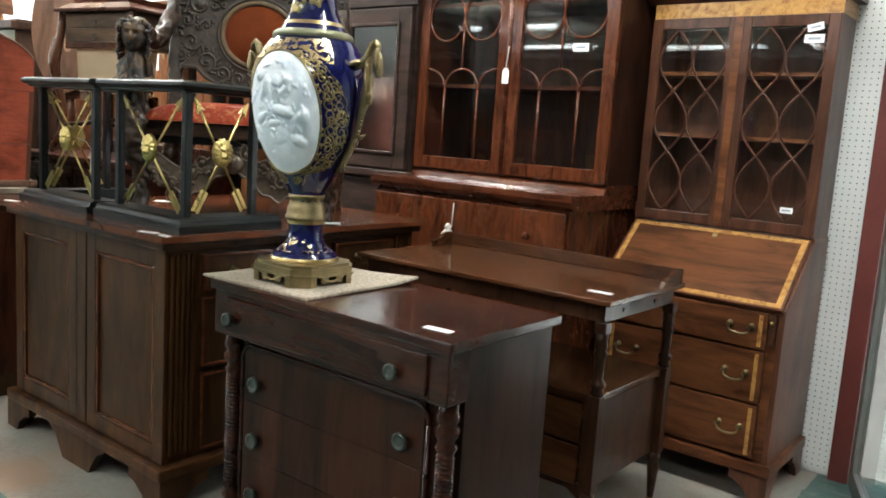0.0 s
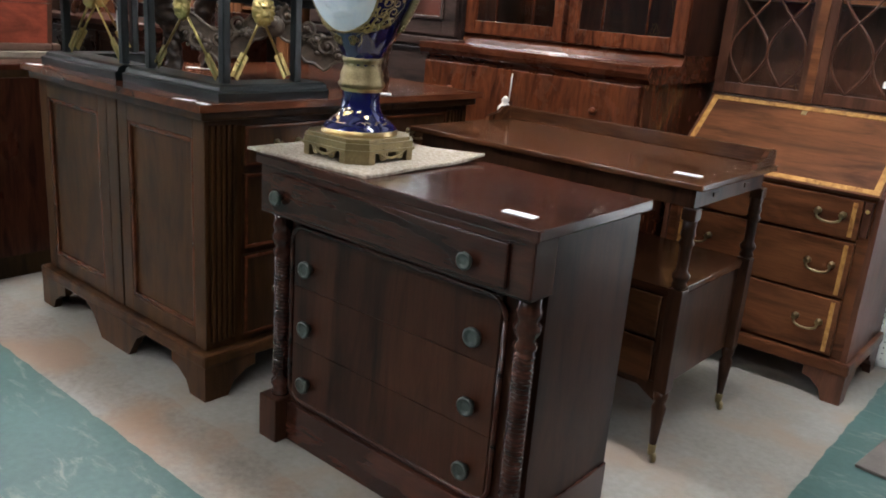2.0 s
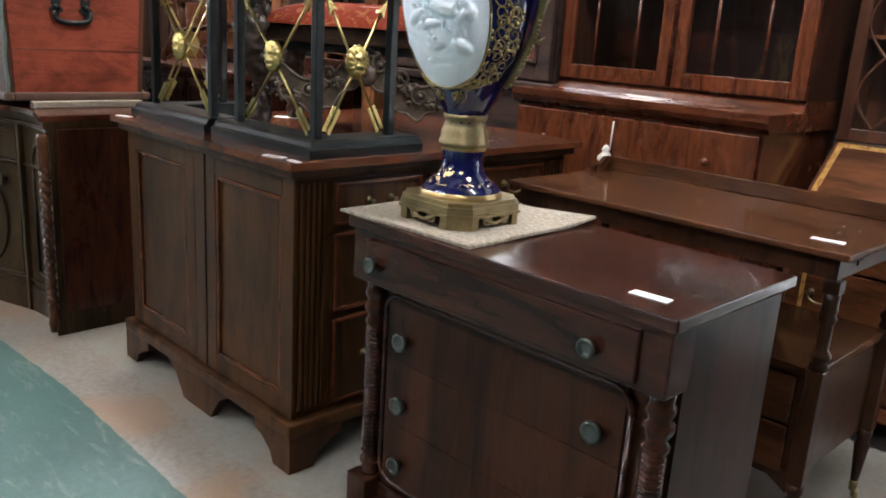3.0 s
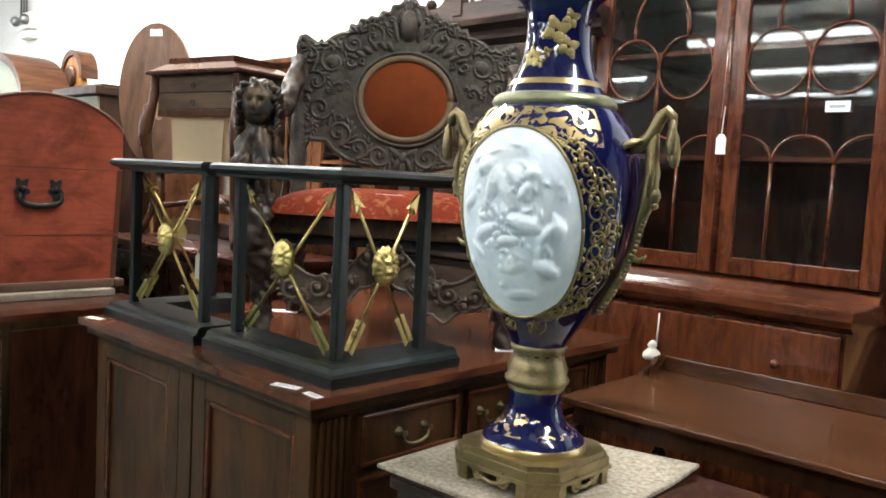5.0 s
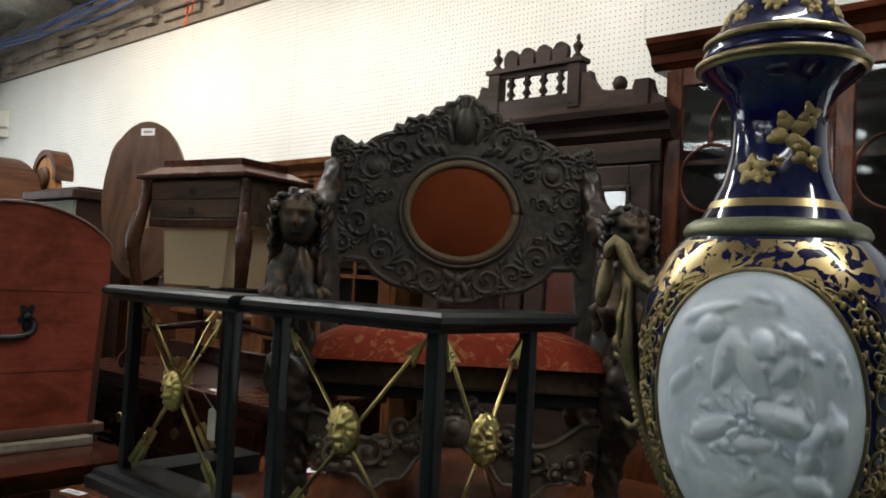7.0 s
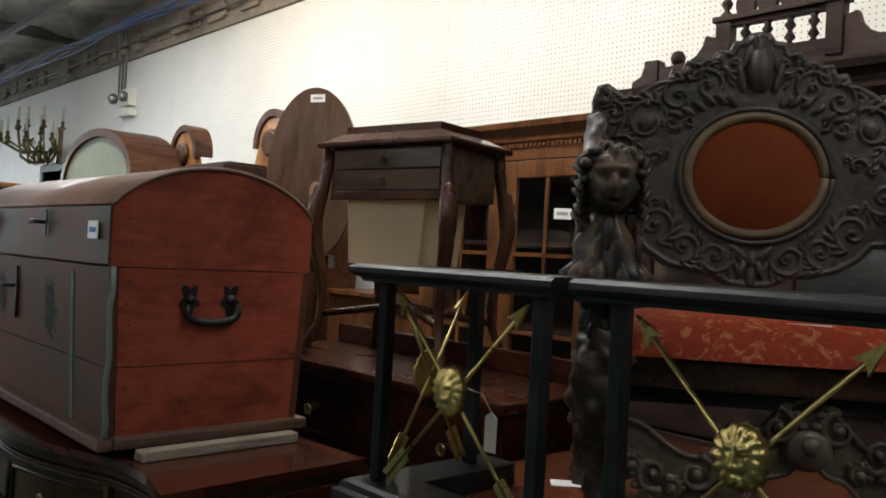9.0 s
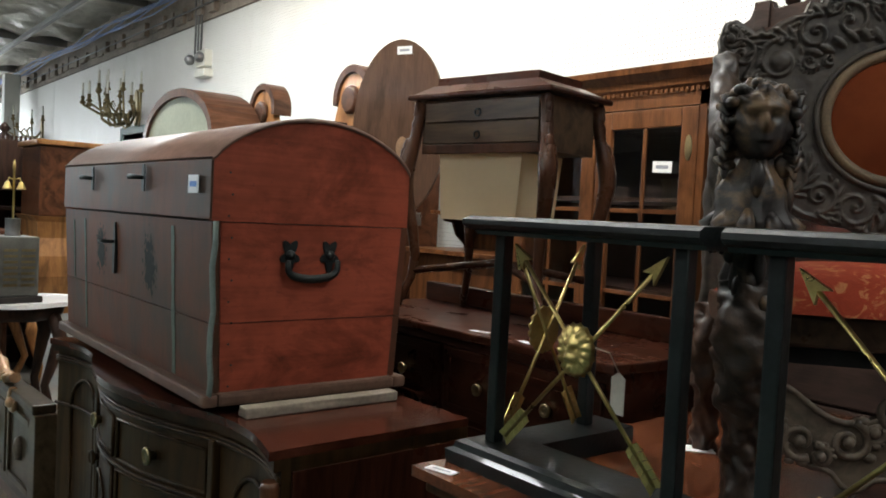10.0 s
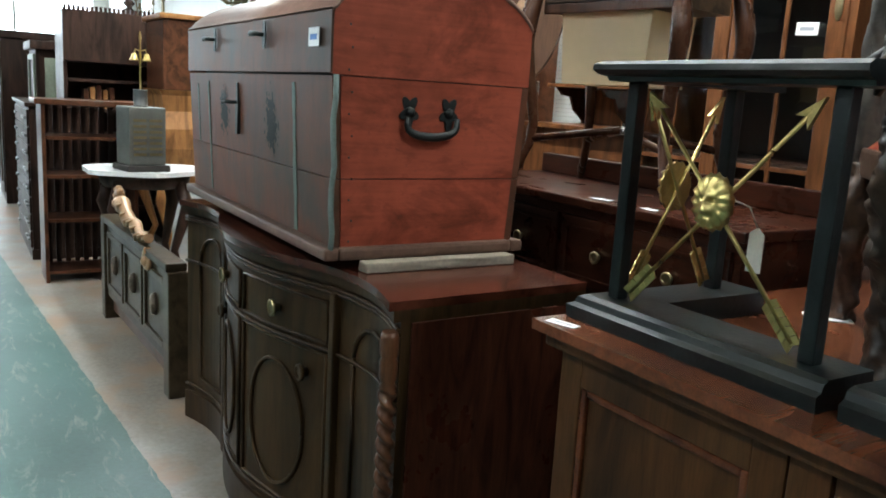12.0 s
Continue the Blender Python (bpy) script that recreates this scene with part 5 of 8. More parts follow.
def lion_mask(bm, R):
    """A cast lion's face in a ring of mane, worked out of one disc; faces -y in R."""
    def height(u, v):
        r, a = math.hypot(u, v), math.atan2(v, u)
        g = lambda x, y, w, h: math.exp(-((u - x) / w) ** 2 - ((v - y) / h) ** 2)
        dome = 0.019 * math.sqrt(max(0.0, 1 - r * r))
        mane = 0.0045 * max(0.0, min(1.0, (r - 0.50) * 5)) * (0.5 + math.sin(15 * a + 5 * r)) * (1 if r < 0.97 else 0.3)
        face = 0.010 * g(0, -0.02, 0.15, 0.34) + 0.009 * (g(-0.15, -0.27, 0.15, 0.13) + g(0.15, -0.27, 0.15, 0.13)) + 0.006 * (g(-0.24, 0.27, 0.16, 0.09) + g(0.24, 0.27, 0.16, 0.09)) + 0.006 * g(0, 0.42, 0.12, 0.12)
        holes = 0.009 * (g(-0.23, 0.12, 0.09, 0.07) + g(0.23, 0.12, 0.09, 0.07)) + 0.008 * g(0, -0.45, 0.20, 0.05)
        return dome + mane + face - holes
    NR, NA, rows = 15, 48, []
    for i in range(NR + 1):
        ring = []
        for k in range(NA if i else 1):
            a, r = 2 * math.pi * k / NA, i / NR
            u, v = r * math.cos(a), r * math.sin(a)
            out = 1 + (0.06 * math.sin(15 * a + 5) if i == NR else 0)
            ring.append(bm.verts.new(R @ Vector((0.044 * u * out, -height(u, v), 0.051 * v * out))))
        rows.append(ring)
    for k in range(NA):
        bm.faces.new((rows[0][0], rows[1][k], rows[1][(k + 1) % NA])).smooth = True
        for i in range(1, NR):
            bm.faces.new((rows[i][k], rows[i + 1][k], rows[i + 1][(k + 1) % NA], rows[i][(k + 1) % NA])).smooth = True
    bm.faces.new(rows[-1])


def arrow(bm, a, b, nrm):
    """A brass arrow from its feathers at a to its head at b."""
    a, b, nrm = Vector(a), Vector(b), Vector(nrm)
    d = (b - a).normalized()
    s = d.cross(nrm).normalized()
    tube(bm, [a + d * 0.01, b - d * 0.02], 0.0042, 7)
    for k in (-1, 1):
        vs = [b, b - d * 0.055 + s * 0.016 * k, b - d * 0.042]
        lo = [bm.verts.new(v - nrm * 0.004) for v in vs]
        hi = [bm.verts.new(v + nrm * 0.004) for v in vs]
        bm.faces.new(lo), bm.faces.new(list(reversed(hi)))
        for i in range(3):
            bm.faces.new((lo[i], lo[(i + 1) % 3], hi[(i + 1) % 3], hi[i]))
        for j in range(5):
            p = a + d * (0.008 + 0.017 * j)
            vs = [p, p + d * 0.015, p + d * 0.010 + s * 0.016 * k, p - d * 0.006 + s * 0.016 * k]
            lo = [bm.verts.new(v - nrm * 0.0015) for v in vs]
            hi = [bm.verts.new(v + nrm * 0.0015) for v in vs]
            bm.faces.new(lo), bm.faces.new(list(reversed(hi)))
            for i in range(4):
                bm.faces.new((lo[i], lo[(i + 1) % 4], hi[(i + 1) % 4], hi[i]))


def moulded_bar(bm, pts, prof, close=False):
    """Sweeps a (out, z) profile along a plan line, mitred; out is to the right of travel."""
    P = [Vector((x, y)) for x, y in pts]
    rings = []
    for i, p in enumerate(P):
        d0 = (P[i] - P[i - 1]).normalized() if i else (P[1] - P[0]).normalized()
        d1 = (P[i + 1] - P[i]).normalized() if i < len(P) - 1 else d0
        n0, n1 = Vector((d0.y, -d0.x)), Vector((d1.y, -d1.x))
        b = (n0 + n1).normalized()
        k = 1 / max(0.3, b.dot(n0))
        rings.append([bm.verts.new((p.x + b.x * o * k, p.y + b.y * o * k, z)) for o, z in prof])
    n = len(prof)
    for a, b in zip(rings, rings[1:]):
        for i in range(n):
            bm.faces.new((a[i], a[(i + 1) % n], b[(i + 1) % n], b[i]))
    bm.faces.new(rings[0]), bm.faces.new(list(reversed(rings[-1])))


def fender(x, y, mirror, name_label):
    f = thing("club_fender", name_label, "fender", x, y, DZ, 0, "fender halves")
    s = -1 if mirror else 1
    # plan: outer corner at the origin, the front runs to s*0.53, the return to y 0.36
    line = [(0.0, 0.30), (0.0, 0.0), (s * 0.44, 0.0)]
    base = [(-0.07, 0.0), (0.07, 0.0), (0.072, 0.026), (0.060, 0.032), (0.056, 0.044), (0.044, 0.050), (-0.07, 0.050)]
    rail = [(-0.055, 0.478), (0.040, 0.478), (0.044, 0.486), (0.056, 0.490), (0.064, 0.498), (0.063, 0.508), (0.052, 0.515), (-0.055, 0.517)]
    if mirror:
        base, rail = [(-o, z) for o, z in base], [(-o, z) for o, z in rail]
    ext = [(0.0, 0.37), (0.0, 0.0), (s * 0.50, 0.0)]
    bm = B()
    moulded_bar(bm, ext, base)
    part("base", bm, EBONY, f)
    bm = B()
    moulded_bar(bm, ext, rail)
    part("rail", bm, EBONY, f)
    posts = [(0.0, 0.0), (s * 0.435, 0.0), (0.0, 0.28)]
    for px, py in posts:
        part("post", box(B(), px - 0.014, px + 0.014, py - 0.014, py + 0.014, 0.050, 0.478, 0.004), EBONY, f)
    for k, (p, q) in enumerate(((posts[0], posts[1]), (posts[0], posts[2]))):
        a, b = Vector((*p, 0)), Vector((*q, 0))
        d = (b - a).normalized()
        nrm = Vector((0, -1, 0)) if k == 0 else Vector((-s, 0, 0))
        mid, ins = (a + b) / 2, 0.03
        for u, v in ((a + d * ins, b - d * ins), (b - d * ins, a + d * ins)):
            off = nrm * (0.004 if (u - a).length < 0.1 else -0.004)
            bm = B()
            arrow(bm, u + off + Vector((0, 0, 0.062)), v + off + Vector((0, 0, 0.462)), nrm)
            part("arrow", bm, BRASS, f, "brass arrow")
        bm = B()
        lion_mask(bm, Matrix.Translation(mid + nrm * 0.006 + Vector((0, 0, 0.275))) @ Matrix.Rotation(math.atan2(nrm.x, -nrm.y), 4, "Z"))
        part("lion_mask", bm, BRASS, f, "cast brass lion mask")
    return f


fender(-3.345, 1.865, False, "black fender half with brass arrows, on the desk")
fender(-2.315, 1.875, True, "black corner fender half with brass lion masks")
lt = thing("hanging_tag", "cream swing tag hanging on the fender", "tag", -3.10, 1.95, 1.17)
part("card", plate(B(), [(-0.016, -0.04), (0.016, -0.04), (0.016, 0.03), (0, 0.042), (-0.016, 0.03)], "y", -0.001, 0.001), STRING, lt)
part("string", tube(B(), [(0, 0, 0.04), (0, -0.03, 0.08), (-0.02, -0.07, 0.095)], 0.0015, 5), STRING, lt)


# ---- carved armchair standing on the desk ----
def leaf_scroll(bm, x, y, z, r, flip=1, start=90.0, turns=1.35, thick=0.010):
    """A carved volute with leaf lobes along its back."""
    pts = spiral((x, y, z), r, r * 0.16, turns, radians(start), 20, flip)
    tube(bm, pts, thick, 7, [thick * (1.0 - 0.55 * i / 19) for i in range(20)])
    blob(bm, (x, y - thick * 0.5, z), (thick * 1.3, thick * 1.3, thick * 1.3), 8)
    for k in range(4):
        a = radians(start) + flip * (0.35 + 0.55 * k)
        blob(bm, (x + 1.16 * r * math.cos(a), y, z + 1.16 * r * math.sin(a)), (r * 0.30, thick * 0.9, r * 0.24), 8)


def worked(way, wide, amp=1.0, fine=42.0, floor_z=None):
    """A carved limb: a fat rod through points, its skin cut into twisting leaves and knots."""
    way, pts, rad = [Vector(p) for p in way], [], []
    n = len(way)
    for i in range(n - 1):
        p0, p1, p2, p3 = way[max(i - 1, 0)], way[i], way[i + 1], way[min(i + 2, n - 1)]
        for q in range(14):
            k = q / 14
            pts.append(0.5 * (2 * p1 + (p2 - p0) * k + (2 * p0 - 5 * p1 + 4 * p2 - p3) * k * k + (3 * p1 - p0 - 3 * p2 + p3) * k ** 3))
            rad.append(wide[i] + (wide[i + 1] - wide[i]) * k * k * (3 - 2 * k))
    bm = tube(B(), pts + [way[-1]], 0.03, 26, rad + [wide[-1]])
    for m, v in enumerate(bm.verts):
        ax = (pts + [way[-1]])[min(m // 26, len(pts))]
        a, run = 2 * math.pi * (m % 26) / 26, (m // 26) * 0.012
        k = 0.15 * math.sin(3 * a + 30 * run) + 0.11 * math.sin(5 * a - 52 * run) + 0.34 * noise.noise(v.co * fine) + 0.14 * noise.noise(v.co * fine * 2.3)
        v.co = ax + (v.co - ax) * (1 + amp * k)
        if floor_z is not None:
            v.co.z = max(floor_z, v.co.z)
    return bm


chair = thing("carved_armchair", "ebonised carved armchair with rust velvet oval and red damask seat", "armchair", -2.765, 2.467, DZ, 41)
half = [(0.0, 0.500), (0.05, 0.506), (0.09, 0.528), (0.14, 0.533), (0.20, 0.548), (0.25, 0.578), (0.28, 0.612), (0.34, 0.615), (0.36, 0.575), (0.392, 0.560), (0.388, 0.90), (0.396, 0.945), (0.385, 0.982), (0.360, 0.990), (0.338, 0.975), (0.318, 0.962), (0.304, 0.975), (0.296, 0.962), (0.270, 0.985), (0.240, 1.004), (0.215, 1.012),
        (0.205, 1.045), (0.182, 1.040), (0.172, 1.070), (0.148, 1.068), (0.134, 1.085), (0.112, 1.078), (0.096, 1.108), (0.070, 1.104), (0.060, 1.135), (0.036, 1.138), (0.024, 1.160), (0.0, 1.166)]


def crest_z(z):
    return z if z < 0.985 else 0.985 + (z - 0.985) * 0.78


half = [(x, crest_z(z)) for x, z in half]
outline = [(-x, z) for x, z in reversed(half[1:-1])] + half
YB, OZ = 0.205, 0.775
part("back_panel", plate(B(), outline, "y", YB, YB + 0.035), CARVED, chair)


def carved_face(outline, step, scrolls, lobes, y0, oval=None):
    """Front of a carved board: a fine grid raised along volutes, leaves and bosses, falling to nothing at the outline."""
    P = np.array(outline)
    x0, z0 = P.min(axis=0)
    x1, z1 = P.max(axis=0)
    xs_, zs_ = np.arange(x0, x1 + step, step), np.arange(z0, z1 + step, step)
    X, Z = np.meshgrid(xs_, zs_, indexing="ij")
    H = np.zeros_like(X)
    inside, near = np.zeros(X.shape, bool), np.full(X.shape, 9.0)
    for (ax, az), (bx, bz) in zip(P, np.roll(P, -1, axis=0)):
        if az != bz:
            cross = (az > Z) != (bz > Z)
            inside ^= cross & (X < ax + (Z - az) * (bx - ax) / (bz - az))
        L2 = (bx - ax) ** 2 + (bz - az) ** 2 + 1e-12
        k = np.clip(((X - ax) * (bx - ax) + (Z - az) * (bz - az)) / L2, 0, 1)
        near = np.minimum(near, np.hypot(X - ax - k * (bx - ax), Z - az - k * (bz - az)))

    def raise_at(cx, cz, ra, rb, turn, h, power=0.5):
        R = max(ra, rb)
        i0, i1 = np.searchsorted(xs_, cx - R), np.searchsorted(xs_, cx + R)
        k0, k1 = np.searchsorted(zs_, cz - R), np.searchsorted(zs_, cz + R)
        if i1 <= i0 or k1 <= k0:
            return
        u, v = X[i0:i1, k0:k1] - cx, Z[i0:i1, k0:k1] - cz
        c, s_ = math.cos(turn), math.sin(turn)
        d = ((u * c + v * s_) / ra) ** 2 + ((v * c - u * s_) / rb) ** 2
        H[i0:i1, k0:k1] = np.maximum(H[i0:i1, k0:k1], h * np.clip(1 - d, 0, 1) ** power)
    for x, z, r, start, flip, turns in scrolls:
        n = 46
        for q in range(n):
            k = q / (n - 1)
            a, rr = radians(start) + flip * turns * 2 * math.pi * k, r * (1 - 0.84 * k)
            px, pz = x + rr * math.cos(a), z + rr * math.sin(a)
            raise_at(px, pz, 0.0058 * (1 - 0.45 * k) * (r / 0.04) ** 0.5, 0.0058 * (1 - 0.45 * k) * (r / 0.04) ** 0.5, 0, 0.0085 * (1 - 0.25 * k))
        raise_at(x, z, r * 0.17, r * 0.17, 0, 0.010)
        for q in range(7):
            a = radians(start) + flip * (0.15 + 0.42 * q)
            lean = a + flip * 0.9
            size = r * (0.44 - 0.03 * q)
            raise_at(x + 1.22 * r * math.cos(a), z + 1.22 * r * math.sin(a), size, size * 0.25, lean, 0.0075)
    for x, z, ra, rb, turn, h in lobes:
        raise_at(x, z, ra, rb, radians(turn), h)
    rough = np.array([[noise.noise(Vector((a * 60, 0, b * 60))) for b in zs_] for a in xs_])
    H += 0.0008 * rough
    rim = np.clip(near / 0.010, 0, 1)
    H = H * rim + 0.004 * np.clip(1 - np.abs(near - 0.010) / 0.008, 0, 1)
    if oval:
        d = np.hypot(X / oval[0], (Z - oval[2]) / oval[1])
        H = np.where(d < 1, 0.0, H)
    idx = -np.ones(X.shape, int)
    keep = inside & (near > 0.001)
    idx[keep] = np.arange(keep.sum())
    verts = np.stack([X[keep], y0 - 0.0008 - H[keep], Z[keep]], axis=1)
    a, b, c, d = idx[:-1, :-1], idx[1:, :-1], idx[1:, 1:], idx[:-1, 1:]
    ok = (a >= 0) & (b >= 0) & (c >= 0) & (d >= 0)
    faces = np.stack([a[ok], b[ok], c[ok], d[ok]], axis=1)
    me = bpy.data.meshes.new("carving")
    me.from_pydata(verts.tolist(), [], faces.tolist())
    me.polygons.foreach_set("use_smooth", [True] * len(me.polygons))
    me.materials.append(CARVED)
    return new("carving", me)


SCROLLS, LOBES = [], []
for s in (-1, 1):
    for x, z, r, st, fl, tn in ((0.262, 0.898, 0.052, 120, -1, 1.35), (0.318, 0.826, 0.036, 60, 1, 1.2), (0.300, 0.735, 0.046, 200, 1, 1.3), (0.232, 0.648, 0.046, 250, -1, 1.3), (0.345, 0.912, 0.034, 60, 1, 1.3), (0.120, 0.990, 0.046, 20, 1, 1.3), (0.190, 0.962, 0.040, 100, -1, 1.3),
                                (0.085, 0.578, 0.044, 170, 1, 1.4), (0.160, 0.598, 0.038, 270, -1, 1.3), (0.350, 0.664, 0.030, 90, 1, 1.2), (0.062, 1.062, 0.030, 60, -1, 1.2), (0.160, 1.030, 0.028, 60, 1, 1.2), (0.108, 1.050, 0.024, 150, -1, 1.1), (0.355, 0.770, 0.024, 120, -1, 1.2), (0.235, 0.806, 0.020, 20, 1, 1.1), (0.365, 0.965, 0.020, 90, -1, 1.3), (0.345, 0.600, 0.022, 200, 1, 1.1)):
        SCROLLS.append((s * x, z, r, st if s > 0 else 180 - st, s * fl, tn))
    # drooping husks either side of the crest and berries in the field
    for k in range(6):
        LOBES.append((s * (0.062 + 0.026 * k), 0.957 - 0.006 * k + 0.010 * math.sin(k), 0.019, 0.009, s * (62 - 9 * k), 0.011))
    for k in range(9):
        a = radians(-35 + 16 * k)
        LOBES.append((s * (0.30 + 0.045 * math.cos(a * 2.3)), 0.70 + 0.030 * k, 0.0075, 0.0075, 0, 0.009))
    LOBES += [(s * 0.030, 1.085, 0.010, 0.034, s * 18, 0.012), (s * 0.044, 1.020, 0.010, 0.040, s * -14, 0.012), (s * 0.030, 0.590, 0.026, 0.010, s * 40, 0.010), (s * 0.022, 0.548, 0.010, 0.024, s * 20, 0.010), (s * 0.262, 0.898, 0.022, 0.022, 0, 0.012)]
LOBES += [(0, 1.045, 0.030, 0.056, 0, 0.030), (0, 1.128, 0.010, 0.030, 0, 0.013), (0.016, 1.124, 0.008, 0.028, -22, 0.012), (-0.016, 1.124, 0.008, 0.028, 22, 0.012), (0, 0.572, 0.014, 0.020, 0, 0.014), (0, 0.532, 0.012, 0.026, 0, 0.012)]
SCROLLS, LOBES = [(q[0], crest_z(q[1]), *q[2:]) for q in SCROLLS], [(q[0], crest_z(q[1]), *q[2:]) for q in LOBES]
fill = random.Random(8)
for k in range(60):
    x, z = fill.uniform(0.03, 0.37), fill.uniform(0.54, 1.09)
    if (x / 0.205) ** 2 + ((z - OZ) / 0.19) ** 2 > 1 and all((x - q[0]) ** 2 + (z - q[1]) ** 2 > (q[2] + 0.004) ** 2 for q in SCROLLS):
        r, a = fill.uniform(0.010, 0.020), fill.uniform(0, 360)
        for s in (-1, 1):
            SCROLLS.append((s * x, z, r, a if s > 0 else 180 - a, s, 1.0))
face = carved_face(outline, 0.0026, SCROLLS, LOBES, YB, (0.165, 0.148, OZ))
face.parent = chair
face["kind"] = "stuff"
ringpts = [(u, YB - 0.004, v) for u, v in arc(0, OZ, 0.160, 0.143, 0, 360, 48)]
part("oval_frame", tube(B(), ringpts, 0.013, 8), coated("worn_tan_braid", (0.120, 0.078, 0.040), 0.6, 0, 30, 0.5, 0.5), chair, "worn tan oval braid")
part("oval_frame", tube(B(), [(u, YB - 0.006, v) for u, v in arc(0, OZ, 0.179, 0.162, 0, 360, 48)], 0.007, 6), CARVED, chair)
bm = B()
rows = []
for i in range(9):
    q = i / 8
    rows.append([bm.verts.new((0.150 * q * math.cos(a), YB - 0.006 - 0.022 * (1 - q * q), OZ + 0.133 * q * math.sin(a))) for a in (2 * math.pi * k / 40 for k in range(40))] if i else [bm.verts.new((0, YB - 0.028, OZ))])
for i in range(8):
    for k in range(40):
        k2 = (k + 1) % 40
        bm.faces.new((rows[0][0], rows[1][k], rows[1][k2]) if i == 0 else (rows[i][k], rows[i + 1][k], rows[i + 1][k2], rows[i][k2])).smooth = True
part("oval_pad", bm, VELVET, chair, "rust velvet oval back pad")
for s in (-1, 1):
    bm = worked([(s * 0.372, 0.222, 0.30), (s * 0.375, 0.222, 0.55), (s * 0.374, 0.222, 0.75), (s * 0.372, 0.222, 0.93)], (0.026, 0.027, 0.027, 0.024), 0.7)
    leaf_scroll(bm, s * 0.372, 0.205, 0.945, 0.026, s, 90, 1.3, 0.009)
    part("back_post", bm, CARVED, chair)
    # arm: scrolled rail sweeping forward to a bust on a tapering term
    bm = worked([(s * 0.378, 0.20, 0.90), (s * 0.385, 0.14, 0.80), (s * 0.390, 0.05, 0.725), (s * 0.392, -0.06, 0.70), (s * 0.392, -0.16, 0.725), (s * 0.390, -0.23, 0.70)], (0.026, 0.033, 0.035, 0.033, 0.035, 0.03), 0.6)
    part("arm", bm, BUST, chair)
    bm = B()
    hx, hy = s * 0.388, -0.275
    # head with curls, brow, nose and chin worked out of one ball
    head = bmesh.ops.create_uvsphere(bm, u_segments=56, v_segments=44, radius=1)["verts"]
    for v in head:
        d = v.co.normalized()
        front = max(0.0, -d.y)
        k = 1 + front * (0.36 * math.exp(-(d.x / 0.12) ** 2 - ((d.z + 0.06) / 0.20) ** 2) - 0.24 * math.exp(-((abs(d.x) - 0.34) / 0.16) ** 2 - ((d.z - 0.12) / 0.12) ** 2) + 0.14 * math.exp(-((d.z - 0.32) / 0.09) ** 2)
                         + 0.16 * math.exp(-(d.x / 0.22) ** 2 - ((d.z + 0.44) / 0.06) ** 2) - 0.10 * math.exp(-(d.x / 0.24) ** 2 - ((d.z + 0.55) / 0.04) ** 2) + 0.16 * math.exp(-(d.x / 0.25) ** 2 - ((d.z + 0.78) / 0.15) ** 2))
        hair = min(1.0, max(0.0, (d.z - 0.34) * 5 if d.y < 0.1 else 1.0) + max(0.0, (abs(d.x) - 0.78) * 5))
        k += hair * (0.10 + 0.26 * noise.noise(d * 4.5 + Vector((s, 0, 0))))
        v.co = Vector((hx + 0.048 * k * d.x, hy + 0.052 * k * d.y, 0.695 + 0.066 * k * d.z))
        for f in v.link_faces:
            f.smooth = True
    curls = random.Random(31)
    for k in range(40):
        a, z = curls.uniform(0, 2 * math.pi), curls.uniform(0.38, 0.63)
        w = 0.054 if 0.50 < z < 0.60 else 0.042
        blob(bm, (hx + w * math.cos(a), hy + 0.01 + w * math.sin(a), z), (curls.uniform(0.008, 0.016), curls.uniform(0.008, 0.016), curls.uniform(0.014, 0.036)), 7)
    for k in range(22):
        a = curls.uniform(-0.4, math.pi + 0.4)
        blob(bm, (hx + 0.052 * math.cos(a), hy + curls.uniform(-0.030, 0.035), 0.715 + 0.048 * math.sin(a)), (curls.uniform(0.008, 0.014), curls.uniform(0.010, 0.016), curls.uniform(0.008, 0.014)), 7)
    lathe(bm, [(0.028, 0.64), (0.034, 0.620), (0.050, 0.600), (0.060, 0.578), (0.058, 0.552), (0.066, 0.530), (0.074, 0.515), (0.058, 0.508), (0.042, 0.490), (0.036, 0.46), (0.044, 0.43), (0.036, 0.40), (0.030, 0.36)], 40, hx, hy + 0.01, twist=lambda a, z: 1 + 0.13 * math.sin(4 * a + 22 * z) + 0.08 * math.sin(9 * a - 30 * z))
    # acanthus drops below the collar and a mane at the sides
    for k in range(10):
        a = 2 * math.pi * k / 10
        c, s_ = math.cos(a), math.sin(a)
        tube(bm, [(hx + 0.052 * c, hy + 0.01 + 0.052 * s_, 0.545), (hx + 0.074 * c, hy + 0.01 + 0.074 * s_, 0.522), (hx + 0.060 * c, hy + 0.01 + 0.060 * s_, 0.488), (hx + 0.066 * c, hy + 0.01 + 0.066 * s_, 0.470)], 0.01, 7, [0.008, 0.016, 0.010, 0.003])
    for k in range(9):
        for q in (-1, 1):
            zz = 0.745 - 0.015 * k
            tube(bm, [(hx + q * 0.040, hy - 0.002, zz), (hx + q * (0.062 + 0.006 * math.sin(2.1 * k)), hy - 0.012, zz - 0.010), (hx + q * 0.056, hy - 0.026, zz - 0.026)], 0.008, 6, [0.008, 0.009, 0.003])
    part("arm_bust", bm, FIGURE, chair, "dark carved bust on the arm front")
    # front leg: scrolled console down to a hoof foot
    bm = worked([(s * 0.388, -0.262, 0.42), (s * 0.392, -0.285, 0.34), (s * 0.386, -0.268, 0.25), (s * 0.378, -0.230, 0.17), (s * 0.374, -0.216, 0.09), (s * 0.376, -0.230, 0.0)], (0.042, 0.050, 0.044, 0.031, 0.029, 0.032), 0.75, 58.0, 0.0)
    part("front_leg", bm, BUST, chair)
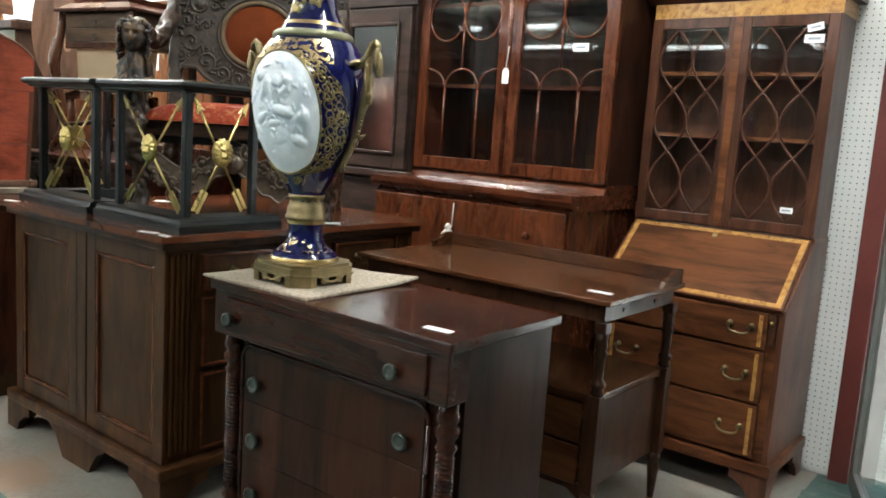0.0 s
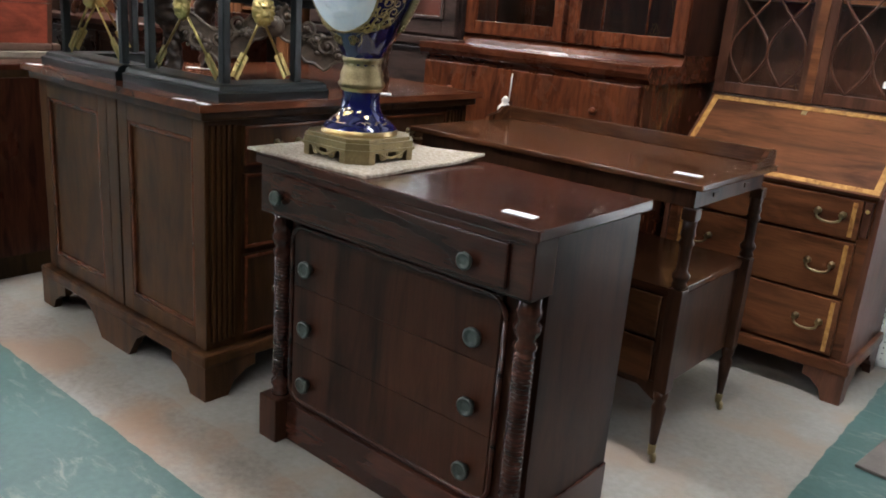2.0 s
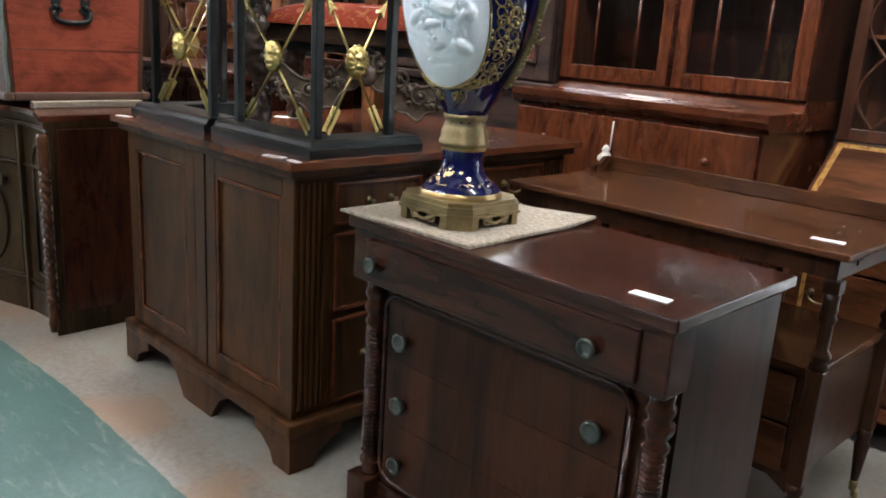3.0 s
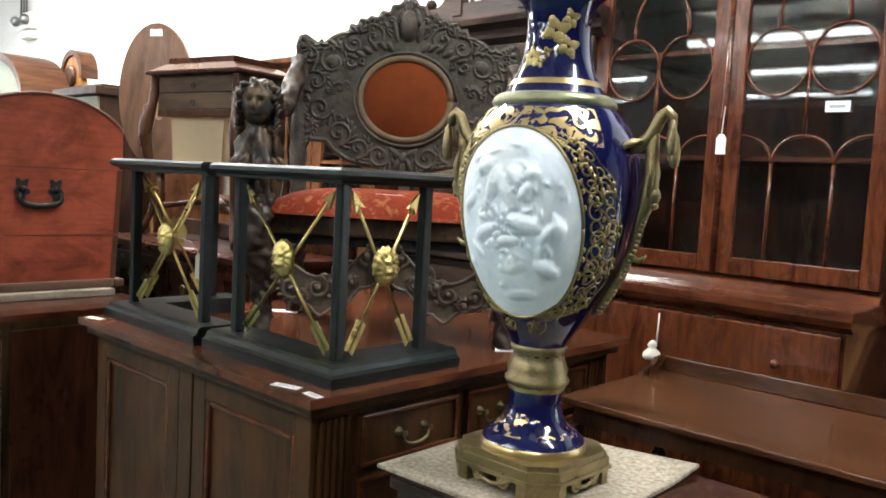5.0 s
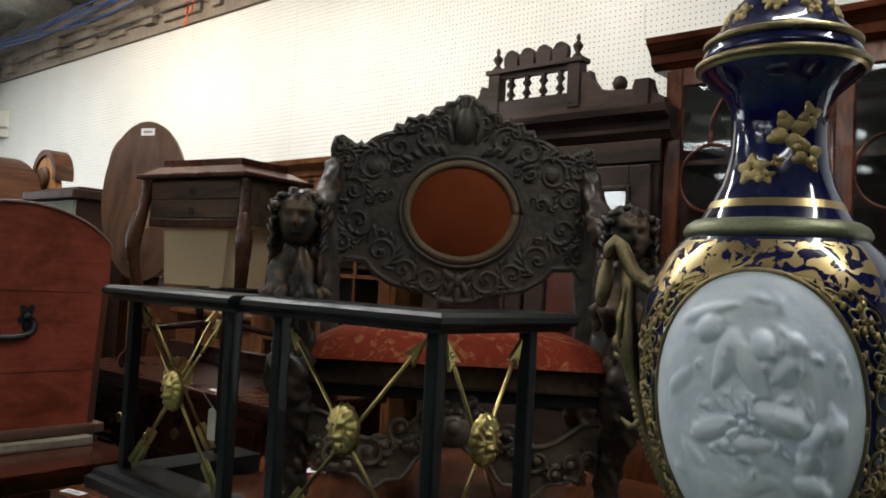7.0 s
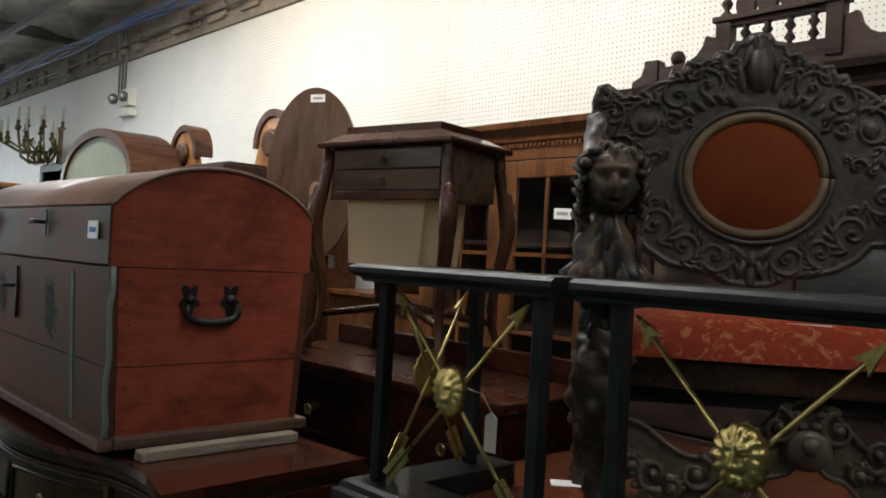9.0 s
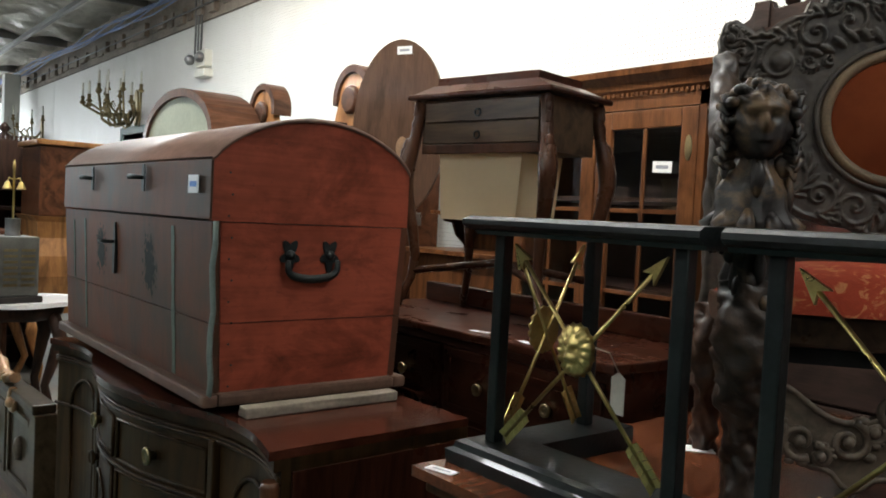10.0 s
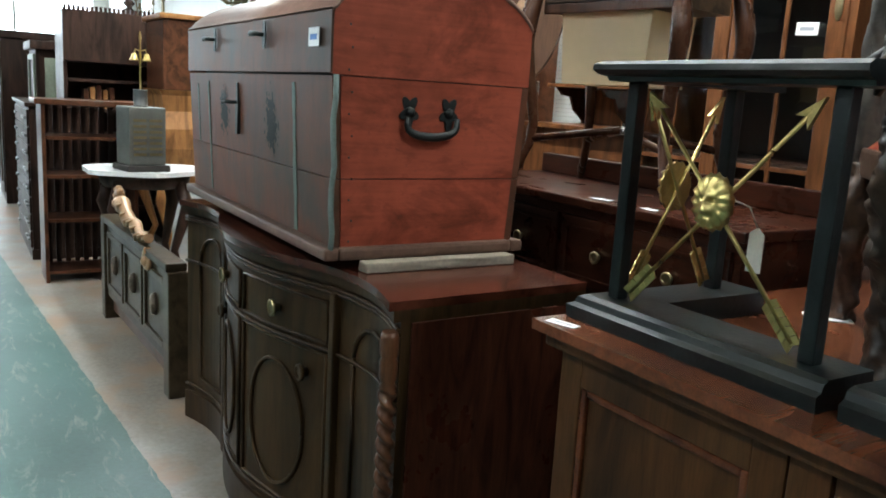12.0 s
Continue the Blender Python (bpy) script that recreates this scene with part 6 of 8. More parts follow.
    bm = worked([(s * 0.372, 0.215, 0.34), (s * 0.376, 0.20, 0.22), (s * 0.372, 0.215, 0.10), (s * 0.374, 0.225, 0.0)], (0.034, 0.040, 0.027, 0.030), 0.9, 42.0, 0.0)
    part("back_leg", bm, CARVED_BROWN, chair)
    solid("price_tag", plate(B(), [(-0.05, -0.03), (0.05, -0.025), (0.045, 0.03), (-0.05, 0.025)], "z", 0.0005, 0.002), CARD, "white card under the chair foot", "tag", "", *((Matrix(chair.matrix_world) @ Vector((s * 0.40, -0.25, 0)))), 41, "price tags")
solid("price_tag", plate(B(), [(-0.05, -0.03), (0.05, -0.025), (0.045, 0.03), (-0.05, 0.025)], "z", 0.0005, 0.002), CARD, "white card under the chair foot", "tag", "", *((Matrix(chair.matrix_world) @ Vector((-0.40, 0.20, 0)))), 41, "price tags")
part("seat_rail", box(B(), -0.385, 0.385, -0.26, 0.22, 0.315, 0.375, 0.008), CARVED_BROWN, chair)
bm = B()
nx, ny = 22, 14
gr = {}
for i in range(nx + 1):
    for j in range(ny + 1):
        u, v = 2 * i / nx - 1, 2 * j / ny - 1
        puff = (1 - abs(u) ** 4) ** 0.5 * (1 - abs(v) ** 4) ** 0.5
        gr[i, j] = bm.verts.new((0.375 * u, -0.03 + 0.255 * v, 0.375 + 0.085 * puff))
for i in range(nx):
    for j in range(ny):
        bm.faces.new((gr[i, j], gr[i + 1, j], gr[i + 1, j + 1], gr[i, j + 1])).smooth = True
part("seat", bm, DAMASK, chair, "red damask sprung seat")
part("webbing", box(B(), -0.36, 0.36, -0.24, 0.20, 0.285, 0.314), FELT, chair)
# carved front stretcher
top, bot = [], []
for i in range(41):
    u = 2 * i / 40 - 1
    zc = 0.195 + 0.050 * math.cos(2 * math.pi * u) - 0.05 * u * u
    top.append((0.345 * u, zc + 0.060 - 0.016 * abs(u) + 0.006 * math.cos(13 * u))), bot.append((0.345 * u, zc - 0.056 + 0.010 * math.cos(9 * math.pi * u)))
bm = plate(B(), bot + list(reversed(top)), "y", -0.235, -0.205)
for s in (-1, 1):
    for x, z, r, st in ((0.055, 0.255, 0.036, 90), (0.125, 0.215, 0.038, 200), (0.200, 0.155, 0.038, 100), (0.280, 0.150, 0.034, 240), (0.095, 0.175, 0.022, 20), (0.160, 0.175, 0.020, 150), (0.245, 0.125, 0.020, 60), (0.320, 0.165, 0.020, 10)):
        leaf_scroll(bm, s * x, -0.238, z, r, s, st if s > 0 else 180 - st, 1.3, 0.0085)
    for edge in (top, bot):
        tube(bm, [(s * abs(x), -0.236, z) for x, z in edge[20:]], 0.006, 6)
blob(bm, (0, -0.242, 0.215), (0.045, 0.018, 0.04), 12), blob(bm, (0, -0.255, 0.225), (0.02, 0.015, 0.02), 8)
part("stretcher", bm, CREST, chair, "carved scrolled front stretcher")
st = tag_card(*(chair.matrix_world @ Vector((0.0, -0.20, 0.446))), 38, 0.085, 0.03)

# ---- gothic hall wardrobe ----
ar = thing("gothic_wardrobe", "black oak wardrobe with pierced gothic cresting and mirror door", "wardrobe", -3.25, 3.45, 0)
W, D = 0.575, 0.50
part("carcase", box(B(), -W + 0.02, W - 0.02, 0.02, D, 0.08, 2.16), GOTHIC, ar)
part("plinth", box(B(), -W, W, 0, D, 0, 0.12, 0.006), GOTHIC, ar)
part("cornice", plate(B(), [(0.02, 2.10), (-0.01, 2.13), (-0.015, 2.165), (-0.05, 2.19), (-0.055, 2.215), (D, 2.215), (D, 2.10)], "x", -W - 0.03, W + 0.03), GOTHIC, ar)
part("frieze_board", box(B(), -W + 0.01, W - 0.01, 0.005, 0.02, 2.02, 2.10, 0.003), GOTHIC, ar)
part("waist", box(B(), -W, W, -0.02, D, 1.12, 1.16, 0.006), GOTHIC, ar)
for k in range(5):
    part("lower_board", box(B(), -W + 0.03, W - 0.03, 0.004, 0.022, 0.14 + 0.195 * k, 0.325 + 0.195 * k, 0.006), GOTHIC, ar)
for s in (-1, 1):
    x0, x1 = (-W + 0.04, -0.01) if s < 0 else (0.01, W - 0.04)
    d = part("door", frame_ring(B(), x0, x1, 1.17, 2.01, 0.085, -0.004, 0.02, 0.006), GOTHIC, ar)
    part("mirror_pane", box(B(), x0 + 0.083, x1 - 0.083, 0.004, 0.008, 1.253, 1.927), MIRROR, d)
    part("door_moulding", frame_ring(B(), x0 + 0.075, x1 - 0.075, 1.245, 1.935, 0.018, -0.012, 0.003, 0.005), GOTHIC, d)
# cresting
SIDE = [(0.225, 2.215), (0.225, 2.375), (0.265, 2.385), (0.275, 2.350), (0.300, 2.318), (0.335, 2.300), (0.445, 2.292), (0.452, 2.318), (0.520, 2.312), (0.535, 2.270), (0.575, 2.250), (0.575, 2.215)]
part("crest_base", plate(B(), [(x, z) for x, z in reversed(SIDE)] + [(0.222, 2.31), (-0.222, 2.31)] + [(-x, z) for x, z in SIDE], "y", 0.0, 0.035), GOTHIC, ar)
for s in (-1, 1):
    part("crest_block", box(B(), s * 0.487 - 0.030, s * 0.487 + 0.030, -0.010, 0.045, 2.215, 2.325, 0.004), GOTHIC, ar)
    part("crest_ball", lathe(B(), [(0.008, 2.292), (0.024, 2.305), (0.029, 2.325), (0.020, 2.345), (0.004, 2.353)], 12, s * 0.385, 0.018), GOTHIC, ar)
    part("crest_post", box(B(), s * 0.195 - 0.028, s * 0.195 + 0.028, -0.008, 0.045, 2.25, 2.44, 0.004), GOTHIC, ar)
    part("finial", lathe(B(), [(0.020, 2.44), (0.022, 2.455), (0.008, 2.47), (0.020, 2.49), (0.020, 2.50), (0.006, 2.515), (0.010, 2.53), (0.002, 2.545)], 12, s * 0.195, 0.018), GOTHIC, ar)
part("crest_rail", box(B(), -0.166, 0.166, 0.0, 0.035, 2.405, 2.44, 0.004), GOTHIC, ar)
part("crest_cap", box(B(), -0.235, 0.235, -0.015, 0.05, 2.425, 2.445, 0.003), GOTHIC, ar)
for k in range(4):
    x = -0.12 + 0.08 * k
    part("crest_baluster", lathe(B(), [(0.016, 2.31), (0.008, 2.322), (0.020, 2.335), (0.010, 2.352), (0.008, 2.36), (0.020, 2.378), (0.010, 2.392), (0.016, 2.406)], 10, x, 0.018), GOTHIC, ar)
    part("crest_lobe", plate(B(), arc(x, 2.48, 0.036, 0.042, -20, 200, 10) + [(x - 0.028, 2.445), (x + 0.028, 2.445)], "y", 0.004, 0.030), GOTHIC, ar)

# ---- honey-coloured glazed cupboard ----
cu = thing("glazed_cupboard", "honey-brown glazed cupboard with dentil cornice", "cupboard", -4.44, 3.40, 0)
W, D = 0.53, 0.55
bm = B()
box(bm, -W, -W + 0.03, 0, D, 0.1, 2.02), box(bm, W - 0.03, W, 0, D, 0.1, 2.02), box(bm, -W + 0.03, W - 0.03, D - 0.015, D, 0.1, 2.02), box(bm, -W + 0.03, W - 0.03, 0.03, D - 0.015, 0.1, 0.14)
part("carcase", bm, PINE, cu)
part("plinth", box(B(), -W - 0.01, W + 0.01, -0.01, D, 0, 0.1, 0.006), PINE, cu)
# black sheet at the back, and dark shelves below, paint the interior's shade
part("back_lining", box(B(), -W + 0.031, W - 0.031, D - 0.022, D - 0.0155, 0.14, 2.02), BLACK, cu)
part("frieze", box(B(), -W, W, 0, 0.03, 1.965, 2.03), PINE, cu)
part("cornice", plate(B(), [(0.0, 2.03), (-0.015, 2.045), (-0.02, 2.07), (-0.05, 2.10), (-0.055, 2.125), (D, 2.125), (D, 2.03)], "x", -W - 0.045, W + 0.045), PINE, cu)
bm = B()
for k in range(44):
    x = -W + 0.005 + k * 0.0241
    box(bm, x, x + 0.013, -0.012, 0.002, 2.018, 2.034)
part("dentils", bm, PINE, cu)["kind"] = "stuff"
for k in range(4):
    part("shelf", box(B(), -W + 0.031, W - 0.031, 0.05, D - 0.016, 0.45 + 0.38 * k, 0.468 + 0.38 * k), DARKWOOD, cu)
for s in (-1, 1):
    x0, x1 = (-W + 0.032, -0.004) if s < 0 else (0.004, W - 0.032)
    d = part("glazed_door", frame_ring(B(), x0, x1, 0.12, 1.96, 0.075, -0.004, 0.022, 0.005), PINE, cu)
    pn = part("pane", box(B(), x0 + 0.07, x1 - 0.07, 0.008, 0.011, 0.19, 1.89), GLASS, d)
    pn.visible_shadow = False
    xm = (x0 + x1) / 2
    part("glazing_bar", box(B(), xm - 0.009, xm + 0.009, 0.0, 0.008, 0.195, 1.885, 0.002), PINE, d)
    for z in (0.53, 0.87, 1.21, 1.55):
        part("glazing_bar", box(B(), x0 + 0.075, x1 - 0.075, 0.001, 0.007, z - 0.009, z + 0.009, 0.002), PINE, d)
    part("lock_plate", plate(B(), arc(xm + (x1 - 0.036 - xm if s > 0 else x0 + 0.036 - xm), 1.80, 0.016, 0.05, 0, 360, 16), "y", -0.008, -0.004), OLDBRASS, d)
label_card(-4.085, 3.385, 1.726, 0, 0.09, 0.045, 2)

# ---- dresser behind the trunk ----
dr0 = thing("mirror_dresser", "dark mahogany dresser with brass ring pulls and low back rail", "dresser", -4.22, 2.43, 0)
W, D = 0.74, 0.52
part("top", box(B(), -W, W, -0.02, D, 1.09, 1.12, 0.006), DRESS, dr0)
part("carcase", box(B(), -W + 0.025, W - 0.025, 0.012, D - 0.01, 0.06, 1.09), DRESS, dr0)
part("back_rail", box(B(), -W + 0.02, W - 0.02, D - 0.05, D - 0.01, 1.12, 1.20, 0.006), DRESS, dr0)
for k in range(4):
    for s in (-1, 1):
        x0, x1 = (-W + 0.05, -0.012) if s < 0 else (0.012, W - 0.05)
        z0 = 0.10 + 0.245 * k
        d = part("drawer", box(B(), x0, x1, -0.004, 0.012, z0, z0 + 0.225, 0.005), DRESS, dr0)
        part("bead", frame_ring(B(), x0 + 0.03, x1 - 0.03, z0 + 0.03, z0 + 0.195, 0.008, -0.008, -0.0045, 0.002), DRESS, d)
        for q in (0.28, 0.72):
            knob(d, x0 + (x1 - x0) * q, -0.005, z0 + 0.112, 0.020, OLDBRASS, "ring_pull")
tag_card(-4.08, 2.468, 1.12, 10, 0.075, 0.026), tag_card(-3.86, 2.46, 1.12, -8, 0.06, 0.024)

# ---- sewing table on the dresser ----
wt = thing("sewing_table", "walnut sewing table with silk bag and scrolled cabriole legs", "sewing table", -4.305, 2.745, 1.12, 10)
W, D = 0.285, 0.165
part("lid", plate(B(), [(-W + 0.06, -D + 0.03), (W - 0.06, -D + 0.03), (W - 0.06, D - 0.03), (-W + 0.06, D - 0.03)], "z", 0.845, 0.875), DRESS, wt)
bm = B()
lo = [(-W - 0.02, -D - 0.02), (W + 0.02, -D - 0.02), (W + 0.02, D + 0.02), (-W - 0.02, D + 0.02)]
hi = [(-W + 0.05, -D + 0.02), (W - 0.05, -D + 0.02), (W - 0.05, D - 0.02), (-W + 0.05, D - 0.02)]
a, b = [bm.verts.new((x, y, 0.812)) for x, y in lo], [bm.verts.new((x, y, 0.846)) for x, y in hi]
bm.faces.new(list(reversed(a))), bm.faces.new(b)
for i in range(4):
    bm.faces.new((a[i], a[(i + 1) % 4], b[(i + 1) % 4], b[i]))
part("lid_cove", bm, DRESS, wt)
part("top_edge", box(B(), -W - 0.035, W + 0.035, -D - 0.035, D + 0.035, 0.792, 0.812, 0.008), DRESS, wt)
part("case", box(B(), -W + 0.012, W - 0.012, -D + 0.012, D - 0.012, 0.605, 0.793), WORK, wt)
for k in range(2):
    d = part("drawer", box(B(), -W + 0.03, W - 0.03, -D, -D + 0.013, 0.632 + 0.078 * k, 0.705 + 0.078 * k, 0.003), WORK, wt)
    part("ring_pull", tube(B(), [(x, -D - 0.008, z) for x, z in arc(0, 0.660 + 0.078 * k, 0.012, 0.013, 0, 360, 14)], 0.0028, 6), IRON, d)
part("apron", box(B(), -W + 0.02, W - 0.02, -D + 0.002, -D + 0.014, 0.596, 0.630, 0.004), WORK_Z, wt)
for sx in (-1, 1):
    for sy in (-1, 1):
        o = Vector((sx, sy * 0.8, 0)).normalized()
        c0 = Vector((sx * (W - 0.005), sy * (D - 0.005), 0))
        prof = [(0.785, 0.0, 0.022), (0.72, 0.006, 0.022), (0.66, 0.016, 0.022), (0.60, 0.034, 0.030), (0.55, 0.046, 0.034), (0.50, 0.048, 0.031), (0.42, 0.036, 0.026), (0.32, 0.012, 0.022), (0.22, -0.002, 0.018), (0.14, 0.008, 0.016), (0.08, 0.034, 0.015), (0.045, 0.060, 0.017), (0.015, 0.066, 0.014), (0.0, 0.056, 0.009)]
        bm = tube(B(), [c0 + o * k + Vector((0, 0, z)) for z, k, r in prof], 0.02, 9, [r for z, k, r in prof])
        for z, k, r in ((0.77, 0.012, 0.016), (0.70, 0.02, 0.015), (0.62, 0.045, 0.018), (0.575, 0.058, 0.017), (0.53, 0.060, 0.018), (0.50, 0.058, 0.014), (0.47, 0.052, 0.012), (0.44, 0.045, 0.011), (0.745, 0.018, 0.012), (0.675, 0.026, 0.011), (0.595, 0.058, 0.014), (0.075, 0.036, 0.017), (0.048, 0.05, 0.014)):
            blob(bm, c0 + o * k + Vector((0, 0, z)), (r, r, r * 1.9), 8)
        part("cabriole_leg", bm, WORK_Z, wt)
bm = B()
a = [bm.verts.new((x, y, 0.60)) for x, y in ((-0.205, -0.13), (0.17, -0.13), (0.17, 0.12), (-0.205, 0.12))]
b = [bm.verts.new((x, y, 0.36)) for x, y in ((-0.190, -0.125), (0.15, -0.125), (0.15, 0.11), (-0.190, 0.11))]
bm.faces.new(a), bm.faces.new(list(reversed(b)))
for i in range(4):
    bm.faces.new((a[i], a[(i + 1) % 4], b[(i + 1) % 4], b[i]))
part("silk_bag", bm, SILK, wt, "tan silk work bag")
part("cross_stretcher", tube(B(), [(-W, -D, 0.16), (0, 0, 0.21), (W, D, 0.16)], 0.014, 8), WORK_Z, wt)
part("cross_stretcher", tube(B(), [(W, -D, 0.16), (0, 0, 0.21), (-W, D, 0.16)], 0.014, 8), WORK_Z, wt)

# ---- tilt-top oval table ----
ov = thing("tilt_top_table", "tilt-top oval walnut table with inlaid shell, top upright", "table", -5.06, 2.80, 0, 36)
part("oval_top", plate(B(), arc(0, 1.865, 0.215, 0.39, 0, 360, 60), "y", -0.012, 0.012), OVAL, ov)
part("inlay", plate(B(), arc(0.02, 1.78, 0.028, 0.05, 0, 360, 20), "y", -0.0135, -0.0125), coated("pale_shell_inlay", (0.26, 0.155, 0.09), 0.45, 0, 40, 0.5, 0.1), ov, "faded shell inlay")
part("pillar", lathe(B(), [(0.05, 0.42), (0.06, 0.55), (0.03, 0.62), (0.045, 0.75), (0.025, 1.0), (0.035, 1.35), (0.03, 1.45)], 16, 0, 0.05), WORK_Z, ov)
part("block", box(B(), -0.09, 0.09, 0.013, 0.11, 1.44, 1.50, 0.005), WORK_Z, ov)
for k in range(3):
    a = radians(90 + 120 * k)
    part("foot", tube(B(), [(0.04 * math.cos(a), 0.05 + 0.04 * math.sin(a), 0.5), (0.16 * math.cos(a), 0.05 + 0.16 * math.sin(a), 0.40), (0.25 * math.cos(a), 0.05 + 0.25 * math.sin(a), 0.14), (0.33 * math.cos(a), 0.05 + 0.33 * math.sin(a), 0.02)], 0.02, 8), WORK_Z, ov)
lc = label_card(-4.955, 2.735, 2.185, 36, 0.066, 0.034, -3)

# ---- dome-lidded trunk ----
TX, TY, TZ = -4.10, 1.553, 0.985
tr = thing("dome_trunk", "old red painted dome-lidded trunk with iron handles, on the sideboard", "trunk", TX, TY, TZ)
LEN, DEP = 1.435, 0.615

for nm, mat, x0, x1, y0, y1 in (("front_board", TRUNK_FRONT, -LEN, -0.004, 0, 0.022), ("end_board", TRUNK_END, -0.022, 0.0, 0.0225, DEP - 0.0225), ("back_board", TRUNK_FRONT, -LEN, 0, DEP - 0.022, DEP), ("end_board", TRUNK_END, -LEN, -LEN + 0.022, 0.0225, DEP - 0.0225)):
    for k, (za, zb) in enumerate(((0.0, 0.196), (0.199, 0.4605))):
        bm = B()
        fa, fb = 0.020 * (1 - za / 0.46), 0.020 * (1 - zb / 0.46)
        sy = 1 if nm == "front_board" else (-1 if nm == "back_board" else 0)
        sx = 0 if sy else (-1 if x1 == 0.0 else 1)
        vs = []
        for z, f in ((za, fa), (zb, fb)):
            px = f * 0.55
            vs.append([bm.verts.new((x + (sx * px if sx else (px if x == x0 else -px)), y + (sy * f if sy else (f if y == y0 else -f)), z)) for x, y in ((x0, y0), (x1, y0), (x1, y1), (x0, y1))])
        bm.faces.new(list(reversed(vs[0]))), bm.faces.new(vs[1])
        for i in range(4):
            bm.faces.new((vs[0][i], vs[0][(i + 1) % 4], vs[1][(i + 1) % 4], vs[1][i]))
        part(nm, bm, mat, tr)
bm = B()
for x0, x1, y0, y1 in ((-LEN - 0.012, 0.012, -0.012, 0.03), (-LEN - 0.012, 0.012, DEP - 0.03, DEP + 0.012)):
    box(bm, x0, x1, y0, y1, -0.018, 0.016, 0.009)
box(bm, -0.02, 0.012, 0.03, DEP - 0.03, -0.018, 0.016, 0.009), box(bm, -LEN - 0.012, -LEN + 0.02, 0.03, DEP - 0.03, -0.018, 0.016, 0.009)
part("base_moulding", bm, coated("worn_grey_red_moulding", (0.110, 0.062, 0.044), 0.5, 0, 8, 0.6, 0.4, 0, 0.2), tr)
# lid: straight lip, then a low arch
arch_pts = [(DEP * (0.5 - 0.5 * math.cos(math.pi * i / 18)), 0.616 + 0.128 * math.sin(math.pi * i / 18) ** 1.5) for i in range(19)]
end = [(0.0, 0.4635), (0.0, 0.616)] + arch_pts[1:-1] + [(DEP, 0.616), (DEP, 0.4635)]
for x0, x1 in ((-0.024, -0.002), (-LEN + 0.002, -LEN + 0.024)):
    part("lid_end", plate(B(), end, "x", x0, x1), TRUNK_END, tr)
part("lid_front", box(B(), -LEN, 0.0, -0.007, -0.0005, 0.466, 0.622, 0.003), TRUNK_FRONT, tr)
bm = B()
prev = None
for (y0, z0), (y1, z1) in zip(arch_pts, arch_pts[1:]):
    if prev is None:
        prev = [bm.verts.new((x, y0 - 0.007, z0 + dz)) for x in (-LEN - 0.004, 0.004) for dz in (0.0, 0.011)]
    cur = [bm.verts.new((x, y1, z1 + dz)) for x in (-LEN - 0.004, 0.004) for dz in (0.0, 0.011)]
    for i, j in ((1, 3), (3, 2), (2, 0), (0, 1)):
        bm.faces.new((prev[i], prev[j], cur[j], cur[i])).smooth = True
    prev = cur
part("lid_top", bm, coated("rubbed_lid_paint", (0.170, 0.092, 0.066), 0.50, 0, 6, 0.5, 0.35, 0.12), tr)
# bare dark patches and verdigris straps on the front
SMOKE, VERDI = coated("dark_bare_patch", (0.014, 0.016, 0.014), 0.6, 0, 30, 0.5, 0.3, 0, 0.15), coated("verdigris_strap_iron", (0.085, 0.120, 0.095), 0.6, 0.2, 26, 0.6, 0.5)
ragged = random.Random(5)
for cx, cz, rx, rz in ((-0.965, 0.330, 0.046, 0.070), (-0.475, 0.312, 0.050, 0.092)):
    bm = B()
    for k in range(240):
        a, d = ragged.uniform(0, 2 * math.pi), min(1.35, abs(ragged.gauss(0, 0.62)))
        x, z, r, ph = cx + rx * d * math.cos(a), cz + rz * d * math.sin(a), ragged.uniform(0.004, 0.013) * (1.25 - 0.6 * d), ragged.uniform(0, 6)
        lift = 0.0004 + 0.000004 * k
        ring = []
        for q in range(6):
            b, w = ph + q * math.pi / 3, ragged.uniform(0.6, 1.2)
            zz = z + 1.5 * r * w * math.sin(b)
            ring.append(bm.verts.new((x + r * w * math.cos(b), 0.020 * (1 - zz / 0.46) - lift, zz)))
        bm.faces.new(ring)
    part("dark_patch", bm, SMOKE, tr, "dark flaked patch around a lost fitting")["kind"] = "stuff"
for cx, z0, z1, w in ((-0.276, 0.02, 0.44, 0.013), (-1.16, 0.03, 0.43, 0.009), (-1.31, 0.20, 0.42, 0.006)):
    n = 14
    left, right = [], []
    for k in range(n + 1):
        z = z0 + (z1 - z0) * k / n
        left.append((cx - w * ragged.uniform(0.6, 1.15), z)), right.append((cx + w * ragged.uniform(0.6, 1.15), z))
    bm = plate(B(), right + list(reversed(left)), "y", -0.0018, 0.0004)
    for v in bm.verts:
        v.co.y += 0.020 * (1 - v.co.z / 0.46)
    part("verdigris_strap", bm, VERDI, tr, "verdigris strap")
# iron straps, handles, hasps
bm = tube(B(), [(0.004, 0.006 + 0.004 * math.sin(i * 1.9), 0.0 + 0.058 * i) for i in range(9)], 0.008, 6)
part("corner_strap", bm, coated("verdigris_iron", (0.15, 0.185, 0.165), 0.6, 0.3, 20, 0.4, 0.4), tr, "verdigris corner strap")
for s in (-1, 1):
    yy, zz = 0.285 + s * 0.062, 0.378
    leaf = []
    for k in range(40):
        a = 2 * math.pi * k / 40
        r = 0.026 * (1 + 0.30 * math.cos(5 * a + 1.57) + 0.14 * math.cos(2 * a + math.pi))
        leaf.append((yy + r * math.cos(a), zz + 1.35 * r * math.sin(a)))
    bm = plate(B(), leaf, "x", -0.016, 0.004)
    lathe(bm, [(0.015, 0.003), (0.013, 0.012), (0.007, 0.018), (0.002, 0.020)], 12, m=pose(0, yy, zz, 0, 90, 0))
    part("handle_plate", bm, IRON, tr)
